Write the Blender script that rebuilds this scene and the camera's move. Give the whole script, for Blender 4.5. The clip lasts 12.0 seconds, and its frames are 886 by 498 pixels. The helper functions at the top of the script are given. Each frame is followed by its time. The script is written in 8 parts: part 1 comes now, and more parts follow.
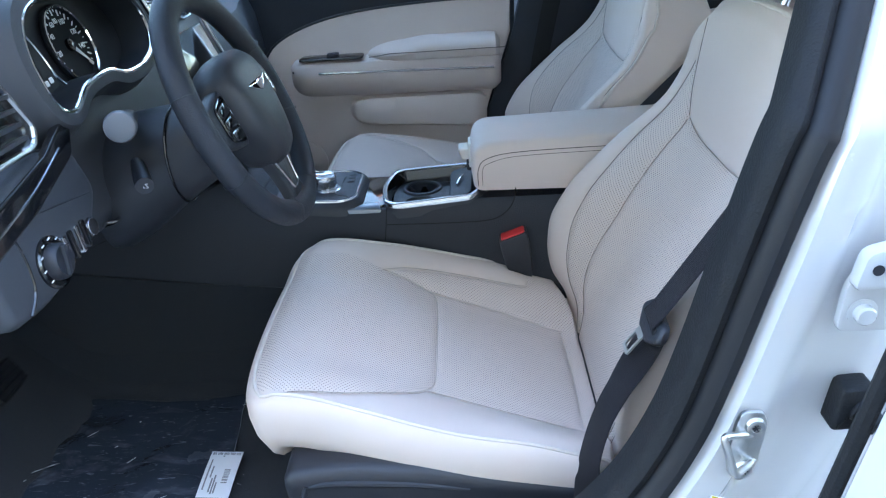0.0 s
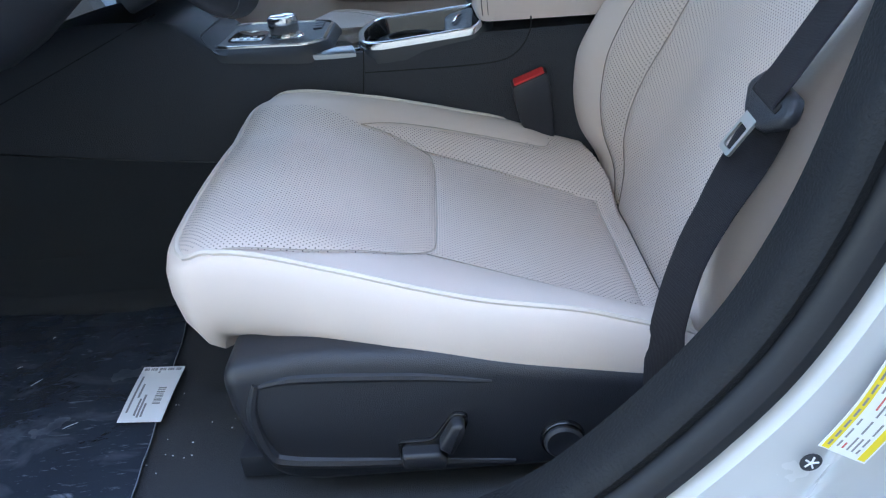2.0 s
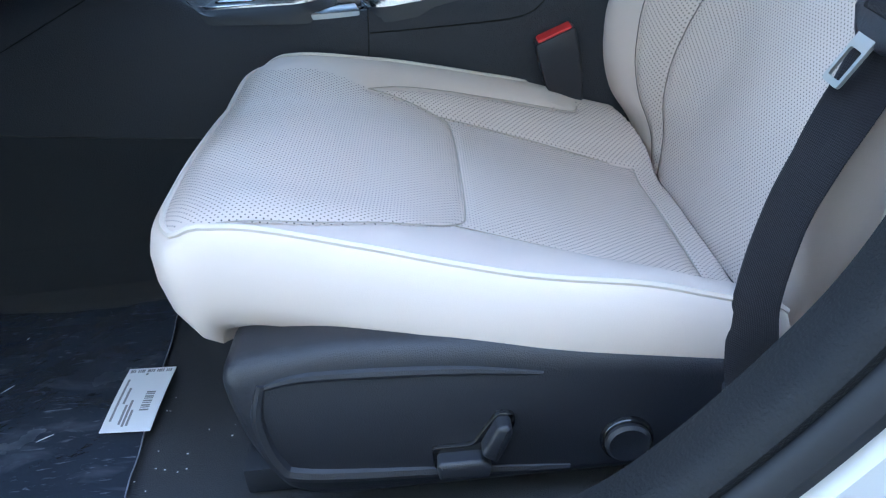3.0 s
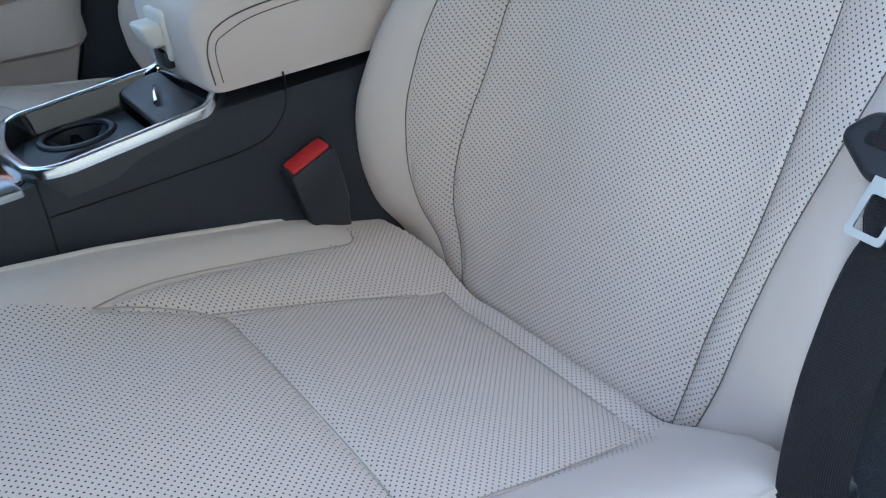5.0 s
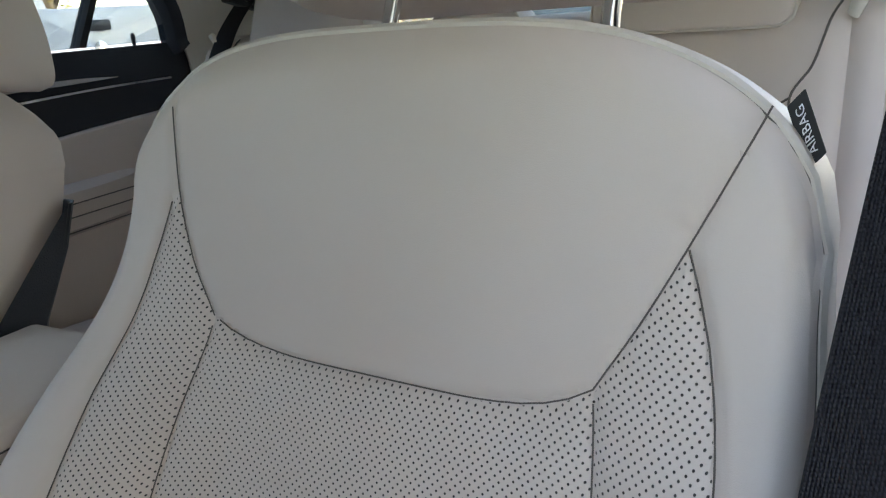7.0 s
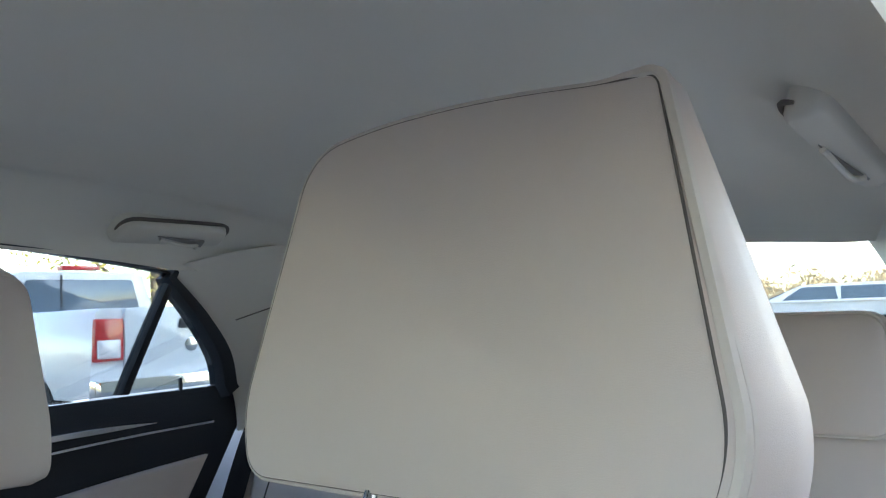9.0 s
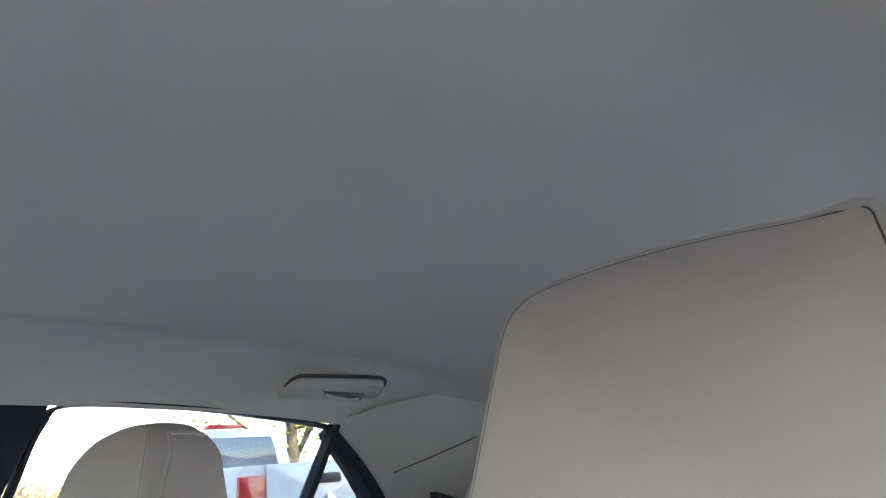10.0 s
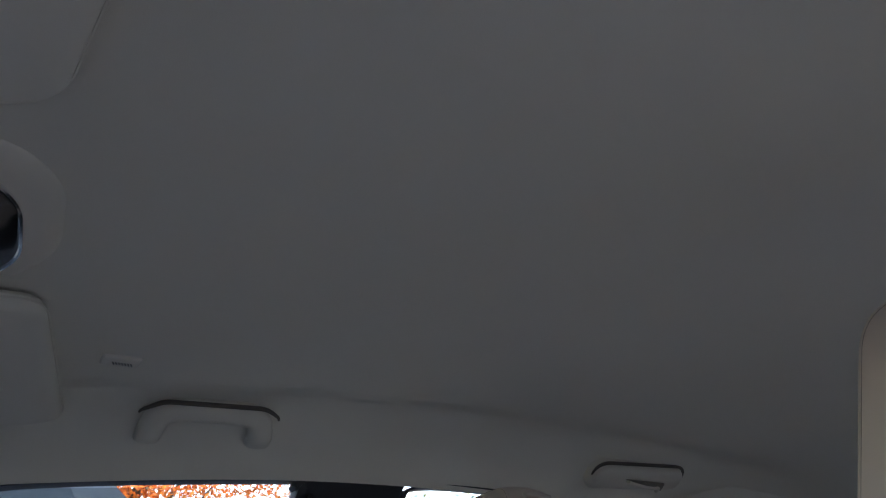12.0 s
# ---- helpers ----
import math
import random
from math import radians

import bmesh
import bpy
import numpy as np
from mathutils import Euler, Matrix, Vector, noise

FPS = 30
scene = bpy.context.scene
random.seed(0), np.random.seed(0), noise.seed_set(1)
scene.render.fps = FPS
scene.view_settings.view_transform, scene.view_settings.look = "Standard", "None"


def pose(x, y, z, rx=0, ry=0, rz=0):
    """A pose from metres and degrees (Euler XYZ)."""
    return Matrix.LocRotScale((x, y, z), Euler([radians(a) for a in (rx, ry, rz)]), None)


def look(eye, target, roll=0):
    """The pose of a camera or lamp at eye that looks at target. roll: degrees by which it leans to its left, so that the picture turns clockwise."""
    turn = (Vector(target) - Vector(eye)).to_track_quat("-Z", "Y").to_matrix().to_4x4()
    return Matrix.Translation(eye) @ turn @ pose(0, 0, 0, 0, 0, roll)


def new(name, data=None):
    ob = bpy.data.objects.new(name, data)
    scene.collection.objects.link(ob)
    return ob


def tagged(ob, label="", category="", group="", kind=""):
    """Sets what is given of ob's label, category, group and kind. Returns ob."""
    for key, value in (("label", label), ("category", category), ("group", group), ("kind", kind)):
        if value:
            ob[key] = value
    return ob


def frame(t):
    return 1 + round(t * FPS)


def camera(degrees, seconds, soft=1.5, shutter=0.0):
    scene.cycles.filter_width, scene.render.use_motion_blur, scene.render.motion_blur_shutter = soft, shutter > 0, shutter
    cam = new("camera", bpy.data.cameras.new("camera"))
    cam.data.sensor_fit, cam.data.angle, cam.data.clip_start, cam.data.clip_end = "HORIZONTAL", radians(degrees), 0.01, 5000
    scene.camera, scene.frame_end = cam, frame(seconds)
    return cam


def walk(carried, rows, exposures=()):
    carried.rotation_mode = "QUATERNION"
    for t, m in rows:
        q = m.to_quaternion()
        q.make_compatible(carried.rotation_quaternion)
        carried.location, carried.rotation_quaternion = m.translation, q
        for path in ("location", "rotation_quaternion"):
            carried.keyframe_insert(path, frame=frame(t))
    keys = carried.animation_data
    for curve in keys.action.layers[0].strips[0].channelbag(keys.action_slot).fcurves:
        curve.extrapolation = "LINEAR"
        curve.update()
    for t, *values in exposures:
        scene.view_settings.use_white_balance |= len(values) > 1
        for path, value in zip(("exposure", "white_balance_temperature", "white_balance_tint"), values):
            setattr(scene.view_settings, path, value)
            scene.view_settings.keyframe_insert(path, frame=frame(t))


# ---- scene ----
cam = camera(60.3, 12.0, soft=1.2)

PATH = [
    (0, (0.107, -1.524, 1.371), (0.023, 0.273, 0.496), -4.1),
    (0.5, (0.104, -1.544, 1.371), (0.053, 0.257, 0.502), -4.3),
    (1, (0.098, -1.516, 1.33), (0.052, 0.27, 0.431), -4.5),
    (1.5, (0.085, -1.406, 1.185), (0.026, 0.365, 0.258), -5.1),
    (2, (0.066, -1.287, 1.038), (0.003, 0.479, 0.102), -5.7),
    (2.5, (0.054, -1.22, 0.966), (-0.014, 0.547, 0.03), -6.2),
    (2.7, (0.05, -1.202, 0.957), (-0.018, 0.563, 0.018), -6.4),
    (4.3, (-0.194, -1.013, 1.013), (0.281, 0.645, 0.0), -8.5),
    (4.5, (-0.188, -0.948, 1.025), (0.415, 0.66, 0.0), -8.4),
    (5, (-0.123, -0.821, 1.043), (0.797, 0.608, -0.012), -7.3),
    (5.5, (0.021, -0.745, 1.048), (1.094, 0.603, 0.034), -9.7),
    (6, (0.05, -0.703, 1.102), (1.372, 0.446, 0.136), -8.2),
    (6.5, (0.054, -0.663, 1.123), (1.607, 0.359, 0.385), -4.2),
    (7, (0.126, -0.658, 1.181), (1.725, 0.382, 0.58), -4.6),
    (7.2, (0.151, -0.658, 1.208), (1.766, 0.388, 0.662), -4.5),
    (8.8, (0.277, -0.636, 1.287), (1.88, 0.557, 1.359), -2.1),
    (9, (0.28, -0.631, 1.3), (1.861, 0.585, 1.456), -2.5),
    (9.5, (0.299, -0.606, 1.326), (1.788, 0.683, 1.677), -4.1),
    (10, (0.229, -0.608, 1.302), (1.563, 0.780, 1.846), -4.6),
    (10.5, (0.16, -0.591, 1.262), (1.318, 0.894, 1.937), -5.0),
    (11, (0.081, -0.584, 1.223), (1.092, 0.95, 2.014), -4.8),
    (11.5, (0.036, -0.601, 1.188), (0.945, 0.946, 2.071), -4.4),
    (12, (0.031, -0.626, 1.174), (0.86, 0.935, 2.11), -3.8),
]
EXPOSURES = [(0, 4.27, 6600, 10), (2.0, 4.06, 6750, 10), (2.5, 4.26, 6500, 8), (4.5, 4.18, 6200, 6), (5.0, 4.05, 7000, 8), (5.5, 3.92, 8000, 10), (6.0, 3.95, 8200, 11), (7.2, 3.49, 8400, 12), (8.8, 3.73, 7200, 11), (9.5, 3.77, 7200, 13), (10.0, 3.83, 7300, 15), (10.5, 3.53, 7500, 15), (11.5, 3.71, 7600, 16), (12, 2.68, 7600, 19)]
walk(cam, [(t, look(eye, target, roll)) for t, eye, target, roll in PATH], EXPOSURES)

# ---- world, sun ----
CY = 0.05          # the car's middle line
GROUND = 0.08
world = bpy.data.worlds.new("sky")
scene.world = world
world.use_nodes = True
wn = world.node_tree.nodes
sky = wn.new("ShaderNodeTexSky")
sky.sky_type = "NISHITA"
sky.sun_disc = False
SUN_EL, SUN_AZ = radians(30), radians(-84)      # azimuth: degrees from +x towards +y
sky.sun_elevation = SUN_EL
sky.sun_rotation = math.pi / 2 - SUN_AZ
sky.air_density, sky.dust_density, sky.ozone_density = 1.0, 0.8, 1.0
wn["Background"].inputs["Strength"].default_value = 0.15
world.node_tree.links.new(sky.outputs["Color"], wn["Background"].inputs["Color"])
sun = new("sun", bpy.data.lights.new("sun", "SUN"))
sun.data.energy, sun.data.angle, sun.data.color = 2.4, radians(0.6), (1.0, 0.93, 0.82)
sun.matrix_world = look((8 * math.cos(SUN_EL) * math.cos(SUN_AZ), 8 * math.cos(SUN_EL) * math.sin(SUN_AZ), 8 * math.sin(SUN_EL)), (0, 0, 0))


# ---- building helpers ----
def thing(name, label, category, group="", kind=""):
    return tagged(new(name), label, category, group, kind)


def part(name, bm, material, parent=None, label="", smooth=True, kind="", fix=True):
    if fix:
        bmesh.ops.recalc_face_normals(bm, faces=bm.faces)
    me = bpy.data.meshes.new(name)
    bm.to_mesh(me)
    bm.free()
    me.materials.append(material)
    if smooth:
        for p in me.polygons:
            p.use_smooth = True
        me.set_sharp_from_angle(angle=radians(42))
    ob = new(name, me)
    ob.parent = parent
    return tagged(ob, label, kind=kind)


def setting(name, bm, material, label, category, smooth=True, fix=True):
    return tagged(part(name, bm, material, None, label, smooth, "structure", fix), category=category)


def lerp(a, b, f):
    return a + (b - a) * f


def sstep(a, b, x):
    f = min(max((x - a) / (b - a), 0.0), 1.0)
    return f * f * (3 - 2 * f)


def curve(xs, ys):
    """A smooth monotone-ish interpolation through a few knots."""
    xs, ys = np.array(xs, float), np.array(ys, float)
    d = np.diff(ys) / np.diff(xs)
    m = np.concatenate([[d[0]], [0 if a * b <= 0 else 2 * a * b / (a + b) for a, b in zip(d, d[1:])], [d[-1]]])

    def at(x):
        x = min(max(x, xs[0]), xs[-1])
        i = min(max(int(np.searchsorted(xs, x)) - 1, 0), len(xs) - 2)
        h = xs[i + 1] - xs[i]
        f = (x - xs[i]) / h
        return ((2 * f**3 - 3 * f**2 + 1) * ys[i] + (f**3 - 2 * f**2 + f) * h * m[i] + (-2 * f**3 + 3 * f**2) * ys[i + 1] + (f**3 - f**2) * h * m[i + 1])
    return at


def spline(pts, n=8, closed=False):
    """Catmull-Rom through points."""
    p = [Vector(q) for q in pts]
    out, k = [], len(p)
    for i in range(k if closed else k - 1):
        if closed:
            a, b, c, d = p[i - 1], p[i], p[(i + 1) % k], p[(i + 2) % k]
        else:
            a, b, c, d = p[max(i - 1, 0)], p[i], p[i + 1], p[min(i + 2, k - 1)]
        for j in range(n):
            f = j / n
            out.append(0.5 * ((2 * b) + (c - a) * f + (2 * a - 5 * b + 4 * c - d) * f * f + (3 * b - a - 3 * c + d) * f**3))
    if not closed:
        out.append(p[-1].copy())
    return out


def loft(bm, rings, closed=True, cap=True):
    vs = [[bm.verts.new(p) for p in r] for r in rings]
    n = len(vs[0])
    for a, b in zip(vs, vs[1:]):
        for i in range(n if closed else n - 1):
            j = (i + 1) % n
            try:
                bm.faces.new((a[i], a[j], b[j], b[i]))
            except ValueError:
                pass
    if cap and closed:
        bm.faces.new(vs[0][::-1])
        bm.faces.new(vs[-1])
    return vs


def tube(bm, pts, r, n=8, closed=False, flat=1.0, up=None):
    """A round (or flattened) rod along points; r may be a list."""
    pts = [Vector(p) for p in pts]
    k = len(pts)
    rings = []
    ref = Vector(up) if up else None
    side = None
    for i, p in enumerate(pts):
        a, b = (pts[i - 1], pts[(i + 1) % k]) if closed else (pts[max(i - 1, 0)], pts[min(i + 1, k - 1)])
        d = (b - a)
        if d.length < 1e-9:
            d = Vector((1, 0, 0))
        d.normalize()
        if ref:
            side = d.cross(ref).normalized()
        elif side is None:
            side = d.orthogonal().normalized()
        else:
            side = (side - d * side.dot(d)).normalized()
        other = d.cross(side)
        rr = r[i] if isinstance(r, (list, tuple)) else r
        rings.append([p + side * math.cos(2 * math.pi * j / n) * rr + other * math.sin(2 * math.pi * j / n) * rr * flat for j in range(n)])
    if closed:
        rings.append(rings[0])
        return loft(bm, rings, True, False)
    return loft(bm, rings)


def box(bm, lo, hi, bevel=0.0, segs=2):
    x0, y0, z0 = lo
    x1, y1, z1 = hi
    v = [bm.verts.new(p) for p in ((x0, y0, z0), (x1, y0, z0), (x1, y1, z0), (x0, y1, z0), (x0, y0, z1), (x1, y0, z1), (x1, y1, z1), (x0, y1, z1))]
    fs = [bm.faces.new([v[i] for i in q]) for q in ((3, 2, 1, 0), (4, 5, 6, 7), (0, 1, 5, 4), (1, 2, 6, 5), (2, 3, 7, 6), (3, 0, 4, 7))]
    if bevel:
        es = list({e for f in fs for e in f.edges})
        bmesh.ops.bevel(bm, geom=es, offset=bevel, segments=segs, profile=0.6, affect="EDGES")
    return v


def round_poly(pts, r, n=5):
    """A 2D outline with rounded corners; r a number or a list."""
    out, k = [], len(pts)
    for i in range(k):
        p = Vector((pts[i][0], pts[i][1]))
        a = Vector((pts[i - 1][0], pts[i - 1][1])) - p
        b = Vector((pts[(i + 1) % k][0], pts[(i + 1) % k][1])) - p
        rr = min(r[i] if isinstance(r, (list, tuple)) else r, a.length * 0.45, b.length * 0.45)
        s, e = p + a.normalized() * rr, p + b.normalized() * rr
        for j in range(n + 1):
            f = j / n
            out.append(s * (1 - f) ** 2 + p * 2 * f * (1 - f) + e * f * f)
    return out


def inset2(poly, d):
    """Moves a 2D outline inwards by d along its normals."""
    k = len(poly)
    area = sum(poly[i - 1][0] * poly[i][1] - poly[i][0] * poly[i - 1][1] for i in range(k))
    sgn = 1 if area > 0 else -1
    out = []
    for i in range(k):
        t = Vector(poly[(i + 1) % k]) - Vector(poly[i - 1])
        if t.length < 1e-9:
            t = Vector((1, 0))
        t.normalize()
        out.append(Vector(poly[i]) + Vector((-t[1], t[0])) * d * sgn)
    return out


def plate(bm, outline, depth, to, bevel=0.0, steps=3, front=True):
    """A plate from a 2D outline: to(a, b, h) gives the place of (a, b) at height h; rounded at h = depth."""
    rings = [[to(p[0], p[1], 0.0) for p in outline]]
    if bevel:
        for j in range(steps + 1):
            f = j / steps * math.pi / 2
            q = inset2(outline, bevel * (1 - math.cos(f)))
            rings.append([to(p[0], p[1], depth - bevel + bevel * math.sin(f)) for p in q])
    else:
        rings.append([to(p[0], p[1], depth) for p in outline])
    return loft(bm, rings)


def sheet(bm, rows, uv=None):
    """A grid of points as quads."""
    vs = [[bm.verts.new(p) for p in r] for r in rows]
    for a, b in zip(vs, vs[1:]):
        for i in range(len(a) - 1):
            bm.faces.new((a[i], a[i + 1], b[i + 1], b[i]))
    return vs


def solid(bm, rows, off):
    """A grid given thickness: off is a vector added for the back."""
    off = Vector(off)
    nr, nc = len(rows), len(rows[0])
    a = [[bm.verts.new(p) for p in r] for r in rows]
    b = [[bm.verts.new(Vector(p) + off) for p in r] for r in rows]
    for i in range(nr - 1):
        for j in range(nc - 1):
            bm.faces.new((a[i][j], a[i][j + 1], a[i + 1][j + 1], a[i + 1][j]))
            bm.faces.new((b[i][j], b[i + 1][j], b[i + 1][j + 1], b[i][j + 1]))
    rim = [(0, j) for j in range(nc)] + [(i, nc - 1) for i in range(1, nr)] + [(nr - 1, j) for j in range(nc - 2, -1, -1)] + [(i, 0) for i in range(nr - 2, 0, -1)]
    for p, q in zip(rim, rim[1:] + rim[:1]):
        bm.faces.new((a[q[0]][q[1]], a[p[0]][p[1]], b[p[0]][p[1]], b[q[0]][q[1]]))


def disc_pts(c, u, v, r, n=24):
    c, u, v = Vector(c), Vector(u), Vector(v)
    return [c + u * math.cos(2 * math.pi * i / n) * r + v * math.sin(2 * math.pi * i / n) * r for i in range(n)]


def lathe(bm, prof, c, axis, n=32):
    """Turns a profile of (radius, height) round an axis at c."""
    axis = Vector(axis).normalized()
    u = axis.orthogonal().normalized()
    v = axis.cross(u)
    return loft(bm, [disc_pts(Vector(c) + axis * h, u, v, max(r, 1e-4), n) for r, h in prof])


# ---- materials ----
def material(name, base, rough=0.5, metal=0.0, vary=0.06, grain=0.0, grain_size=900.0, stain=6.0, spec=0.5, coat=0.0, uvmap=False, wear=0.0, sheen=0.0):
    m = bpy.data.materials.new(name)
    m.use_nodes = True
    nt = m.node_tree
    n, l = nt.nodes, nt.links
    b = n["Principled BSDF"]
    b.inputs["Roughness"].default_value = rough
    b.inputs["Metallic"].default_value = metal
    b.inputs["Specular IOR Level"].default_value = spec
    b.inputs["Coat Weight"].default_value = coat
    b.inputs["Sheen Weight"].default_value = sheen
    co = n.new("ShaderNodeTexCoord")
    big = n.new("ShaderNodeTexNoise")
    big.inputs["Scale"].default_value = stain
    big.inputs["Detail"].default_value = 5
    l.new(co.outputs["Object"], big.inputs["Vector"])
    mix = n.new("ShaderNodeMix")
    mix.data_type = "RGBA"
    mix.inputs["A"].default_value = (*[c * (1 - vary) for c in base], 1)
    mix.inputs["B"].default_value = (*[min(c * (1 + vary), 1) for c in base], 1)
    l.new(big.outputs["Fac"], mix.inputs["Factor"])
    l.new(mix.outputs["Result"], b.inputs["Base Color"])
    rr = n.new("ShaderNodeMapRange")
    rr.inputs["To Min"].default_value = max(rough - 0.08, 0.02)
    rr.inputs["To Max"].default_value = min(rough + 0.08, 1)
    l.new(big.outputs["Fac"], rr.inputs["Value"])
    l.new(rr.outputs["Result"], b.inputs["Roughness"])
    if grain:
        g = n.new("ShaderNodeTexNoise")
        g.inputs["Scale"].default_value = grain_size
        g.inputs["Detail"].default_value = 3
        l.new(co.outputs["Object"], g.inputs["Vector"])
        bp = n.new("ShaderNodeBump")
        bp.inputs["Strength"].default_value = grain
        bp.inputs["Distance"].default_value = 0.002
        l.new(g.outputs["Fac"], bp.inputs["Height"])
        l.new(bp.outputs["Normal"], b.inputs["Normal"])
    return m


def perforate(m, pitch_a, pitch_b, radius, hole=(0.02, 0.018, 0.017)):
    """Adds staggered round holes, by the UV map in metres."""
    nt = m.node_tree
    n, l = nt.nodes, nt.links
    b = n["Principled BSDF"]
    uv = n.new("ShaderNodeUVMap")
    uv.uv_map = "metres"
    dist = []
    for off in (0.0, 0.5):
        sc = n.new("ShaderNodeVectorMath")
        sc.operation = "MULTIPLY_ADD"
        sc.inputs[1].default_value = (1 / pitch_a, 1 / pitch_b, 0)
        sc.inputs[2].default_value = (off, off, 0)
        l.new(uv.outputs["UV"], sc.inputs[0])
        fr = n.new("ShaderNodeVectorMath")
        fr.operation = "FRACTION"
        l.new(sc.outputs[0], fr.inputs[0])
        ce = n.new("ShaderNodeVectorMath")
        ce.operation = "MULTIPLY_ADD"
        ce.inputs[1].default_value = (pitch_a, pitch_b, 0)
        ce.inputs[2].default_value = (-pitch_a / 2, -pitch_b / 2, 0)
        l.new(fr.outputs[0], ce.inputs[0])
        ln = n.new("ShaderNodeVectorMath")
        ln.operation = "LENGTH"
        l.new(ce.outputs[0], ln.inputs[0])
        dist.append(ln.outputs["Value"])
    mn = n.new("ShaderNodeMath")
    mn.operation = "MINIMUM"
    l.new(dist[0], mn.inputs[0])
    l.new(dist[1], mn.inputs[1])
    mr = n.new("ShaderNodeMapRange")
    mr.inputs["From Min"].default_value = radius * 0.75
    mr.inputs["From Max"].default_value = radius * 1.2
    l.new(mn.outputs[0], mr.inputs["Value"])
    at = n.new("ShaderNodeAttribute")
    at.attribute_name = "perforated"
    fl = n.new("ShaderNodeMapRange")
    fl.inputs["From Min"].default_value, fl.inputs["From Max"].default_value = 0.0010, 0.0014
    fl.inputs["To Min"].default_value, fl.inputs["To Max"].default_value = 1.0, 0.0
    l.new(at.outputs["Fac"], fl.inputs["Value"])
    mxm = n.new("ShaderNodeMath")
    mxm.operation = "MAXIMUM"
    l.new(mr.outputs["Result"], mxm.inputs[0])
    l.new(fl.outputs["Result"], mxm.inputs[1])
    old = b.inputs["Base Color"].links[0].from_socket
    mx = n.new("ShaderNodeMix")
    mx.data_type = "RGBA"
    mx.inputs["A"].default_value = (*hole, 1)
    l.new(old, mx.inputs["B"])
    l.new(mxm.outputs[0], mx.inputs["Factor"])
    l.new(mx.outputs["Result"], b.inputs["Base Color"])
    bp = n.new("ShaderNodeBump")
    bp.inputs["Strength"].default_value = 0.5
    bp.inputs["Distance"].default_value = 0.0012
    l.new(mxm.outputs[0], bp.inputs["Height"])
    if b.inputs["Normal"].links:
        l.new(b.inputs["Normal"].links[0].from_socket, bp.inputs["Normal"])
    l.new(bp.outputs["Normal"], b.inputs["Normal"])
    return m


def glass(name, tint=(1, 1, 1), rough=0.0):
    m = bpy.data.materials.new(name)
    m.use_nodes = True
    n, l = m.node_tree.nodes, m.node_tree.links
    n.remove(n["Principled BSDF"])
    tr = n.new("ShaderNodeBsdfTransparent")
    tr.inputs["Color"].default_value = (*tint, 1)
    gl = n.new("ShaderNodeBsdfGlossy")
    gl.inputs["Roughness"].default_value = rough
    fr = n.new("ShaderNodeLayerWeight")
    fr.inputs["Blend"].default_value = 0.12
    mx = n.new("ShaderNodeMixShader")
    l.new(fr.outputs["Facing"], mx.inputs["Fac"])
    l.new(tr.outputs[0], mx.inputs[1])
    l.new(gl.outputs[0], mx.inputs[2])
    l.new(mx.outputs[0], n["Material Output"].inputs["Surface"])
    return m


LEATHER = material("cream_leather", (0.635, 0.541, 0.488), 0.48, vary=0.03, grain=0.18, grain_size=1400, spec=0.4)
PERF = perforate(material("perforated_leather", (0.635, 0.541, 0.488), 0.48, vary=0.03, grain=0.15, grain_size=1400, spec=0.4), 0.0066, 0.0066, 0.00082, (0.035, 0.030, 0.027))
CREASE = material("pale_seam_thread", (0.40, 0.355, 0.30), 0.8)
THREAD = material("seam_thread", (0.12, 0.102, 0.090), 0.8)
PIPING = material("leather_piping", (0.62, 0.55, 0.49), 0.5, vary=0.04)
BLACK = material("black_plastic", (0.022, 0.0245, 0.031), 0.42, vary=0.15, grain=0.3, grain_size=900)
BLACK_SOFT = material("black_soft_trim", (0.019, 0.0222, 0.030), 0.52, vary=0.15, grain=0.55, grain_size=520, spec=0.35)
GLOSS = material("gloss_black_plastic", (0.008, 0.008, 0.009), 0.12, vary=0.1, coat=0.4)
GREY_PL = material("charcoal_plastic", (0.015, 0.0165, 0.022), 0.40, vary=0.12, grain=0.35, grain_size=800)
CHROME = material("satin_chrome", (0.62, 0.63, 0.65), 0.2, metal=1.0, vary=0.03)
MIRROR = material("polished_chrome", (0.85, 0.85, 0.86), 0.07, metal=1.0, vary=0.02)
STEEL = material("zinc_steel", (0.60, 0.60, 0.58), 0.33, metal=1.0, vary=0.1, grain=0.2, grain_size=300)
RUBBER = material("black_rubber_seal", (0.009, 0.010, 0.012), 0.6, vary=0.2, grain=0.6, grain_size=330, spec=0.25)
CARPET = material("black_carpet", (0.012, 0.0155, 0.022), 0.95, vary=0.3, grain=1.0, grain_size=900, sheen=0.1)
PAINT = material("white_car_paint", (0.50, 0.51, 0.52), 0.25, vary=0.015, coat=0.8)
HEADLINER = material("headliner_cloth", (0.78, 0.742, 0.665), 0.95, vary=0.025, grain=0.35, grain_size=1800)
TRIM = material("beige_plastic_trim", (0.72, 0.675, 0.60), 0.55, vary=0.02, grain=0.15, grain_size=1500)
WEBBING = material("black_webbing", (0.007, 0.0065, 0.0085), 0.55, vary=0.1, spec=0.3)
RED = material("red_button", (0.62, 0.03, 0.03), 0.4)
DASH = material("charcoal_dash_plastic", (0.034, 0.037, 0.044), 0.5, vary=0.12, grain=0.35, grain_size=1100)
GAP = material("dark_gap", (0.004, 0.004, 0.0045), 0.9)
WHITE_PL = material("white_label_paper", (0.75, 0.76, 0.78), 0.6, vary=0.03)


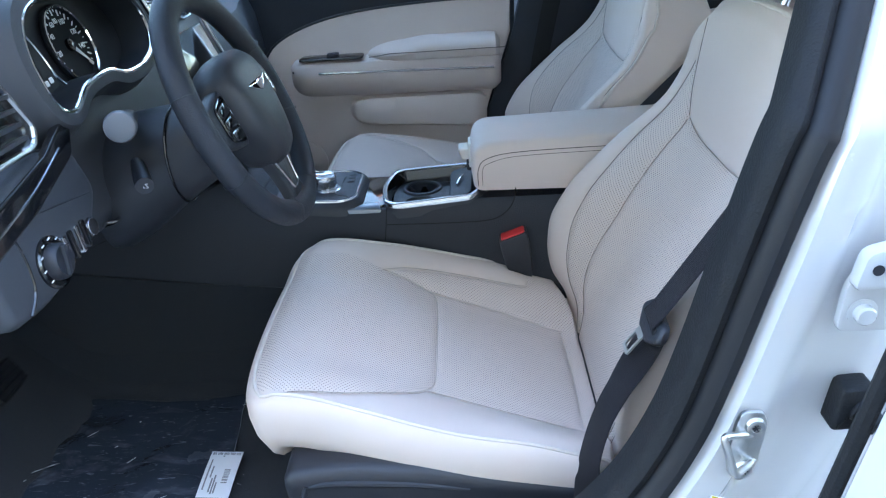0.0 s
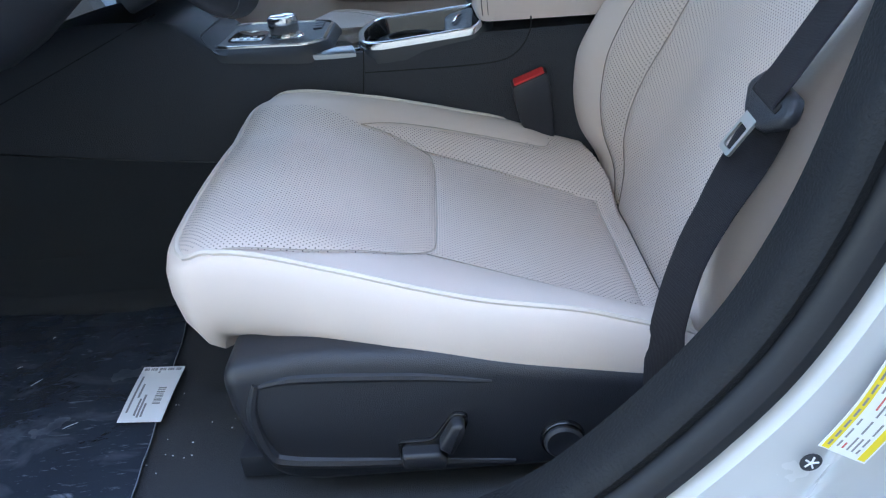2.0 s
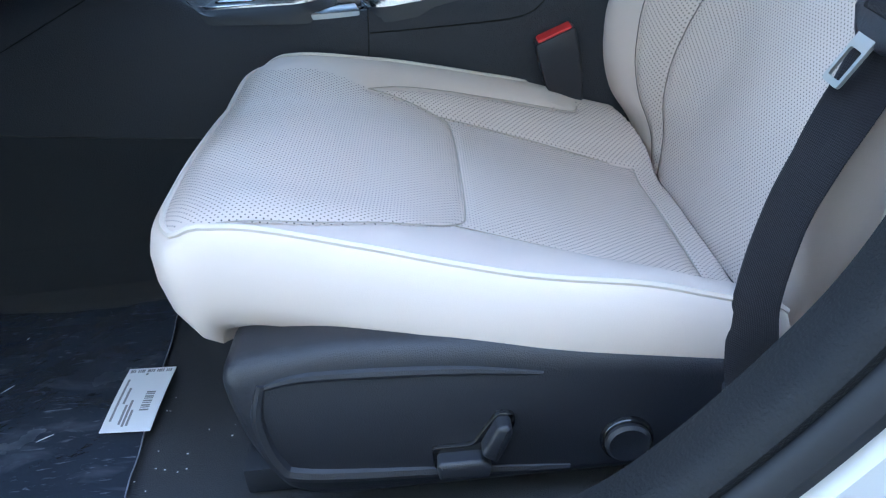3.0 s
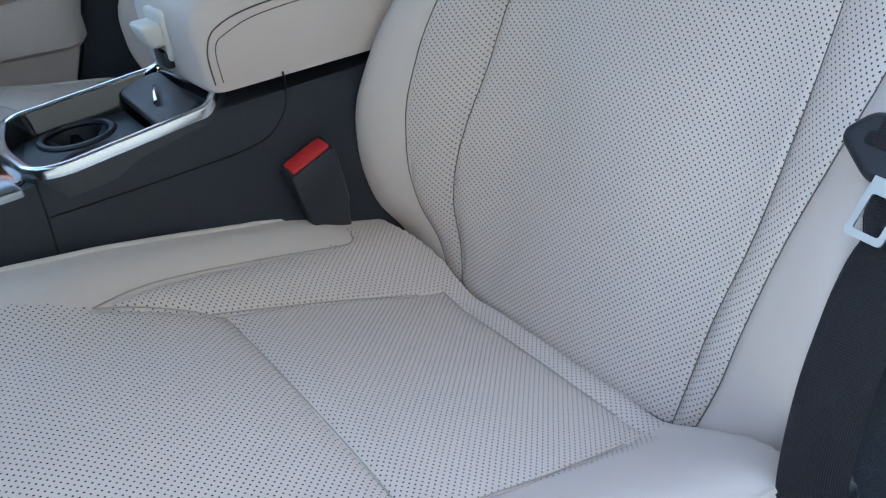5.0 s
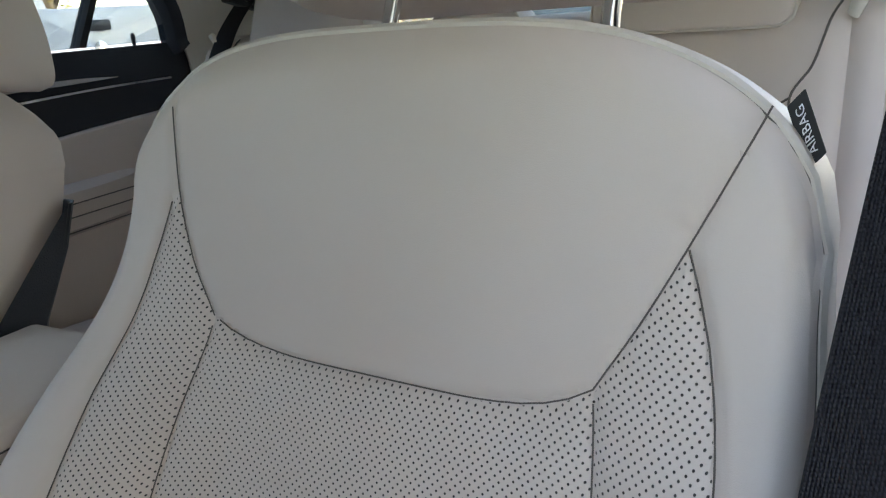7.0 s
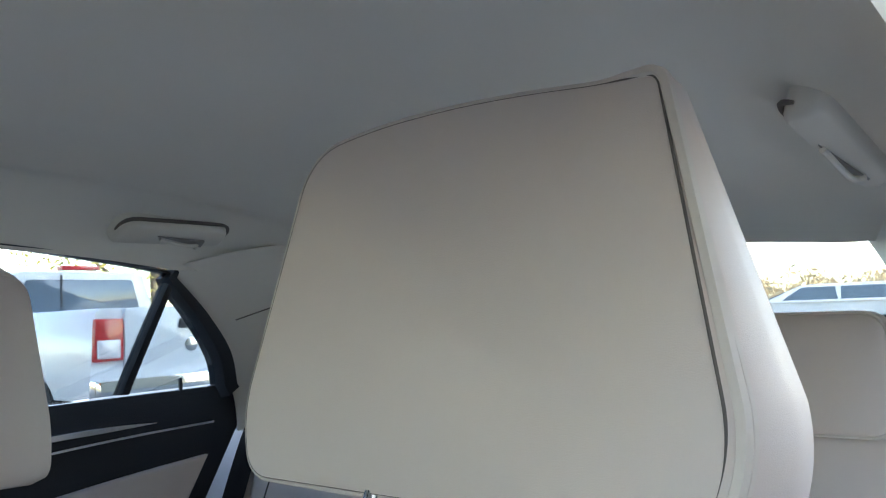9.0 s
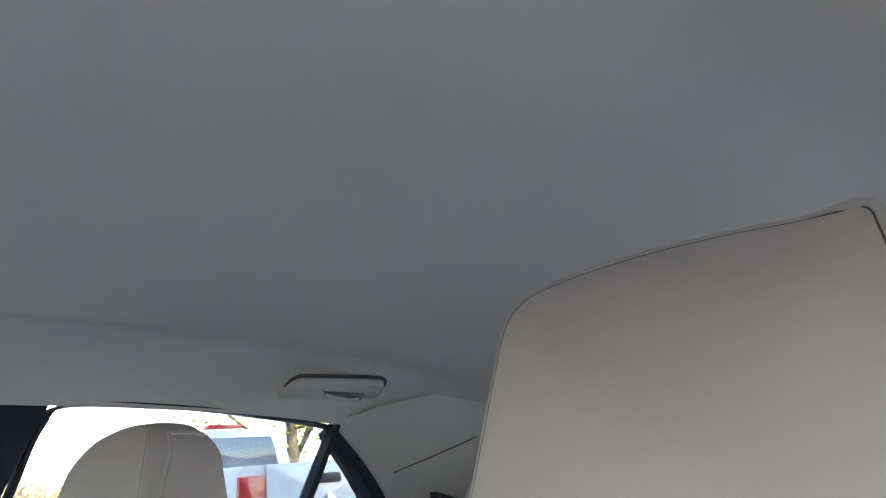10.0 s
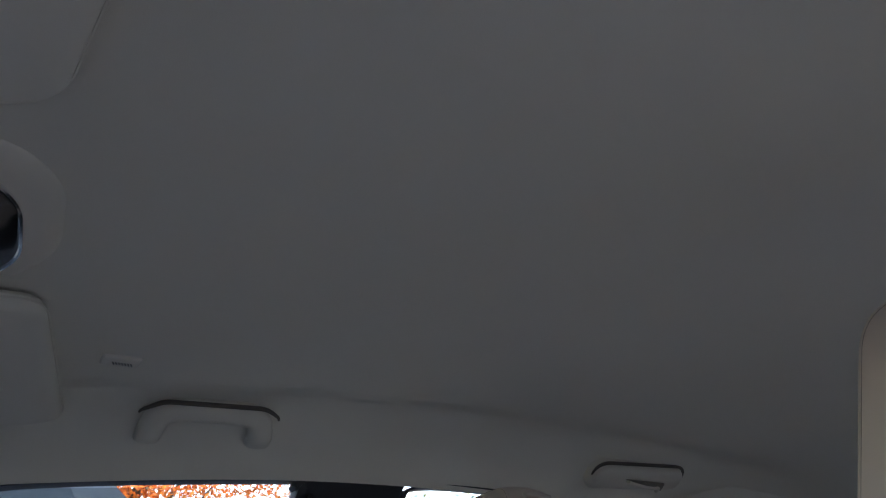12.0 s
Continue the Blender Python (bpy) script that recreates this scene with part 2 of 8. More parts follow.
# ---- front seats ----
def seam_dist(polys, a, b):
    best = 9.0
    for poly in polys:
        for p, q in zip(poly, poly[1:]):
            dx, dy = q[0] - p[0], q[1] - p[1]
            f = ((a - p[0]) * dx + (b - p[1]) * dy) / max(dx * dx + dy * dy, 1e-12)
            f = min(max(f, 0), 1)
            d = math.hypot(a - p[0] - f * dx, b - p[1] - f * dy)
            best = min(best, d)
    return best


def panels(grid, uvs, kinds, dist, base, mats, names):
    """Splits a grid into one mesh for each kind of panel."""
    made = {}
    nr, nc = len(grid), len(grid[0])
    for kind in sorted(set(k for row in kinds for k in row)):
        bm = bmesh.new()
        lay = bm.loops.layers.uv.new("metres")
        near = bm.verts.layers.float.new("perforated")
        idx = {}
        for i in range(nr - 1):
            for j in range(nc - 1):
                if kinds[i][j] != kind:
                    continue
                vs, us = [], []
                for a, b in ((i, j), (i, j + 1), (i + 1, j + 1), (i + 1, j)):
                    if (a, b) not in idx:
                        idx[a, b] = bm.verts.new(grid[a][b])
                        idx[a, b][near] = dist[a][b]
                    vs.append(idx[a, b])
                    us.append(uvs[a][b])
                f = bm.faces.new(vs)
                for lp, u in zip(f.loops, us):
                    lp[lay].uv = u
        made[kind] = part(names[kind], bm, mats[kind], base, fix=False)
    return made


# the cushion, in x (to the rear) and v (towards the middle of the car)
cu_hw = curve((-0.27, 0.0, 0.25, 0.37), (0.229, 0.256, 0.281, 0.281))
cu_zc = curve((-0.27, -0.20, -0.07, 0.025, 0.15, 0.272, 0.37), (0.683, 0.686, 0.655, 0.620, 0.570, 0.522, 0.495))
cu_rise = curve((-0.27, -0.10, 0.05, 0.20, 0.37), (0.004, 0.014, 0.030, 0.055, 0.060))
CU_SEAMS = [
    [(p[0], p[1]) for p in spline([(-0.080, 0.186, 0), (-0.03, 0.176, 0), (0.012, 0.160, 0), (0.026, 0.135, 0), (0.030, 0.0, 0), (0.0295, -0.105, 0), (0.024, -0.140, 0), (0.006, -0.170, 0)], 6)],
    [(0.012, 0.162), (0.14, 0.163), (0.275, 0.160)],
    [(0.018, -0.158), (0.15, -0.157), (0.275, -0.146)],
    [(0.274, 0.160), (0.278, 0.0), (0.276, -0.146)],
    [(p[0], p[1]) for p in spline([(0.006, -0.170, 0), (-0.029, -0.195, 0), (-0.111, -0.224, 0), (-0.19, -0.233, 0)], 6)],
    [(p[0], p[1]) for p in spline([(-0.080, 0.186, 0), (-0.02, 0.206, 0), (0.08, 0.220, 0), (0.17, 0.228, 0), (0.205, 0.236, 0), (0.215, 0.252, 0)], 6)],
]


def cu_kind(x, v):
    if x > 0.277:
        return "perforated" if -0.15 < v < 0.162 else ("perforated" if v > 0 else "plain") if abs(v) < 0.235 else "plain"
    if x > 0.029:
        if -0.163 < v < 0.161:
            return "perforated"
        if v > 0.161 and v < np.interp(x, (-0.08, 0.08, 0.205), (0.186, 0.220, 0.236)):
            return "perforated"
        if v > 0.161 and x > 0.212 and v < 0.262:
            return "perforated"
        return "plain"
    if x < -0.254:
        return "plain"
    if v < 0:
        return "perforated" if v > np.interp(x, (-0.25, -0.19, -0.111, -0.029, 0.017), (-0.222, -0.233, -0.224, -0.195, -0.165)) else "plain"
    return "perforated" if v < np.interp(x, (-0.25, -0.15, -0.08, 0.03), (0.20, 0.205, 0.186, 0.212)) else "plain"


# the backrest, in z and v
ba_xc = curve((0.48, 0.52, 0.633, 0.789, 0.895, 0.962, 1.127, 1.19), (0.305, 0.319, 0.361, 0.427, 0.473, 0.502, 0.530, 0.540))
ba_hw = curve((0.48, 0.56, 0.65, 0.80, 0.95, 1.02, 1.2), (0.245, 0.272, 0.282, 0.282, 0.274, 0.267, 0.262))
ba_fw = curve((0.48, 0.55, 0.61, 0.68, 0.74, 0.79, 0.85, 0.91, 0.99, 1.06, 1.2), (0.0, 0.036, 0.087, 0.121, 0.136, 0.131, 0.108, 0.076, 0.026, 0.006, 0.0))
ba_s1 = curve((0.48, 0.63, 0.70, 0.79, 0.86, 0.963), (0.160, 0.174, 0.179, 0.180, 0.175, 0.157))
ba_s2 = curve((0.48, 0.58, 0.67, 0.80, 0.90, 1.0, 1.057), (0.212, 0.235, 0.247, 0.250, 0.243, 0.222, 0.203))
ba_pad_out = curve((0.963, 1.008, 1.06, 1.127), (0.157, 0.184, 0.211, 0.244))
ba_pad_in = curve((0.963, 1.008, 1.06, 1.127), (0.157, 0.182, 0.198, 0.203))


def ba_in(z, s):
    return 0.017 * sstep(1.04, 0.80, z) if s > 0 else (-0.010 * sstep(1.04, 0.80, z))


def ba_x(z, v, outer=0.62):
    f = min(max((abs(v) - 0.085) / 0.20, 0), 1) ** 1.25
    f = f * f * (3 - 2 * f)
    return ba_xc(z) - ba_fw(z) * f * (1.0 if v > 0 else lerp(1.0, outer, sstep(0.0, -0.15, v))) - 0.004 * math.sin(min(max((z - 0.95) / 0.23, 0), 1) * math.pi) * (1 - (v / 0.29) ** 2)


ba_thick = curve((0.48, 0.70, 0.90, 0.98, 1.06, 1.12, 1.18), (0.12, 0.10, 0.095, 0.118, 0.128, 0.115, 0.09))


def ba_top(w):
    return 1.045 + 0.122 * math.sqrt(max(1 - abs(w) ** 3.4, 0))


def pad_low(v):
    return 0.9405 + 0.0225 * (min(abs(v), 0.157) / 0.157) ** 5


def ba_e1(z, s):
    return ba_s1(z) - 0.4 * abs(ba_in(z + 0.05, s)) + (0.022 * sstep(0.80, 0.60, z) if s > 0 else -0.014 * sstep(0.75, 0.58, z))


def ba_e2(z, s):
    return ba_s2(z) - abs(ba_in(z, s)) - (0.0 if s > 0 else 0.042 * sstep(0.90, 0.62, z))


zz = [0.49 + i * 0.0237 for i in range(21)]
BA_SEAMS = [[(min(z, 0.963), s * ba_e1(z, s)) for z in zz] for s in (1, -1)]
BA_SEAMS += [[(0.48 + i * 0.0289, s * ba_e2(0.48 + i * 0.0289, s)) for i in range(21)] for s in (1, -1)]
BA_SEAMS += [[(0.963 + i * 0.0137, s * (ba_pad_in if s > 0 else ba_pad_out)(0.963 + i * 0.0137)) for i in range(13)] for s in (1, -1)]
BA_SEAMS += [[(pad_low(-0.157 + i * 0.0157), -0.157 + i * 0.0157) for i in range(21)]]


def ba_kind(z, v):
    a = abs(v)
    if z < pad_low(v) and a < ba_e1(z, v):
        return "perforated"
    if z < 1.057 and a < ba_e2(z, v) and a > (ba_e1(z, v) if z < 0.963 else (ba_pad_in if v > 0 else ba_pad_out)(z)):
        return "perforated"
    return "plain"


def outward(loop2):
    k = len(loop2)
    area = sum(loop2[i - 1][0] * loop2[i][1] - loop2[i][0] * loop2[i - 1][1] for i in range(k))
    s = 1 if area > 0 else -1
    out = []
    for i in range(k):
        t = Vector((0, 0))
        for d in (1, 2, 3):
            t += Vector(loop2[(i + d) % k]) - Vector(loop2[(i - d) % k])
        t.normalize()
        out.append((t[1] * s, -t[0] * s))
    return out


def grid_rim(nr, nc):
    return [(0, j) for j in range(nc)] + [(i, nc - 1) for i in range(1, nr)] + [(nr - 1, j) for j in range(nc - 2, -1, -1)] + [(i, 0) for i in range(nr - 2, 0, -1)]


NAMES = {"plain": "cover", "perforated": "perforated_insert"}
MATS = {"plain": PERF, "perforated": PERF}


def metric(fx, a0, a1, b1):
    """Lengths over a curved cover: along its middle, and across from it."""
    aa, bb = np.linspace(a0, a1, 60), np.linspace(-b1, b1, 81)
    h = np.array([[fx(a, b) for b in bb] for a in aa])
    along = np.concatenate([[0], np.cumsum(np.hypot(np.diff(aa), np.diff(h[:, 40])))])
    step = np.hypot(np.diff(h, axis=1), np.diff(bb))
    across = np.concatenate([np.zeros((60, 1)), np.cumsum(step, axis=1)], axis=1)
    across -= across[:, 40:41]

    def at(a, b):
        f = min(max((a - a0) / (a1 - a0) * 59, 0), 58.999)
        i = int(f)
        r0, r1 = np.interp(b, bb, across[i]), np.interp(b, bb, across[i + 1])
        return (float(np.interp(a, aa, along)), float(r0 + (r1 - r0) * (f - i)))
    return at


def cu_z(x, v):
    w = v / cu_hw(x)
    return 0.018 * sstep(0.5, 1.0, w) * sstep(0.28, 0.0, x) + cu_zc(x) + cu_rise(x) * sstep(0.45, 0.97, abs(w)) + 0.006 * (1 - min(w * w, 1)) * sstep(0.02, -0.15, x)


def front_seat(name, label, yc, s, outer, low):
    """s = 1 where the middle of the car lies towards +y."""
    seat = thing(name, label, "car seat", "front seats")
    P = lambda x, v, z: Vector((x - (0.012 if s < 0 else 0.0), yc + s * v, z))
    on_cu, on_ba = metric(cu_z, -0.28, 0.38, 0.30), metric(lambda z, v: ba_x(z, v, outer), 0.48, 1.18, 0.30)
    # cushion top
    NR, NC = 128, 132
    grid, uvs, kinds, flat, dist = [], [], [], [], []
    for i in range(NR):
        u = i / (NR - 1)
        row, ur, kr, fr, dr = [], [], [], [], []
        for j in range(NC):
            w = -1 + 2 * j / (NC - 1)
            xf = -0.259 + 0.020 * abs(w) ** 3 + 0.014 * abs(w) ** 16
            x = lerp(xf, 0.36, u)
            v = w * (cu_hw(x) + (0.012 * sstep(0.25, -0.1, x) if w > 0 else 0.017 * math.exp(-((x - 0.03) / 0.15) ** 2)))
            z = 0.018 * sstep(0.5, 1.0, w) * sstep(0.28, 0.0, x) + cu_zc(x) + cu_rise(x) * sstep(0.45, 0.97, abs(w)) + 0.006 * (1 - w * w) * sstep(0.02, -0.15, x)
            z -= 0.010 * max(0.0, 1 - u / 0.05) ** 2
            z -= 0.004 * sstep(-0.70, -1.0, w) * math.exp(-((x + 0.06) / 0.16) ** 2)
            xb = ba_x(max(z, 0.49), v, outer)
            z -= 0.036 * sstep(xb - 0.011, xb - 0.001, x)
            d = seam_dist(CU_SEAMS, x, v)
            z -= 0.0045 * math.exp(-(d / 0.0042) ** 2)
            z += 0.004 * (1 - math.exp(-(d / 0.022) ** 2)) - 0.004
            z += 0.0012 * noise.noise((x * 9, v * 9, 3.1))
            row.append(P(x, v, z))
            ur.append(on_cu(x, v))
            fr.append((x, v))
            kr.append(cu_kind(x, v))
            dr.append(min(d, 0.02) * (1 if kr[-1] == "perforated" else -1))
        grid.append(row), uvs.append(ur), kinds.append(kr), flat.append(fr), dist.append(dr)
    rim = grid_rim(NR, NC)
    loop = [grid[a][b] for a, b in rim]
    l2 = [flat[a][b] for a, b in rim]
    nrm = outward(l2)
    rows = [loop]
    for out, dz in ((0.005, 0.003), (0.010, 0.010), (0.0135, 0.024), (0.0145, 0.046), (0.012, 0.072), (0.003, 0.098), (-0.014, 0.114), (-0.06, 0.120)):
        ring = []
        for p, q, (nx, nv) in zip(loop, l2, nrm):
            k = 1.0 + 0.10 * sstep(0.0, 0.6, -nx)
            more = out * (1 + 0.60 * sstep(0.0, 0.5, -nx)) if out > 0 else out
            ring.append(Vector((p.x + nx * more + 0.05 * max(0, -nx) * dz, p.y + s * nv * out, p.z - dz * k)))
        rows.append(ring)
    bm = bmesh.new()
    loft(bm, rows, True, False)
    bm.faces.new([v for v in bm.verts][-len(loop):])
    cushion = part("cushion", bm, LEATHER, seat)
    panels(grid, uvs, kinds, dist, cushion, MATS, NAMES)
    bm = bmesh.new()
    k = len(loop)
    sel = [i for i in range(k) if l2[i][0] < 0.30]
    pts = [loop[i] + Vector((nrm[i][0] * 0.002, s * nrm[i][1] * 0.002, 0.0)) for i in sel]
    # order the run so that it begins at the rear
    start = max(range(len(sel)), key=lambda i: sel[(i + 1) % len(sel)] - sel[i] if i + 1 < len(sel) else -1)
    pts = pts[start + 1:] + pts[:start + 1]
    tube(bm, pts[::2], 0.0034, 6)
    part("piping", bm, PIPING, cushion)
    bm = bmesh.new()
    tube(bm, [p + Vector((0, 0, -0.0042)) for p in pts[::2]], 0.0014, 5)
    part("seam", bm, THREAD, cushion)
    # seams of the cushion
    bm = bmesh.new()
    for poly in CU_SEAMS:
        run = []
        for a, b in zip(poly, poly[1:]):
            for f in np.arange(0, 1, 0.25):
                x, v = lerp(a[0], b[0], f), lerp(a[1], b[1], f)
                w = v / cu_hw(x)
                z = cu_zc(x) + cu_rise(x) * sstep(0.45, 0.97, abs(w)) + 0.006 * (1 - w * w) * sstep(0.02, -0.15, x) - 0.0068 + 0.018 * sstep(0.5, 1.0, w) * sstep(0.28, 0.0, x)
                run.append(P(x, v, z))
        tube(bm, run, 0.0008, 5)
    part("seam", bm, CREASE, cushion)
    # lower seam on the outer side
    bm = bmesh.new()
    run = []
    for i in range(30):
        x = -0.20 + 0.42 * i / 29
        w = 1
        z = cu_zc(x) + cu_rise(x) - lerp(0.080, 0.100, (i / 29) ** 2)
        run.append(P(x, -cu_hw(x) - 0.0100 - 0.017 * math.exp(-((x - 0.03) / 0.15) ** 2), z))
    tube(bm, run, 0.0009, 5)
    part("seam", bm, CREASE, cushion)

    # backrest front
    NR, NC = 150, 132
    grid, uvs, kinds, flat, dist = [], [], [], [], []
    for i in range(NR):
        u = i / (NR - 1)
        row, ur, kr, fr, dr = [], [], [], [], []
        for j in range(NC):
            w = -1 + 2 * j / (NC - 1)
            z = lerp(0.49 + 0.03 * abs(w) ** 4, ba_top(w), u)
            v = w * (ba_hw(z) - (0.012 * sstep(1.0, 0.85, z) if w < 0 else 0.007 * sstep(0.88, 1.0, z) - 0.014 * math.exp(-((z - 0.68) / 0.12) ** 2)))
            x = ba_x(z, v, outer)
            d = seam_dist(BA_SEAMS, z, v)
            x += 0.0045 * math.exp(-(d / 0.004) ** 2) + 0.003 * math.exp(-(d / 0.02) ** 2)
            x += 0.0012 * noise.noise((z * 8, v * 8, 7.7))
            e = max(0.0, (abs(w) - 0.93) / 0.07)
            x += 0.010 * e * e
            x += 0.012 * max(0, (u - 0.965) / 0.035) ** 2
            row.append(P(x, v, z))
            ur.append(on_ba(z, v))
            fr.append((v, z))
            kr.append(ba_kind(z, v))
            dr.append(min(d, 0.02) * (1 if kr[-1] == "perforated" else -1))
        grid.append(row), uvs.append(ur), kinds.append(kr), flat.append(fr), dist.append(dr)
    rim = grid_rim(NR, NC)
    loop = [grid[a][b] for a, b in rim]
    l2 = [flat[a][b] for a, b in rim]
    nrm = outward(l2)
    rows = [loop]
    for out, f in ((0.006, 0.03), (0.012, 0.10), (0.015, 0.22), (0.014, 0.36), (0.0135, 0.42), (0.012, 0.60), (0.004, 0.85), (-0.012, 0.97), (-0.04, 1.0)):
        ring = []
        for p, q, (nv, nz) in zip(loop, l2, nrm):
            slim = lerp(1.0, 0.40, sstep(0.80, 0.94, q[1]))
            z = p.z + nz * out * slim - 0.028 * max(0, nz) * f * f
            xb = ba_xc(min(max(q[1], 0.5), 1.18)) + ba_thick(q[1])
            ring.append(Vector((lerp(p.x, xb, f), p.y + s * nv * out * slim, z)))
        rows.append(ring)
    pipe_row = []
    for i, q in enumerate(l2):
        g = lerp(2.9, 0.6, sstep(0.72, 1.0, q[1]))
        a, b = rows[int(g) + 1][i], rows[int(g) + 2][i]
        pipe_row.append(a.lerp(b, g - int(g)))
    bm = bmesh.new()
    loft(bm, rows, True, False)
    bm.faces.new([v for v in bm.verts][-len(loop):])
    back = part("backrest", bm, LEATHER, seat)
    panels(grid, uvs, kinds, dist, back, MATS, NAMES)
    bm = bmesh.new()
    k = len(loop)
    sel = [i for i in range(k) if l2[i][1] > 0.56]
    start = max(range(len(sel) - 1), key=lambda i: sel[i + 1] - sel[i]) if len(sel) > 1 else 0
    order = sel[start + 1:] + sel[:start + 1] if sel[start + 1] - sel[start] > 1 else sel
    tube(bm, [pipe_row[i] for i in order][::2], 0.0036, 6)
    part("piping", bm, PIPING, back)
    bm = bmesh.new()
    tube(bm, [pipe_row[i].lerp(loop[i], 0.30) for i in order if l2[i][1] > 0.7][::2], 0.0011, 5)
    part("seam", bm, THREAD, back)
    bm = bmesh.new()
    for poly in BA_SEAMS:
        run = []
        for a, b in zip(poly, poly[1:]):
            for f in (0, 0.34, 0.67):
                z, v = lerp(a[0], b[0], f), lerp(a[1], b[1], f)
                run.append(P(ba_x(z, v, outer) + 0.0052, v, z))
        tube(bm, run, 0.0006, 5)
    part("seam", bm, THREAD, back)
    bm = bmesh.new()
    if low:
        wrap = [(0.56, 0.302, 0.075), (0.64, 0.306, 0.100), (0.72, 0.308, 0.112), (0.80, 0.306, 0.098), (0.88, 0.300, 0.074), (0.95, 0.292, 0.044), (1.00, 0.284, 0.012)]
        rows = []
        for z, hw, dx in wrap:
            x1 = ba_xc(z) + ba_thick(z) + 0.012
            rows.append([P(x1 - dx, -hw, z), P(x1 - 0.012, -hw - 0.002, z), P(x1, -hw + 0.012, z), P(x1 + 0.008, 0, z), P(x1, hw - 0.012, z), P(x1 - 0.012, hw + 0.002, z), P(x1 - dx, hw, z)])
        solid(bm, rows, (-0.004, 0, 0))
        part("back_shell", bm, BLACK_SOFT, back, "black shell wrapping the seat back")
        bm = bmesh.new()
    bp = round_poly([(-0.262, 0.53), (0.262, 0.53), (0.268, 0.96), (0.20, 1.01), (-0.20, 1.01), (-0.268, 0.95)], [0.04, 0.04, 0.05, 0.08, 0.08, 0.05], 5)
    plate(bm, bp, 0.060, lambda a, b, h: P(ba_xc(b) + ba_thick(b) - 0.050 + h, a, b), 0.016, 3)
    part("back_panel", bm, BLACK_SOFT, back, "black seat back panel")

    # headrest on two posts
    hy = 0.016 if low else -0.014
    outline = round_poly([(-0.127, 1.4140), (-0.095, 1.4140), (-0.05, 1.4185), (0.0, 1.421), (0.06, 1.420), (0.124, 1.411), (0.162, 1.238), (0.150, 1.197), (-0.150, 1.197), (-0.162, 1.238)], [0.008, 0.03, 0.03, 0.03, 0.03, 0.030, 0.05, 0.05, 0.05, 0.05], 8)
    if low:
        outline = round_poly([(-0.118, 1.378), (-0.05, 1.408), (0.04, 1.419), (0.122, 1.416), (0.150, 1.238), (0.146, 1.197), (-0.150, 1.197), (-0.160, 1.238)], [0.055, 0.05, 0.05, 0.035, 0.05, 0.05, 0.05, 0.05], 8)
    xf = curve((1.15, 1.2, 1.41, 1.43), (0.590, 0.600, 0.642, 0.648))
    xb = curve((1.15, 1.19, 1.246, 1.31, 1.354, 1.391, 1.42), (0.732, 0.736, 0.734, 0.729, 0.722, 0.706, 0.664) if not low else (0.736, 0.740, 0.738, 0.734, 0.729, 0.721, 0.702))
    cz = 1.305

    def hring(sc, f, puff=0.0):
        r = []
        sc *= 1.07 if low else 1.0
        for v, z in outline:
            vv, zz_ = v * sc, cz + (z - cz) * sc
            vv += math.copysign(lerp(0.016, 0.0, sstep(1.36, 1.416, z)) * math.sin(math.pi * min(f * 1.15, 1)) ** 0.8, v) * min(abs(v) / 0.11, 1)
            zz_ -= 0.03 * f * max(0, (cz - z) / 0.11)
            r.append(P(lerp(xf(zz_) - (0.034 if low else 0.0), xb(zz_) - (0.018 if low else 0.0), f) - puff + (0.006 if low else 0.0), vv + hy, zz_ - low))
        return r
    bm = bmesh.new()
    loft(bm, [hring(0.995, 0.04), hring(1.005, 0.09), hring(1.015, 0.3), hring(1.01, 0.6), hring(0.985, 0.85), hring(0.93, 0.97), hring(0.6, 1.0)])
    rest = part("headrest", bm, LEATHER, seat)
    bm = bmesh.new()
    loft(bm, [hring(sc, 0.0, 0.010 * (1 - sc ** 2)) for sc in (0.02, 0.3, 0.6, 0.8, 0.92, 0.975, 0.992)] + [hring(1.0, 0.02), hring(1.0, 0.04)])
    part("front_panel", bm, LEATHER, rest)
    bm = bmesh.new()
    tube(bm, hring(0.990, 0.0, 0.0004), [0.0002 + 0.0007 * sstep(0.09, 0.12, -q[0]) * sstep(1.215, 1.25, q[1]) for q in outline], 5, closed=True)
    part("seam", bm, THREAD, rest)
    if low:
        # the seam of the side gusset arches up and runs back under the top edge
        ic = next(i for i, q in enumerate(outline) if q[0] > 0.10 and q[1] < 1.406)
        dn = [i for i in range(ic, len(outline)) if outline[i][0] > 0.10 and outline[i][1] > 1.205]
        size = curve((0.0, 0.09, 0.3, 0.6, 0.85), (1.0, 1.007, 1.017, 1.012, 0.987))
        arch = [(outline[i][0], outline[i][1], 0.02 + 0.28 * max(0, (outline[i][1] - 1.21) / 0.195) ** 1.8) for i in reversed(dn)]
        run = []
        for (v0, z0, f0), (v1, z1, f1) in zip(arch, arch[1:]):
            for k in range(6):
                f = lerp(f0, f1, k / 6)
                a, b = hring(size(f), f)[dn[0]:dn[-1] + 1][::-1], arch.index((v0, z0, f0))
                run.append(a[b].lerp(a[b + 1], k / 6))
        run += [hring(size(f), f)[ic] for f in [0.30 + 0.06 * k for k in range(10)]]
        bm = bmesh.new()
        tube(bm, run, 0.0028, 6)
        part("piping", bm, PIPING, rest)
    else:
        bm = bmesh.new()
        ring = hring(1.003, 0.040)
        kn = len(ring)
        tube(bm, ring, [0.0014 + 0.0026 * sstep(0.09, 0.12, -outline[i][0]) for i in range(kn)], 6, closed=True)
        part("piping", bm, PIPING, rest)
        bm = bmesh.new()
        tube(bm, hring(1.001, 0.085), [0.0006 + 0.0016 * sstep(0.09, 0.12, -q[0]) for q in outline], 6, closed=True)
        part("piping", bm, PIPING, rest)
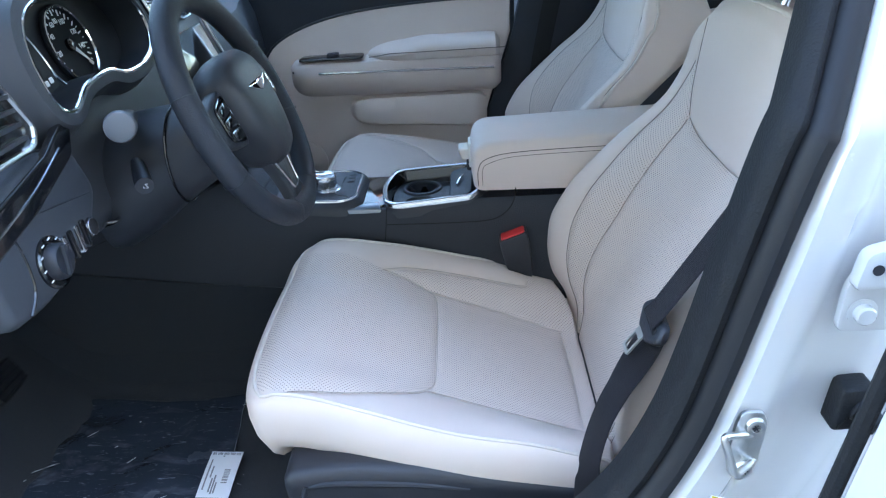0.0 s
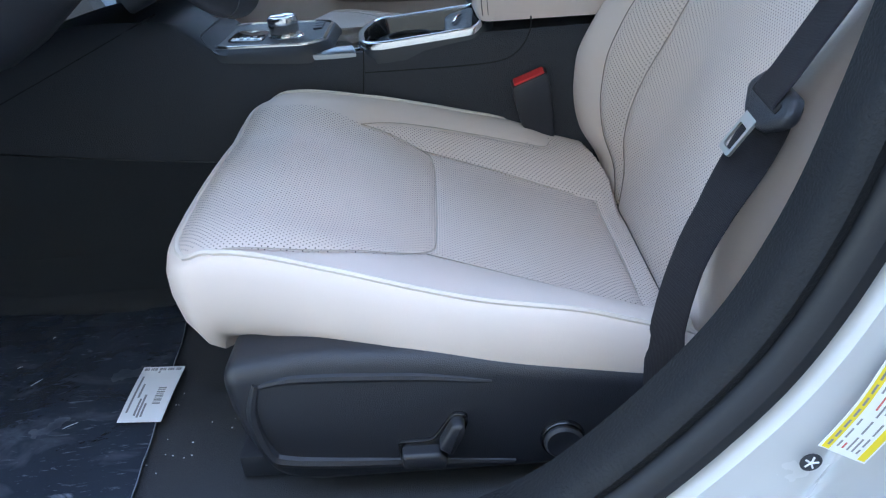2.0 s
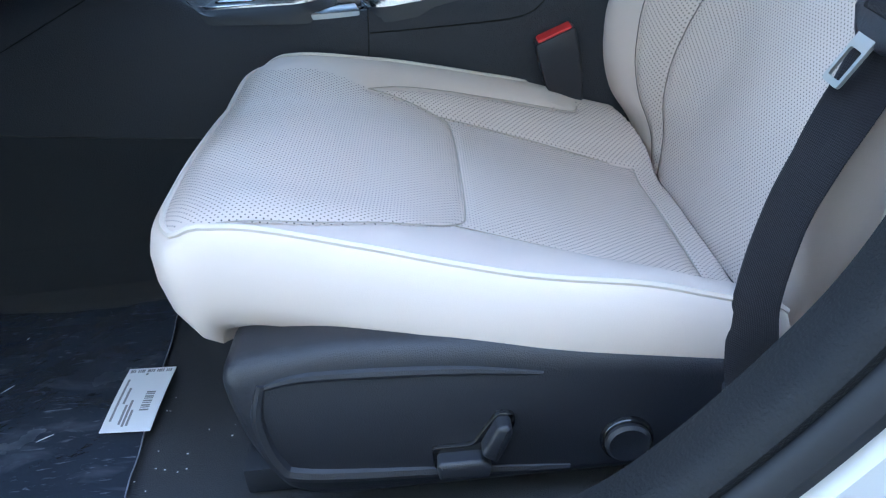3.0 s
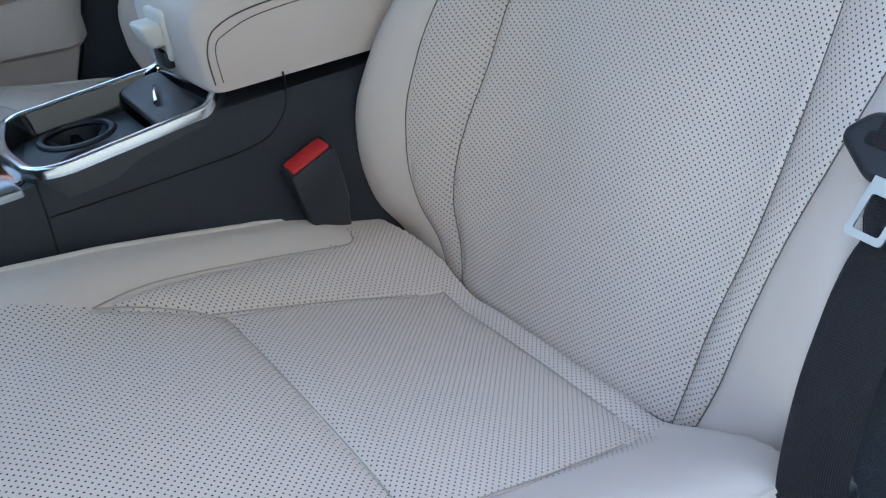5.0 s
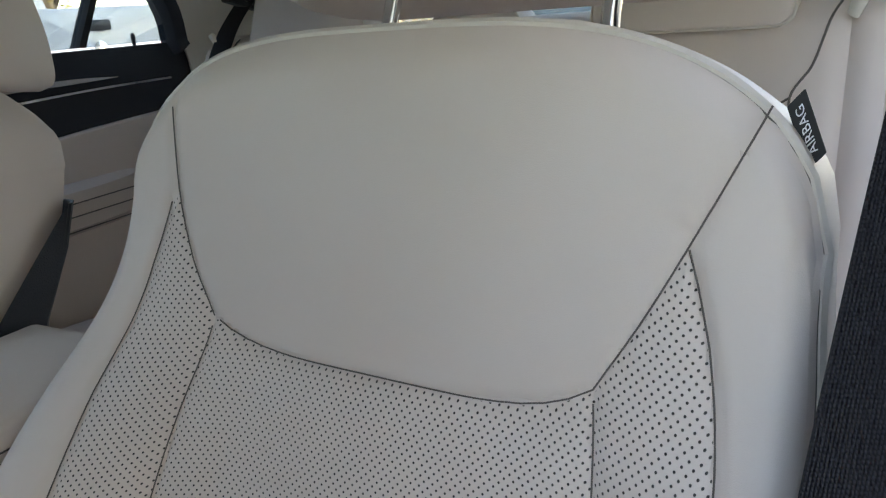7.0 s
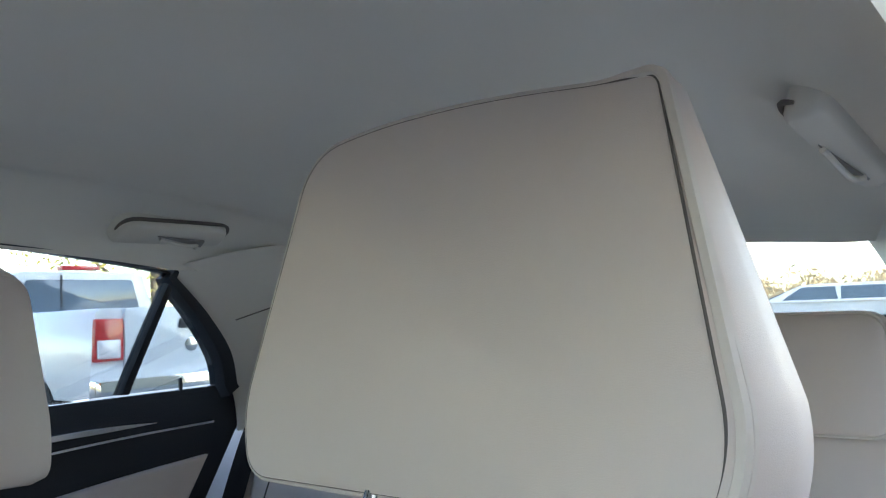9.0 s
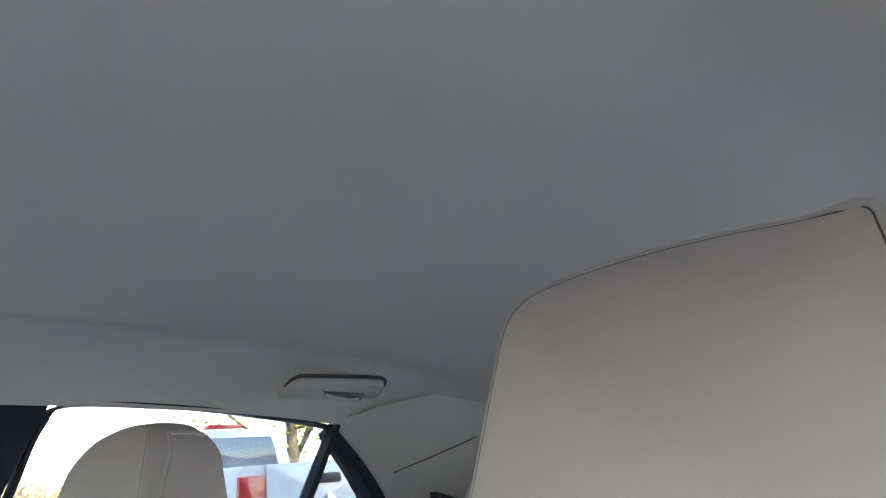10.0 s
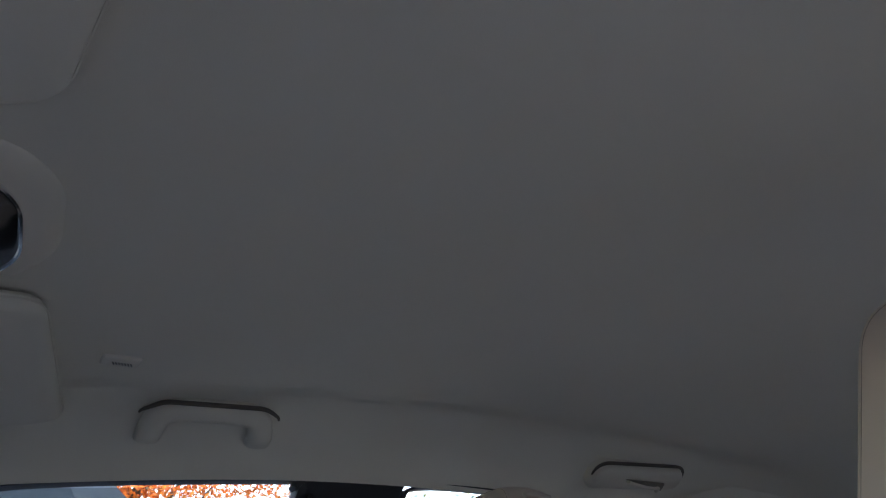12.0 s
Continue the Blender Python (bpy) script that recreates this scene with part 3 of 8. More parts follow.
    for v in (-0.110, 0.056):
        bm = bmesh.new()
        tube(bm, [P(0.578, v + hy * 2, 1.10), P(0.592, v + hy * 2, 1.17), P(0.625, v + hy * 2, 1.24 - low)], 0.0062, 12)
        part("headrest_post", bm, MIRROR, seat, "polished chrome headrest post")
    return seat, P


driver_seat, DP = front_seat("driver_seat", "cream perforated leather driver seat with piped edges", -0.352, 1, 0.62, 0.0)
passenger_seat, PP = front_seat("passenger_seat", "cream perforated leather passenger seat beside the console", 2 * CY + 0.352, -1, 1.35, 0.047)

# outer valance with switches (both seats have one, mirrored)
def valance(seat, P, switches):
    out = [(-0.205, 0.580), (-0.10, 0.589), (0.03, 0.578), (0.20, 0.548), (0.30, 0.528), (0.32, 0.45), (0.30, 0.415), (-0.13, 0.412), (-0.17, 0.425), (-0.20, 0.50)]
    poly = round_poly(out, [0.03, 0.02, 0.02, 0.02, 0.02, 0.03, 0.03, 0.05, 0.05, 0.05], 5)
    bm = bmesh.new()
    plate(bm, poly, 0.075, lambda a, b, h: P(a, -0.225 - h - 0.05 * max(0, a) * 0.35, b), 0.022, 5)
    body = part("valance", bm, GREY_PL, seat, "charcoal plastic seat side panel")
    # raised rim round the recessed switch field
    rim = spline([(-0.165, 0.560, 0), (-0.176, 0.52, 0), (-0.168, 0.47, 0), (-0.14, 0.452, 0), (0.0, 0.440, 0), (0.10, 0.432, 0)], 8)
    bm = bmesh.new()
    tube(bm, [P(p[0], -0.2995 - 0.0175 * max(0, p[0]), p[1]) for p in rim], [0.004 + 0.004 * math.sin(math.pi * i / (len(rim) - 1)) for i in range(len(rim))], 8)
    part("moulded_rim", bm, GREY_PL, body)
    rim = spline([(-0.165, 0.556, 0), (-0.12, 0.563, 0), (0.0, 0.555, 0), (0.08, 0.543, 0)], 8)
    bm = bmesh.new()
    tube(bm, [P(p[0], -0.2995 - 0.0175 * max(0, p[0]), p[1]) for p in rim], [0.0045 * math.sin(0.3 + 2.6 * i / (len(rim) - 1)) + 0.001 for i in range(len(rim))], 8)
    part("moulded_rim", bm, GREY_PL, body)
    if switches:
        lever = round_poly([(-0.026, 0.474), (0.012, 0.474), (0.037, 0.509), (0.052, 0.506), (0.052, 0.492), (0.026, 0.448), (-0.026, 0.448)], 0.006, 4)
        bm = bmesh.new()
        plate(bm, lever, 0.006, lambda a, b, h: P(a, -0.3005 - 0.0175 * max(0, a) - h, b), 0.002, 2)
        part("switch_bezel", bm, GLOSS, body)
        bm = bmesh.new()
        plate(bm, round_poly([(-0.022, 0.468), (0.020, 0.468), (0.028, 0.458), (0.024, 0.446), (-0.022, 0.448)], 0.005, 4), 0.020, lambda a, b, h: P(a, -0.303 - 0.0175 * max(0, a) - h, b), 0.005, 3)
        part("seat_switch", bm, GREY_PL, body, "black power seat switch")
        bm = bmesh.new()
        plate(bm, round_poly([(0.018, 0.474), (0.036, 0.505), (0.048, 0.504), (0.048, 0.492), (0.032, 0.462)], 0.005, 4), 0.020, lambda a, b, h: P(a, -0.303 - 0.0175 * max(0, a) - h, b), 0.005, 3)
        part("recline_switch", bm, GREY_PL, body)
        bm = bmesh.new()
        lathe(bm, [(0.0245, 0), (0.0245, 0.004), (0.0235, 0.0055)], P(0.152, -0.3035, 0.462), (0, -1, 0), 28)
        part("switch_bezel", bm, GLOSS, body)
        bm = bmesh.new()
        lathe(bm, [(0.021, 0.004), (0.021, 0.009), (0.018, 0.012), (0.012, 0.0105), (0.0, 0.0085)], P(0.152, -0.3035, 0.462), (0, -1, 0), 28)
        part("lumbar_switch", bm, GREY_PL, body)
    # rear cover at the belt anchor
    bm = bmesh.new()
    plate(bm, round_poly([(0.200, 0.536), (0.36, 0.520), (0.38, 0.46), (0.225, 0.46)], 0.010, 4), 0.045, lambda a, b, h: P(a, -0.256 - h, b), 0.012, 3)
    part("rear_cover", bm, GREY_PL, body)
    # seat tracks
    for v in (-0.20, 0.20):
        bm = bmesh.new()
        box(bm, (-0.21, -0.022, 0.385), (0.34, 0.022, 0.408), 0.004)
        for q in bm.verts:
            q.co = P(q.co.x, v + q.co.y, q.co.z)
        part("seat_track", bm, GLOSS, seat)
        bm = bmesh.new()
        box(bm, (-0.195, -0.012, 0.408), (0.32, 0.012, 0.455), 0.003)
        for q in bm.verts:
            q.co = P(q.co.x, v + q.co.y, q.co.z)
        part("track_slider", bm, BLACK, seat)
    bm = bmesh.new()
    box(bm, (-0.15, -0.20, 0.44), (0.33, 0.20, 0.50), 0.01)
    for q in bm.verts:
        q.co = P(q.co.x, q.co.y, q.co.z + (0.06 if q.co.x < 0 else 0))
    part("seat_pan", bm, BLACK, seat)
    bm = bmesh.new()
    box(bm, (-0.225, -0.21, 0.385), (-0.125, -0.155, 0.418), 0.006)
    for q in bm.verts:
        q.co = P(q.co.x, q.co.y - 0.04, q.co.z)
    part("track_cover", bm, BLACK, seat)


valance(driver_seat, DP, True)
valance(passenger_seat, PP, False)


# ---- cabin shell: floor, headliner, pillars, doors ----
roof_z = curve((-0.40, -0.2, 0.1, 0.4, 0.8, 1.2, 1.5, 1.62), (1.415, 1.49, 1.522, 1.530, 1.520, 1.480, 1.425, 1.395))
# the side rail: height and place of the window's upper edge
rail_z = curve((-0.55, -0.3, 0.0, 0.4, 0.8, 1.05, 1.2, 1.35, 1.5), (1.22, 1.355, 1.415, 1.430, 1.418, 1.395, 1.36, 1.28, 1.17))
rail_w = curve((-0.6, 0.0, 0.4, 1.1, 1.5), (0.575, 0.545, 0.535, 0.555, 0.54))


left_more = curve((-0.6, 0.0, 0.7, 1.0, 1.6), (0.06, 0.09, 0.10, 0.064, 0.02))


def liner(x, w):
    a = abs(w)
    z = roof_z(x) - (0.022 * (a / 0.42) ** 2 if w > 0 else 0.028 * (a / 0.48) ** 2)
    return z


rows = []
for i in range(70):
    x = -0.33 + 1.93 * i / 69
    row = []
    rr, rz = rail_w(x), min(rail_z(max(min(x, 1.08), -0.25)), roof_z(x) - 0.02)
    for j in range(61):
        w = -1 + 2 * j / 60
        a = abs(w)
        rw = rr + (left_more(x) if w < 0 else 0.0)
        if a < 0.72:
            ww = w / 0.72 * (rw - 0.11)
            z = liner(x, ww)
        else:
            f = (a - 0.72) / 0.28
            zi = liner(x, math.copysign(rw - 0.11, w))
            ww = math.copysign((rw - 0.11) + 0.11 * math.sin(f * math.pi / 2) ** 0.9, w)
            z = lerp(zi, rz - (0.012 if w < 0 else 0), f ** 1.6)
        z += 0.016 * math.exp(-((a - 0.69) / 0.075) ** 2) * sstep(1.5, 1.2, x)
        row.append(Vector((x, CY + ww, z)))
    rows.append(row)
bm = bmesh.new()
solid(bm, rows, (0, 0, 0.02))
setting("ceiling", bm, HEADLINER, "pale beige cloth headliner of the car", "headliner")

# outer roof skin
bm = bmesh.new()
solid(bm, [[Vector((p.x, CY + (p.y - CY) * 1.06, p.z + 0.055)) for p in r[::4]] for r in rows], (0, 0, 0.004))
setting("roof_panel", bm, PAINT, "white painted steel roof of the car", "car roof")

# floor
bm = bmesh.new()
rows = []
for i in range(40):
    x = -1.15 + 2.5 * i / 39
    row = []
    for j in range(60):
        w = -0.80 + 1.6 * j / 59
        z = 0.378 + 0.22 * sstep(0.19, 0.10, abs(w)) + 0.03 * sstep(0.68, 0.78, abs(w))
        z += 0.34 * sstep(-0.72, -1.15, x) if x < -0.72 else 0
        z += 0.003 * noise.noise((x * 7, w * 7, 0))
        row.append(Vector((x, CY + w, z)))
    rows.append(row)
solid(bm, rows, (0, 0, -0.03))
setting("floor", bm, CARPET, "black carpeted footwell floor", "floor")


def side_w(z):
    """Half the cabin's inner width at a height."""
    if z < 1.155:
        return 0.735
    return lerp(0.735, 0.540, min((z - 1.155) / 0.275, 1.1))


def on_right(x, z, h=0.0):
    return Vector((x, CY + side_w(z) - h, z))




def strip(bm, pts, width, to, h0, h1, rad=None):
    """A raised band along (x, z) points."""
    k = len(pts)
    rows = []
    for i, p in enumerate(pts):
        a, b = Vector(pts[max(i - 1, 0)]), Vector(pts[min(i + 1, k - 1)])
        t = (b - a).normalized()
        nrm = Vector((-t[1], t[0]))
        wd = width[i] if isinstance(width, (list, tuple)) else width
        a, b = Vector(p) + nrm * wd / 2, Vector(p) - nrm * wd / 2
        m0, m1 = Vector(p) + nrm * wd * 0.32, Vector(p) - nrm * wd * 0.32
        rows.append([to(a[0], a[1], h0), to(a[0], a[1], lerp(h0, h1, 0.6)), to(m0[0], m0[1], h1), to(m1[0], m1[1], h1), to(b[0], b[1], lerp(h0, h1, 0.6)), to(b[0], b[1], h0)])
    loft(bm, rows)


def flat2(pts, n=6):
    return [(p[0], p[1]) for p in spline([(a, b, 0) for a, b in pts], n)]


GLASS = glass("window_glass", (0.80, 0.84, 0.83))
GLASS_DARK = glass("tinted_rear_glass", (0.56, 0.61, 0.63))

# --- passenger front door ---
door = thing("door_front", "cream and black passenger front door, shut", "car door")
bm = bmesh.new()
plate(bm, round_poly([(-0.80, 0.44), (0.06, 0.44), (0.165, 0.69), (0.255, 0.95), (0.262, 1.165), (-0.80, 1.165)], 0.02, 3), 0.012, lambda a, b, h: on_right(a, min(b, 1.155), -0.05 + h + 0.028), 0.004, 2)
body = part("inner_panel", bm, BLACK_SOFT, door, "black soft upper door trim")
cream = flat2([(-0.55, 0.46), (-0.545, 0.70), (-0.51, 0.87), (-0.44, 0.965), (-0.25, 1.028), (0.045, 1.051), (0.245, 1.045)], 6)
cream += [(0.242, 0.95), (0.155, 0.69), (0.055, 0.46)]
bm = bmesh.new()
plate(bm, cream, 0.016, lambda a, b, h: on_right(a, b, -0.012 + h), 0.006, 3)
pad = part("door_card", bm, LEATHER, body, "cream leather door card")
bm = bmesh.new()
tube(bm, [on_right(a, b, 0.002) for a, b in cream[:37]], 0.004, 6)
part("card_edge", bm, BLACK, body)
# armrest shelf
rows = []
for i in range(41):
    x = -0.42 + 0.632 * i / 40
    zt = lerp(0.902, 0.893, i / 40)
    e = min(1.0, (i / 40) / 0.10, (1 - i / 40) / 0.06 + 0.12)
    e = math.sqrt(max(0.02, 1 - (1 - e) ** 2))
    d = 0.064 * e
    zm = zt - 0.045
    rows.append([on_right(x, lerp(zm, zt + dz, 0.45 + 0.55 * e), d * k - 0.005 * (k == 0)) for dz, k in ((0.012, 0.0), (0.010, 0.55), (0.0, 0.88), (-0.014, 0.97), (-0.030, 1.0), (-0.048, 0.97), (-0.070, 0.84), (-0.090, 0.58), (-0.106, 0.24), (-0.114, 0.0))])
bm = bmesh.new()
loft(bm, rows)
arm = part("door_armrest", bm, LEATHER, door)
bm = bmesh.new()
tube(bm, [on_right(-0.41 + 0.60 * i / 20, lerp(0.874, 0.863, i / 20), 0.0625 * math.sqrt(min(1, 0.25 + i / 4))) for i in range(21)], 0.0042, 8)
part("chrome_strip", bm, CHROME, arm, "satin chrome trim strip")
rows = []
for i in range(31):
    x = -0.19 + 0.400 * i / 30
    e = math.sqrt(max(0.0, 1 - (1 - min(1, i / 10, (30 - i) / 2.0 + 0.2)) ** 2)) * 0.92 + 0.08
    zt = 0.896
    hgt = 0.050 * e + 0.008 * sstep(8, 14, i)
    rows.append([on_right(x, zt, -0.005), on_right(x, zt, 0.060 * e), on_right(x, zt + hgt * 0.35, 0.068 * e), on_right(x, zt + hgt * 0.75, 0.060 * e), on_right(x, zt + hgt, 0.035 * e), on_right(x, zt + hgt * 1.05, -0.005)])
bm = bmesh.new()
loft(bm, rows)
part("elbow_pad", bm, LEATHER, arm)
bm = bmesh.new()
tube(bm, [on_right(-0.175 + 0.40 * i / 20, 0.910 + 0.010 * sstep(0, 4, i), 0.069 * (0.75 + 0.25 * sstep(0, 5, i))) for i in range(21)], 0.0012, 5)
part("seam", bm, THREAD, arm)
# switch panel
bm = bmesh.new()
plate(bm, round_poly([(-0.385, 0.0), (-0.195, 0.0), (-0.190, 0.042), (-0.375, 0.042)], 0.014, 4), 0.006, lambda a, b, h: Vector((a, CY + side_w(1) - 0.062 + b, 0.909 + 0.10 * b + h)), 0.002, 2)
sw = part("switch_panel", bm, GLOSS, arm, "gloss black window switch panel")
bm = bmesh.new()
box(bm, (-0.30, CY + 0.682, 0.916), (-0.265, CY + 0.708, 0.926), 0.004)
part("window_switch", bm, BLACK, sw)
# map pocket
rows = []
for i in range(31):
    x = -0.255 + 0.42 * i / 30
    e = math.sqrt(max(0.0, 1 - (1 - min(1, i / 6, (30 - i) / 4.0 + 0.1)) ** 2)) * 0.95 + 0.05
    zt, zb = 0.785, lerp(0.700, 0.672, i / 30)
    d = 0.038 * e
    zt, zb = lerp((zt + zb) / 2, zt, 0.35 + 0.65 * e), lerp((zt + zb) / 2, zb, 0.35 + 0.65 * e)
    rows.append([on_right(x, zt, -0.004), on_right(x, zt - 0.004, d * 0.85), on_right(x, zt - 0.014, d), on_right(x, lerp(zt, zb, 0.6), d), on_right(x, lerp(zt, zb, 0.92), d * 0.8), on_right(x, zb, d * 0.3), on_right(x, zb - 0.006, -0.004)])
bm = bmesh.new()
loft(bm, rows)
part("map_pocket", bm, LEATHER, door)
bm = bmesh.new()
lathe(bm, [(0.075, 0), (0.075, 0.01), (0.06, 0.014), (0.0, 0.013)], on_right(-0.42, 0.58, 0.002), (0, -1, 0), 28)
part("speaker_cover", bm, LEATHER, door)
# outer skin so that the door closes the cabin
bm = bmesh.new()
plate(bm, round_poly([(-0.82, 0.30), (0.35, 0.30), (0.40, 1.14), (-0.82, 1.14)], 0.03, 3), 0.02, lambda a, b, h: Vector((a, CY + 0.86 + h, b)), 0.008, 2)
part("outer_skin", bm, PAINT, door)
bm = bmesh.new()
outl = [(-0.72, 1.16), (0.318, 1.16), (0.36, 1.30), (0.402, 1.424), (0.0, 1.412), (-0.22, 1.37), (-0.42, 1.29)]
plate(bm, outl, 0.004, lambda a, b, h: on_right(a, b, h - 0.012))
part("window_pane", bm, GLASS, door, "clear window pane", False).visible_shadow = False
bm = bmesh.new()
strip(bm, flat2([(0.302, 1.15), (0.345, 1.27), (0.396, 1.410), (0.385, 1.428), (0.36, 1.434), (0.0, 1.418), (-0.24, 1.375), (-0.45, 1.28), (-0.72, 1.13)], 5), [0.020] * 15 + [0.008] * 26, on_right, -0.03, 0.000)
part("window_frame", bm, BLACK, door)
# front door window seal line in light rubber
bm = bmesh.new()
tube(bm, [on_right(p[0], p[1], 0.006) for p in flat2([(0.322, 1.15), (0.363, 1.27), (0.405, 1.39), (0.409, 1.402), (0.410, 1.412)], 6)], 0.006, 8)
part("seal", bm, RUBBER, door)

# --- rear passenger door ---
door = thing("door_rear", "black and cream rear door with silver strips", "car door")
bm = bmesh.new()
plate(bm, round_poly([(0.50, 0.44), (1.10, 0.44), (1.20, 0.80), (1.40, 1.13), (1.375, 1.17), (0.50, 1.17)], 0.02, 3), 0.02, lambda a, b, h: on_right(a, min(b, 1.155), -0.03 + h), 0.006, 3)
body = part("inner_panel", bm, BLACK_SOFT, door, "black soft upper door trim")
low = flat2([(0.52, 0.955), (0.75, 0.968), (0.90, 0.985), (1.08, 1.002), (1.27, 1.014)], 5) + [(1.20, 0.90), (1.14, 0.72), (1.08, 0.47), (0.52, 0.47)]
bm = bmesh.new()
plate(bm, low, 0.016, lambda a, b, h: on_right(a, b, -0.010 + h), 0.006, 3)
part("door_card", bm, LEATHER, body, "cream leather door card")
for pts, wd in (([(0.60, 1.086), (0.9, 1.095), (1.05, 1.097), (1.155, 1.096)], [0.016] * 10 + [0.015, 0.013, 0.010, 0.007, 0.004, 0.002]), ([(0.60, 1.048), (0.9, 1.068), (1.10, 1.077), (1.29, 1.080)], 0.007)):
    bm = bmesh.new()
    strip(bm, flat2(pts, 5), wd, on_right, -0.012, -0.002)
    part("silver_strip", bm, CHROME, body, "satin silver trim strip")
rows = []
for i in range(31):
    x = 0.55 + 0.60 * i / 30
    e = min(1, (30 - i) / 8)
    d = 0.065 * math.sqrt(max(0.05, 1 - (1 - e) ** 2))
    zt = lerp(0.885, 0.90, i / 30)
    rows.append([on_right(x, zt + 0.01, -0.004), on_right(x, zt, d * 0.9), on_right(x, zt - 0.02, d), on_right(x, zt - 0.07, d * 0.9), on_right(x, zt - 0.10, -0.004)])
bm = bmesh.new()
loft(bm, rows)
arm = part("door_armrest", bm, LEATHER, door)
for dz in (0.02, 0.045, 0.075):
    bm = bmesh.new()
    tube(bm, [on_right(0.57 + 0.55 * i / 16, lerp(0.885, 0.90, i / 16) - dz, 0.066 - 0.006 * (dz > 0.06)) for i in range(17)], 0.0014, 5)
    part("seam", bm, THREAD, arm)
bm = bmesh.new()
lathe(bm, [(0.004, 0), (0.005, 0.02), (0.003, 0.026), (0.0, 0.027)], on_right(1.205, 1.155, 0.004), (0, 0, 1), 12)
part("lock_pin", bm, BLACK, door)
bm = bmesh.new()
outl = [(0.505, 1.16), (1.075, 1.16), (1.085, 1.392), (0.95, 1.408), (0.62, 1.424), (0.575, 1.41), (0.545, 1.34)]
plate(bm, outl, 0.004, lambda a, b, h: on_right(a, b, h - 0.012))
part("window_pane", bm, GLASS_DARK, door, "clear window pane", False).visible_shadow = False
bm = bmesh.new()
outl = [(1.085, 1.16), (1.315, 1.16), (1.275, 1.235), (1.190, 1.315), (1.098, 1.385)]
plate(bm, outl, 0.004, lambda a, b, h: on_right(a, b, h - 0.012))
part("quarter_pane", bm, GLASS_DARK, door, "small fixed quarter pane", False).visible_shadow = False
bm = bmesh.new()
strip(bm, [(1.082, 1.160), (1.083, 1.20), (1.087, 1.29), (1.093, 1.395)], [0.024, 0.023, 0.021, 0.018], on_right, -0.022, 0.004)
part("window_divider", bm, BLACK, door)
bm = bmesh.new()
strip(bm, flat2([(1.078, 1.382), (1.100, 1.366), (1.188, 1.302), (1.278, 1.222), (1.334, 1.14)], 6), [0.010 + 0.0015 * i for i in range(25)], on_right, -0.03, 0.012)
part("window_frame", bm, BLACK, door)
bm = bmesh.new()
strip(bm, flat2([(0.53, 1.15), (0.556, 1.31), (0.573, 1.40), (0.61, 1.430), (0.8, 1.424), (1.0, 1.402), (1.10, 1.386)], 6), [0.010] * 16 + [0.006] * 21, on_right, -0.03, -0.002)
part("window_frame", bm, BLACK, door)
bm = bmesh.new()
plate(bm, round_poly([(0.42, 0.30), (1.45, 0.30), (1.47, 1.14), (0.42, 1.14)], 0.03, 3), 0.02, lambda a, b, h: Vector((a, CY + 0.86 + h, b)), 0.008, 2)
part("outer_skin", bm, PAINT, door)

# --- pillar between the passenger doors, with its belt ---
bm = bmesh.new()
rows = []
for i in range(25):
    z = 0.44 + 1.00 * i / 24
    x0 = np.interp(z, (0.44, 0.69, 0.95, 1.155, 1.30, 1.44), (0.06, 0.16, 0.25, 0.302, 0.356, 0.398))
    x1 = np.interp(z, (0.44, 1.155, 1.33, 1.44), (0.515, 0.515, 0.545, 0.578))
    rows.append([Vector((lerp(x0, x1, f), CY + side_w(z) - 0.004 + 0.010 * sstep(1.38, 1.43, z) - 0.030 * sstep(1.43, 1.34, z) * math.sin(math.pi * f) ** 0.7, z)) for f in (0, 0.06, 0.15, 0.3, 0.5, 0.7, 0.85, 0.94, 1)])
solid(bm, rows, (0, 0.05, 0))
setting("pillar_trim", bm, BLACK_SOFT, "black trim of the pillar between the doors", "pillar trim")
belt = thing("passenger_seat_belt", "black webbing seat belt on the door pillar", "seat belt", "seat belts")
bm = bmesh.new()
tube(bm, spline([(0.42, CY + 0.585, 1.36), (0.37, CY + 0.655, 1.10), (0.32, CY + 0.675, 0.85), (0.28, CY + 0.68, 0.55)], 6), 0.024, 10, flat=0.06, up=(0, 1, 0))
part("webbing", bm, WEBBING, belt)
bm = bmesh.new()
box(bm, (0.385, CY + 0.555, 1.34), (0.45, CY + 0.60, 1.40), 0.012)
part("belt_guide", bm, BLACK, belt)


# ---- centre console ----
console = thing("centre_console", "black centre console with chrome-edged cup holder", "car console")
L0, L1 = -0.058, 0.158
body_top = curve((-1.0, -0.72, -0.50, -0.37, -0.30, -0.08, 0.12, 0.6), (0.80, 0.80, 0.835, 0.826, 0.768, 0.752, 0.766, 0.760))
rows = []
for i in range(60):
    x = -1.0 + 1.52 * i / 59
    zt = body_top(x)
    yl = L0 - 0.010 * sstep(-0.1, -0.5, x) + 0.0
    yr = 2 * CY - yl
    rows.append([Vector((x, yl - 0.030, 0.42)), Vector((x, yl - 0.022, 0.60)), Vector((x, yl - 0.006, zt - 0.045)), Vector((x, yl + 0.001, zt - 0.012)), Vector((x, yl + 0.010, zt)), Vector((x, CY, zt + 0.001)), Vector((x, yr - 0.010, zt)), Vector((x, yr - 0.001, zt - 0.012)), Vector((x, yr + 0.006, zt - 0.045)), Vector((x, yr + 0.022, 0.60)), Vector((x, yr + 0.030, 0.42))])
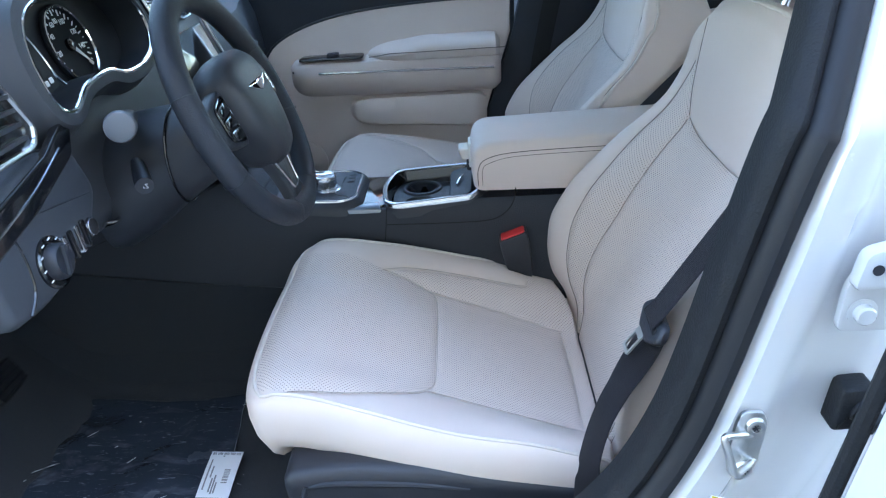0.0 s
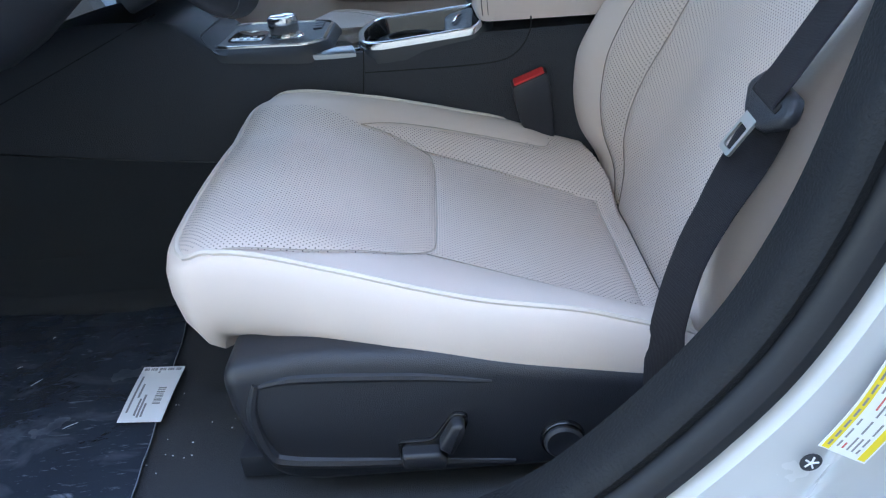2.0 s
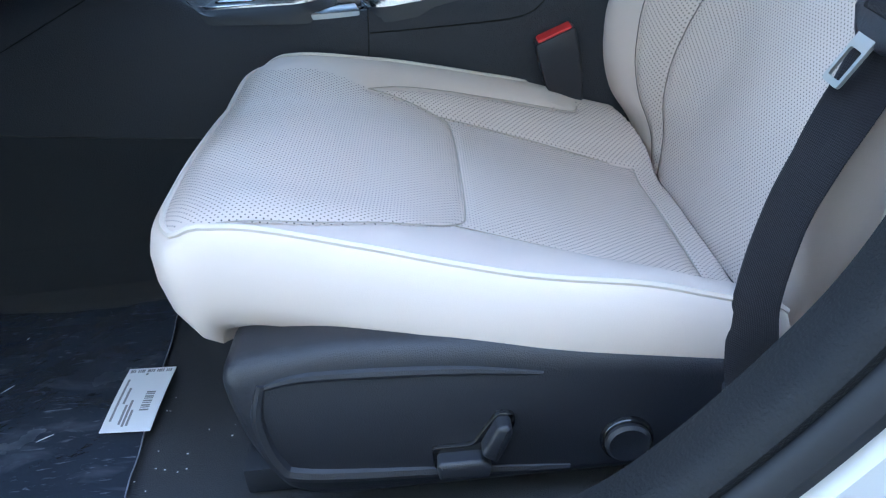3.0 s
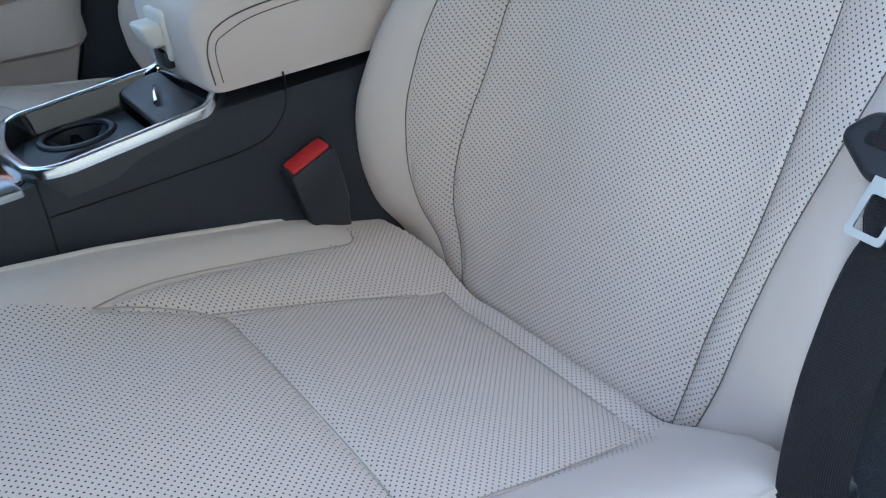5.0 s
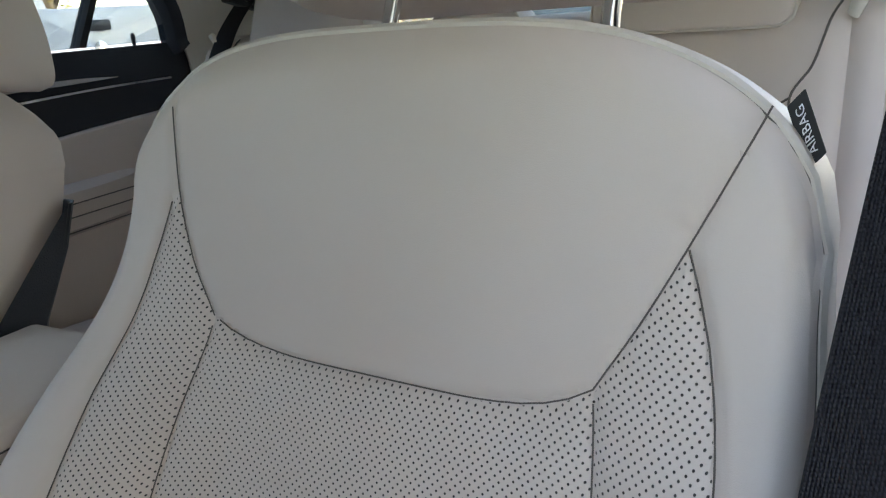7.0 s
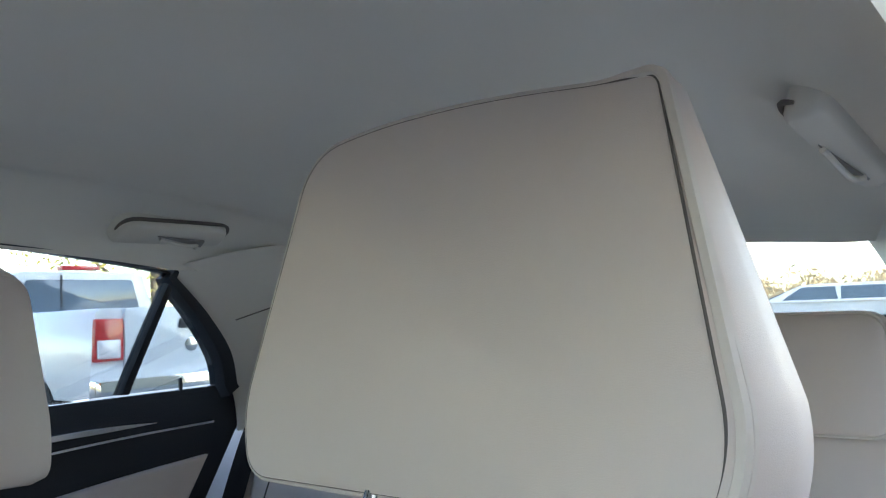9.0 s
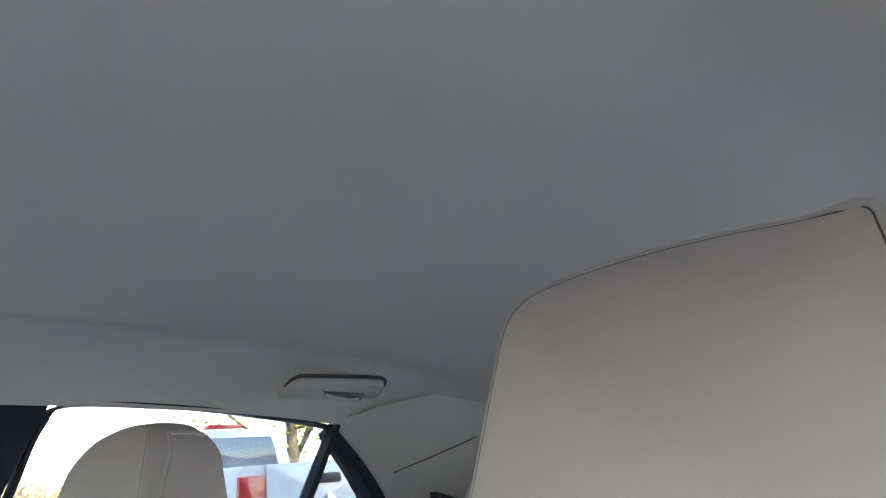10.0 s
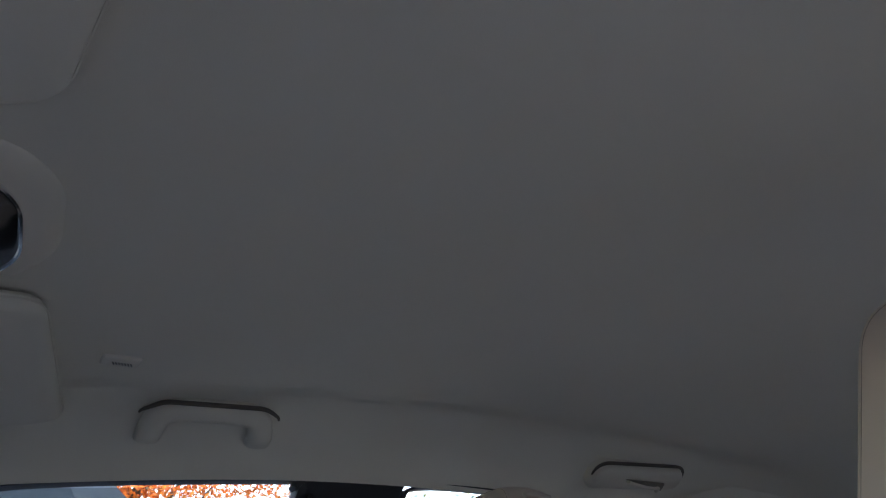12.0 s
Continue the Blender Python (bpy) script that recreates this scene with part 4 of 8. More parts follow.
# the well for the cup holder is left open
bm = bmesh.new()
vs = [[bm.verts.new(p) for p in r] for r in rows]
for i in range(len(vs) - 1):
    xm = (rows[i][0].x + rows[i + 1][0].x) / 2
    for j in range(10):
        if -0.065 < xm < 0.115 and j in (4, 5):
            continue
        bm.faces.new((vs[i][j], vs[i][j + 1], vs[i + 1][j + 1], vs[i + 1][j]))
body = part("console_body", bm, BLACK_SOFT, console)
for s in (-1, 1):
    bm = bmesh.new()
    cl = [[Vector((x, CY + s * (CY - (L0 - 0.010 * sstep(-0.1, -0.5, x)) + o), z)) for z, o in ((0.40, 0.040), (0.50, 0.034), (np.interp(x, (-1.0, -0.45, 0.1, 0.52), (0.69, 0.615, 0.55, 0.53)), 0.026))] for x in [-1.0 + 1.52 * i / 40 for i in range(41)]]
    solid(bm, cl, (0, -s * 0.012, 0))
    part("side_carpet", bm, CARPET, console, "black carpet on the console flank")
def console_side(x, z):
    zt = body_top(x)
    o = float(np.interp(z, (0.42, 0.60, zt - 0.045, zt - 0.012, zt), (-0.030, -0.022, -0.006, 0.001, 0.010)))
    return Vector((x, L0 - 0.010 * sstep(-0.1, -0.5, x) + o, z))


# joints in the side panel
for pts in ([(-0.074, 0.755), (-0.080, 0.70), (-0.092, 0.62)], [(-0.075, 0.722), (0.05, 0.720), (0.14, 0.722), (0.175, 0.737), (0.195, 0.765), (0.197, 0.785)], [(-0.39, 0.842), (-0.54, 0.780), (-0.70, 0.715)]):
    bm = bmesh.new()
    tube(bm, [console_side(p[0], p[1]) for p in flat2(pts, 6)], 0.0013, 5)
    part("panel_joint", bm, GAP, body)
# cup holder: chrome surround, well, ring, lid
ringo = round_poly([(-0.074, L0 + 0.004), (0.112, L0 + 0.010), (0.134, L0 + 0.040), (0.118, L1 - 0.012), (-0.066, L1 - 0.004), (-0.088, CY)], [0.035, 0.03, 0.03, 0.03, 0.035, 0.04], 6)
rz = lambda x: 0.764 + 0.075 * max(0.0, x + 0.02) + 0.02 * sstep(0.10, 0.14, x)
bm = bmesh.new()
rings = []
for d, h in ((-0.007, -0.030), (-0.005, -0.010), (-0.002, -0.002), (0.001, 0.001), (0.004, 0.001), (0.0065, -0.012)):
    rings.append([Vector((p[0], p[1], rz(p[0]) + h)) for p in inset2(ringo, d)])
loft(bm, rings, True, False)
part("collar", bm, BLACK, console)
bm = bmesh.new()
loft(bm, [[Vector((p[0], p[1], rz(p[0]) + h)) for p in inset2(ringo, d)] for d, h in ((-0.0045, -0.012), (-0.0045, 0.0005), (-0.003, 0.0026), (0.0, 0.0034), (0.004, 0.0030), (0.0062, 0.0012), (0.0066, -0.006))], True, False)
part("chrome_surround", bm, CHROME, console, "satin chrome cup holder surround")
bm = bmesh.new()
grid = {}
for i in range(32):
    for j in range(46):
        x, y = -0.066 + 0.004 * i, L0 + 0.020 + 0.004 * j
        if y > L1 - 0.020 or min(math.hypot(x + 0.003, y - 0.000), math.hypot(x + 0.003, y - 0.100)) < 0.0375:
            continue
        q = []
        for a, b in ((0, 0), (1, 0), (1, 1), (0, 1)):
            key = (i + a, j + b)
            if key not in grid:
                grid[key] = bm.verts.new((x - 0.002 + 0.004 * a, y - 0.002 + 0.004 * b, 0.7375))
            q.append(grid[key])
        bm.faces.new(q)
part("cup_insert", bm, GREY_PL, console)
bm = bmesh.new()
loft(bm, [[Vector((p[0], p[1], rz(p[0]) + 0.0)) for p in inset2(ringo, 0.0060)], [Vector((p[0], p[1], rz(p[0]) - 0.02)) for p in inset2(ringo, 0.014)], [Vector((p[0], p[1], 0.690)) for p in inset2(ringo, 0.020)], [Vector((CY * 0.2 + p[0] * 0.2, lerp(CY, p[1], 0.1), 0.688)) for p in ringo]], True, False)
bm.faces.new([v for v in bm.verts][-len(ringo):])
well = part("cup_well", bm, GLOSS, console, "gloss black cup holder well")
for c in (0.002, 0.098):
    bm = bmesh.new()
    ring = disc_pts((-0.005, c, 0.738), (1, 0, 0), (0, 1, 0), 0.040, 32)
    tube(bm, ring, 0.0042, 8, closed=True)
    part("cup_ring", bm, BLACK, well)
    bm = bmesh.new()
    lathe(bm, [(0.041, 0.0), (0.041, 0.042), (0.0385, 0.045), (0.0375, 0.042), (0.037, 0.003), (0.0, 0.002)], (-0.005, c, 0.690), (0, 0, 1), 30)
    part("cup_socket", bm, BLACK, well)
    for a in (0.4, 2.5, 4.6):
        bm = bmesh.new()
        tube(bm, [Vector((-0.005 + 0.040 * math.cos(a), c + 0.040 * math.sin(a), 0.732)), Vector((-0.005 + 0.028 * math.cos(a), c + 0.028 * math.sin(a), 0.726)), Vector((-0.005 + 0.030 * math.cos(a), c + 0.030 * math.sin(a), 0.705))], 0.004, 6)
        part("cup_finger", bm, BLACK, well)
bm = bmesh.new()
plate(bm, round_poly([(0.058, L0 + 0.022), (0.106, L0 + 0.026), (0.112, L1 - 0.026), (0.060, L1 - 0.022)], 0.02, 5), 0.008, lambda a, b, h: Vector((a, b, 0.752 + 0.25 * (a - 0.05) + h)), 0.003, 3)
lid = part("well_lid", bm, GREY_PL, well)
bm = bmesh.new()
tube(bm, spline([(0.074, CY - 0.022, 0.770), (0.080, CY, 0.774), (0.088, CY + 0.020, 0.774)], 6), 0.0035, 8, flat=0.6)
part("lid_tab", bm, CHROME, lid, "chrome pull tab")
# silver bridge and shifter plate
bm = bmesh.new()
plate(bm, round_poly([(-0.200, L0 + 0.004), (-0.086, L0 + 0.006), (-0.094, L0 + 0.040), (-0.120, L0 + 0.038), (-0.142, L0 + 0.012)], 0.003, 4), 0.0145, lambda a, b, h: Vector((a, b, body_top(a) - 0.008 - 0.006 * sstep(L0 + 0.016, L0 + 0.004, b) + h)), 0.002, 3)
part("silver_bridge", bm, material("dark_satin_metal", (0.30, 0.32, 0.34), 0.35, metal=1.0), console, "satin silver bridge piece")
sh = round_poly([(-0.322, L0 + 0.022), (-0.300, L0 + 0.012), (-0.165, L0 + 0.014), (-0.138, L0 + 0.035), (-0.138, L1 - 0.035), (-0.165, L1 - 0.014), (-0.300, L1 - 0.012), (-0.322, L1 - 0.022)], 0.016, 5)
szt = lambda x: 0.771 + 0.006 * sstep(-0.20, -0.32, x)
bm = bmesh.new()
loft(bm, [[Vector((p[0], p[1], z(p[0]))) for p in inset2(sh, d)] for d, z in ((-0.016, lambda x: body_top(x) - 0.01), (-0.014, lambda x: body_top(x) + 0.002), (-0.007, lambda x: szt(x) - 0.004), (-0.003, lambda x: szt(x)), (0.004, lambda x: szt(x)))], True, False)
part("shifter_plinth", bm, BLACK, console)
bm = bmesh.new()
plate(bm, round_poly([(-0.150, L0 + 0.020), (-0.080, L0 + 0.020), (-0.080, L1 - 0.020), (-0.150, L1 - 0.020)], 0.012, 4), 0.010, lambda a, b, h: Vector((a, b, body_top(a) - 0.006 + h)), 0.003, 3)
part("gloss_bridge", bm, GLOSS, console, "gloss black bridge piece")
bm = bmesh.new()
loft(bm, [[Vector((p[0], p[1], szt(p[0]) + h)) for p in inset2(sh, d)] for d, h in ((0, -0.003), (0.0, 0.002), (0.0015, 0.004), (0.004, 0.004), (0.0055, 0.001))], True, False)
part("chrome_surround", bm, CHROME, console, "satin chrome shifter surround")
bm = bmesh.new()
loft(bm, [[Vector((p[0], p[1], szt(p[0]) + h)) for p in inset2(sh, d)] for d, h in ((0.005, -0.002), (0.006, 0.001), (0.020, 0.000), (0.045, 0.000))])
plate_ob = part("shifter_plate", bm, GREY_PL, console)
bm = bmesh.new()
plate(bm, round_poly([(-0.305, 0.000), (-0.245, 0.000), (-0.245, 0.080), (-0.305, 0.080)], 0.012, 4), 0.003, lambda a, b, h: Vector((a, b, szt(a) - 0.0005 + h)), 0.0015, 2)
part("gear_display", bm, GLOSS, plate_ob)
for k in range(4):
    bm = bmesh.new()
    box(bm, (-0.298 + 0.012 * k, 0.012, szt(-0.3) + 0.0026), (-0.292 + 0.012 * k, 0.018, szt(-0.3) + 0.0032))
    part("gear_mark", bm, WHITE_PL, plate_ob)
KN = Vector((-0.214, 0.040, szt(-0.21) - 0.004))
bm = bmesh.new()
lathe(bm, [(0.034, 0), (0.034, 0.003), (0.029, 0.006), (0.0285, 0.008)], KN, (0, 0, 1), 36)
part("knob_base", bm, CHROME, plate_ob)
bm = bmesh.new()
prof = [(0.0225, 0.006), (0.0235, 0.010), (0.0250, 0.022), (0.0258, 0.024), (0.0258, 0.034), (0.0240, 0.0375), (0.0215, 0.0382), (0.020, 0.0370), (0.0, 0.0365)]
lathe(bm, prof, KN, (0, 0, 1), 40)
knob = part("shift_knob", bm, CHROME, plate_ob, "ribbed satin chrome shift knob")
for k in range(40):
    a = 2 * math.pi * k / 40
    bm = bmesh.new()
    tube(bm, [KN + Vector((0.0240 * math.cos(a), 0.0240 * math.sin(a), 0.011)), KN + Vector((0.0252 * math.cos(a), 0.0252 * math.sin(a), 0.022))], 0.0008, 4)
    part("knob_rib", bm, CHROME, knob)
for k in range(3):
    bm = bmesh.new()
    box(bm, (-0.170, 0.072 + 0.020 * k, szt(-0.15) - 0.001), (-0.155, 0.089 + 0.020 * k, szt(-0.15) + 0.003), 0.001)
    part("drive_switch", bm, BLACK, plate_ob)

# armrest lid
armrest = thing("console_armrest", "cream leather armrest lid with double stitching", "armrest")
def arm_ring(y, inset):
    o = round_poly([(0.112 + inset, 0.782), (0.108 + inset, 0.884 - inset), (0.54, 0.892 - inset), (0.54, 0.772)], [0.012, 0.060, 0.02, 0.01], 8)
    return [Vector((p[0], y, p[1])) for p in o]
y0, y1 = L0 + 0.012, L1 - 0.012
bm = bmesh.new()
loft(bm, [arm_ring(y0, 0.010), arm_ring(y0 + 0.003, 0.004), arm_ring(y0 + 0.012, 0.0), arm_ring(CY, -0.004), arm_ring(y1 - 0.012, 0.0), arm_ring(y1 - 0.003, 0.004), arm_ring(y1, 0.010)])
lid = part("lid", bm, LEATHER, armrest)
for d, r in ((0.0, 0.0009), (0.009, 0.0006)):
    bm = bmesh.new()
    path = flat2([(0.121 + d, 0.792), (0.122 + d, 0.828), (0.140 + d * 0.8, 0.850 - d), (0.20, 0.861 - d), (0.35, 0.864 - d), (0.53, 0.864 - d)], 8)
    tube(bm, [Vector((p[0], y0 - 0.0002, p[1])) for p in path], r, 5)
    part("seam", bm, THREAD, lid)
bm = bmesh.new()
plate(bm, round_poly([(-0.026, 0.806), (0.026, 0.806), (0.030, 0.862), (-0.030, 0.862)], 0.010, 4), 0.010, lambda a, b, h: Vector((0.113 - h, CY + a, b)), 0.004, 3)
la = part("latch_frame", bm, TRIM, armrest)
bm = bmesh.new()
plate(bm, round_poly([(-0.021, 0.824), (0.021, 0.824), (0.023, 0.850), (-0.023, 0.850)], 0.006, 4), 0.022, lambda a, b, h: Vector((0.106 - h - 0.3 * (b - 0.838), CY + a, b)), 0.006, 3)
part("latch", bm, TRIM, la, "pale latch of the armrest lid")
bm = bmesh.new()
box(bm, (0.098, CY - 0.018, 0.798), (0.110, CY + 0.018, 0.818), 0.004)
part("latch_recess", bm, BLACK, la)

# ---- buckle between seat and console ----
def buckle(name_label, yc, s):
    bk = thing("belt_buckle", name_label, "belt buckle", "belt buckles")
    ax = Vector((-0.17, 0.10 * s * -1, 0.95)).normalized()
    top = Vector((0.186, yc, 0.699))
    u = Vector((0, 1, 0)).cross(ax).normalized()
    w = ax.cross(u)
    ol = round_poly([(-0.030, -0.017), (0.030, -0.017), (0.030, 0.017), (-0.030, 0.017)], 0.005, 4)
    tilt = lambda a: 0.16 * a
    bm = bmesh.new()
    loft(bm, [[top + u * p[0] * sc + w * p[1] * sc - ax * d + ax * (tilt(p[0]) if d < 0.05 else 0) for p in ol] for sc, d in ((0.94, 0.001), (1.0, 0.004), (1.0, 0.030), (0.93, 0.072), (0.80, 0.085), (0.6, 0.13))])
    part("buckle_body", bm, BLACK, bk)
    bm = bmesh.new()
    plate(bm, [(p[0] * 0.84, p[1] * 0.72) for p in ol], 0.004, lambda a, b, h: top + u * a + w * b + ax * (h + tilt(a) - 0.0015), 0.0015, 2)
    part("release_button", bm, RED, bk, "red release button")


buckle("black belt buckle with red button beside console", -0.086, 1)

# ---- steering wheel and column ----
WC = Vector((-0.247, -0.352, 1.067))
WN = Vector((0.922, 0, 0.387))
WU, WV = Vector((0, 1, 0)), Vector((-0.387, 0, 0.922))
def on_wheel(a, b, h=0.0):
    return WC + WU * a + WV * b + WN * h
wheel = thing("steering_wheel", "black leather steering wheel with silver accents", "steering wheel")
bm = bmesh.new()
tube(bm, [on_wheel(0.182 * math.cos(2 * math.pi * i / 72), 0.182 * math.sin(2 * math.pi * i / 72)) for i in range(72)], 0.0212, 16, closed=True, flat=0.88, up=WN)
rim = part("rim", bm, BLACK_SOFT, wheel, "black leather rim")
for a0 in (200, 250, 290, 340, 20, 160):
    bm = bmesh.new()
    c = on_wheel(0.182 * math.cos(radians(a0)), 0.182 * math.sin(radians(a0)))
    e = WU * math.cos(radians(a0)) + WV * math.sin(radians(a0))
    tube(bm, disc_pts(c, e, WN, 0.0213, 20), 0.0007, 4, closed=True)
    part("seam", bm, BLACK, rim)
# stitching along the inside
for a0, a1 in ((300, 380), (160, 240)):
    bm = bmesh.new()
    tube(bm, [on_wheel(0.1645 * math.cos(radians(a)), 0.1645 * math.sin(radians(a)), 0.004 * math.sin(a * 2.2)) for a in range(a0, a1, 1)], 0.0013, 4)
    part("stitching", bm, BLACK, rim)
hubo = round_poly([(-0.085, 0.055), (-0.045, 0.084), (0.045, 0.084), (0.086, 0.055), (0.080, -0.035), (0.042, -0.102), (-0.042, -0.102), (-0.080, -0.035)], 0.04, 6)
bm = bmesh.new()
loft(bm, [[on_wheel(p[0] * s, p[1] * s, h) for p in hubo] for s, h in ((0.9, -0.03), (1.0, -0.01), (1.0, 0.012), (0.96, 0.026), (0.85, 0.036), (0.6, 0.041), (0.25, 0.043), (0.05, 0.043))])
hub = part("airbag_cover", bm, BLACK, wheel)
wing = round_poly([(-0.046, 0.008), (-0.012, 0.005), (0.0, 0.008), (0.012, 0.005), (0.046, 0.008), (0.016, -0.006), (0.0, -0.010), (-0.016, -0.006)], 0.002, 3)
bm = bmesh.new()
plate(bm, wing, 0.003, lambda a, b, h: on_wheel(a, b + 0.02, 0.0425 + h - 1.2 * a * a), 0.001, 2)
part("emblem", bm, MIRROR, hub, "plain chrome winged emblem")
for s in (1, -1):
    sp = round_poly([(0.070 * s, 0.050), (0.160 * s, 0.034), (0.165 * s, -0.022), (0.075 * s, -0.045)], 0.012, 4)
    bm = bmesh.new()
    plate(bm, sp, 0.022, lambda a, b, h: on_wheel(a, b, h - 0.010), 0.008, 3)
    spoke = part("spoke", bm, BLACK, wheel)
    bp = round_poly([(0.088 * s, 0.040), (0.138 * s, 0.030), (0.140 * s, -0.020), (0.090 * s, -0.034)], 0.012, 5)
    bm = bmesh.new()
    tube(bm, [on_wheel(p[0], p[1], 0.0135) for p in bp], 0.0020, 8, closed=True)
    part("silver_surround", bm, CHROME if s > 0 else GLOSS, spoke, "satin silver button surround" if s > 0 else "")
    for k in range(3):
        bm = bmesh.new()
        bo = round_poly([(0.092 * s, 0.034 - 0.022 * k), (0.134 * s, 0.027 - 0.018 * k), (0.134 * s, 0.012 - 0.018 * k), (0.092 * s, 0.014 - 0.022 * k)], 0.004, 3)
        plate(bm, bo, 0.005, lambda a, b, h: on_wheel(a, b, 0.012 + h), 0.002, 2)
        part("wheel_button", bm, GLOSS, spoke)
bm = bmesh.new()
lo = round_poly([(-0.050, -0.070), (0.050, -0.070), (0.030, -0.120), (0.034, -0.172), (-0.034, -0.172), (-0.030, -0.120)], [0.01, 0.01, 0.03, 0.004, 0.004, 0.03], 5)
plate(bm, lo, 0.018, lambda a, b, h: on_wheel(a, b, h - 0.010), 0.005, 3)
low = part("lower_spoke", bm, BLACK, wheel)
lo2 = round_poly([(-0.036, -0.088), (0.036, -0.088), (0.016, -0.150), (-0.016, -0.150)], 0.008, 5)
bm = bmesh.new()
tube(bm, [on_wheel(p[0], p[1], 0.0085) for p in lo2], 0.0030, 8, closed=True, flat=0.6)
part("silver_accent", bm, CHROME, low, "satin silver spoke accent")

column = thing("steering_column", "black steering column shroud with stalk", "steering column")
colax = Vector((-0.92, 0, -0.38))
rings = []
for d, ry, rz_ in ((0.02, 0.050, 0.050), (0.05, 0.070, 0.066), (0.12, 0.080, 0.080), (0.19, 0.086, 0.100), (0.24, 0.082, 0.105), (0.27, 0.07, 0.10)):
    c = WC + colax * d - Vector((0, 0, 0.012))
    rings.append([c + Vector((0, math.cos(a) * ry, math.sin(a) * rz_ * (1.15 if math.sin(a) < 0 else 0.85))) for a in [2 * math.pi * k / 36 for k in range(36)]])
bm = bmesh.new()
loft(bm, rings)
shroud = part("shroud", bm, BLACK, column)
bm = bmesh.new()
c = WC + colax * 0.115
tube(bm, [c + Vector((0, math.cos(a) * 0.0815, math.sin(a) * 0.0815 * (1.15 if math.sin(a) < 0 else 0.85) - 0.012)) for a in [2 * math.pi * k / 40 for k in range(40)]], 0.002, 6, closed=True)
part("shroud_joint", bm, GLOSS, shroud)
st0, st1 = Vector((-0.405, -0.405, 1.075)), Vector((-0.376, -0.505, 1.089))
bm = bmesh.new()
tube(bm, [st0, st0.lerp(st1, 0.5), st0.lerp(st1, 0.8), st1], [0.012, 0.015, 0.021, 0.022], 20)
stalk = part("signal_stalk", bm, BLACK, column)
bm = bmesh.new()
d = (st1 - st0).normalized()
lathe(bm, [(0.0225, 0), (0.0225, 0.004), (0.0205, 0.009), (0.014, 0.012), (0.0, 0.013)], st1 - d * 0.001, d, 26)
part("stalk_cap", bm, material("pale_stalk_cap", (0.12, 0.13, 0.15), 0.4), stalk, "pale grey stalk end cap")
t0, t1 = Vector((-0.40, -0.43, 1.01)), Vector((-0.365, -0.50, 0.998))
bm = bmesh.new()
tube(bm, [t0, t0.lerp(t1, 0.6), t1], [0.010, 0.013, 0.013], 16)
lever = part("tilt_lever", bm, BLACK, column)
for k in range(2):
    bm = bmesh.new()
    o = t1 + (t1 - t0).normalized() * 0.0005
    tube(bm, [o + Vector((0.005 - 0.006 * k, 0, 0.003)), o + Vector((0.001 - 0.006 * k, 0, 0.003)), o + Vector((0.005 - 0.006 * k, 0, -0.003)), o + Vector((0.001 - 0.006 * k, 0, -0.003))], 0.0006, 4)
    part("lever_mark", bm, WHITE_PL, lever)

# ---- dashboard ----
dash = thing("dashboard", "black soft-touch dashboard with chrome trim", "dashboard")
sec = [(-0.98, 1.19), (-0.75, 1.235), (-0.58, 1.225), (-0.545, 1.20), (-0.53, 1.14), (-0.50, 1.105), (-0.462, 1.095), (-0.445, 1.05), (-0.438, 1.00), (-0.432, 0.945), (-0.45, 0.905), (-0.52, 0.885), (-0.80, 0.88), (-0.98, 0.88)]
rows = []
for i in range(41):
    y = CY - 0.755 + 1.51 * i / 40
    rows.append([Vector((x - 0.06 * sstep(0.0, 0.35, abs(y - CY) - 0.35) * (x > -0.6), y, z + 0.015 * math.cos((y - CY) * 2.4))) for x, z in sec])
bm = bmesh.new()
loft(bm, rows)
base = part("dash_body", bm, DASH, dash)
# instrument binnacle
def on_cl(y, z, h=0.0):
    return Vector((-0.475 - 0.3 * (z - 1.165) + h * 0.958, y, z + h * 0.287))
clo = [(p[0], p[1]) for p in spline([(-0.535, 1.125, 0), (-0.532, 1.19, 0), (-0.49, 1.238, 0), (-0.40, 1.254, 0), (-0.29, 1.252, 0), (-0.19, 1.238, 0), (-0.150, 1.19, 0), (-0.165, 1.14, 0), (-0.22, 1.118, 0), (-0.30, 1.116, 0), (-0.36, 1.132, 0), (-0.44, 1.128, 0), (-0.50, 1.108, 0)], 6, True)]
bm = bmesh.new()
loft(bm, [[on_cl(*p, h) for p in inset2(clo, d)] for d, h in ((-0.030, -0.06), (-0.028, 0.0), (-0.018, 0.024), (-0.004, 0.028), (0.0, 0.024))], True, False)
part("binnacle_hood", bm, DASH, dash)
bm = bmesh.new()
tube(bm, [on_cl(*p, 0.024) for p in clo], 0.0036, 8, closed=True)
part("chrome_frame", bm, MIRROR, dash, "chrome frame round the instruments")
bm = bmesh.new()
loft(bm, [[on_cl(*p, h) for p in inset2(clo, d)] for d, h in ((0.0, 0.020), (0.004, -0.01), (0.006, -0.03), (0.03, -0.031))], True, False)
bm.faces.new([v for v in bm.verts][-len(clo):])
face = part("instrument_face", bm, material("instrument_black", (0.016, 0.018, 0.022), 0.6, spec=0.25), dash)
dial_c = (-0.330, 1.182)
bm = bmesh.new()
lathe(bm, [(0.062, 0.0), (0.064, 0.006), (0.060, 0.009), (0.057, 0.005), (0.056, 0.001), (0.0, 0.001)], on_cl(*dial_c, -0.029), (0.958, 0, 0.287), 40)
dial = part("speedometer", bm, material("dial_face", (0.008, 0.009, 0.011), 0.75, spec=0.15), face, "round dial with chrome rim")
bm = bmesh.new()
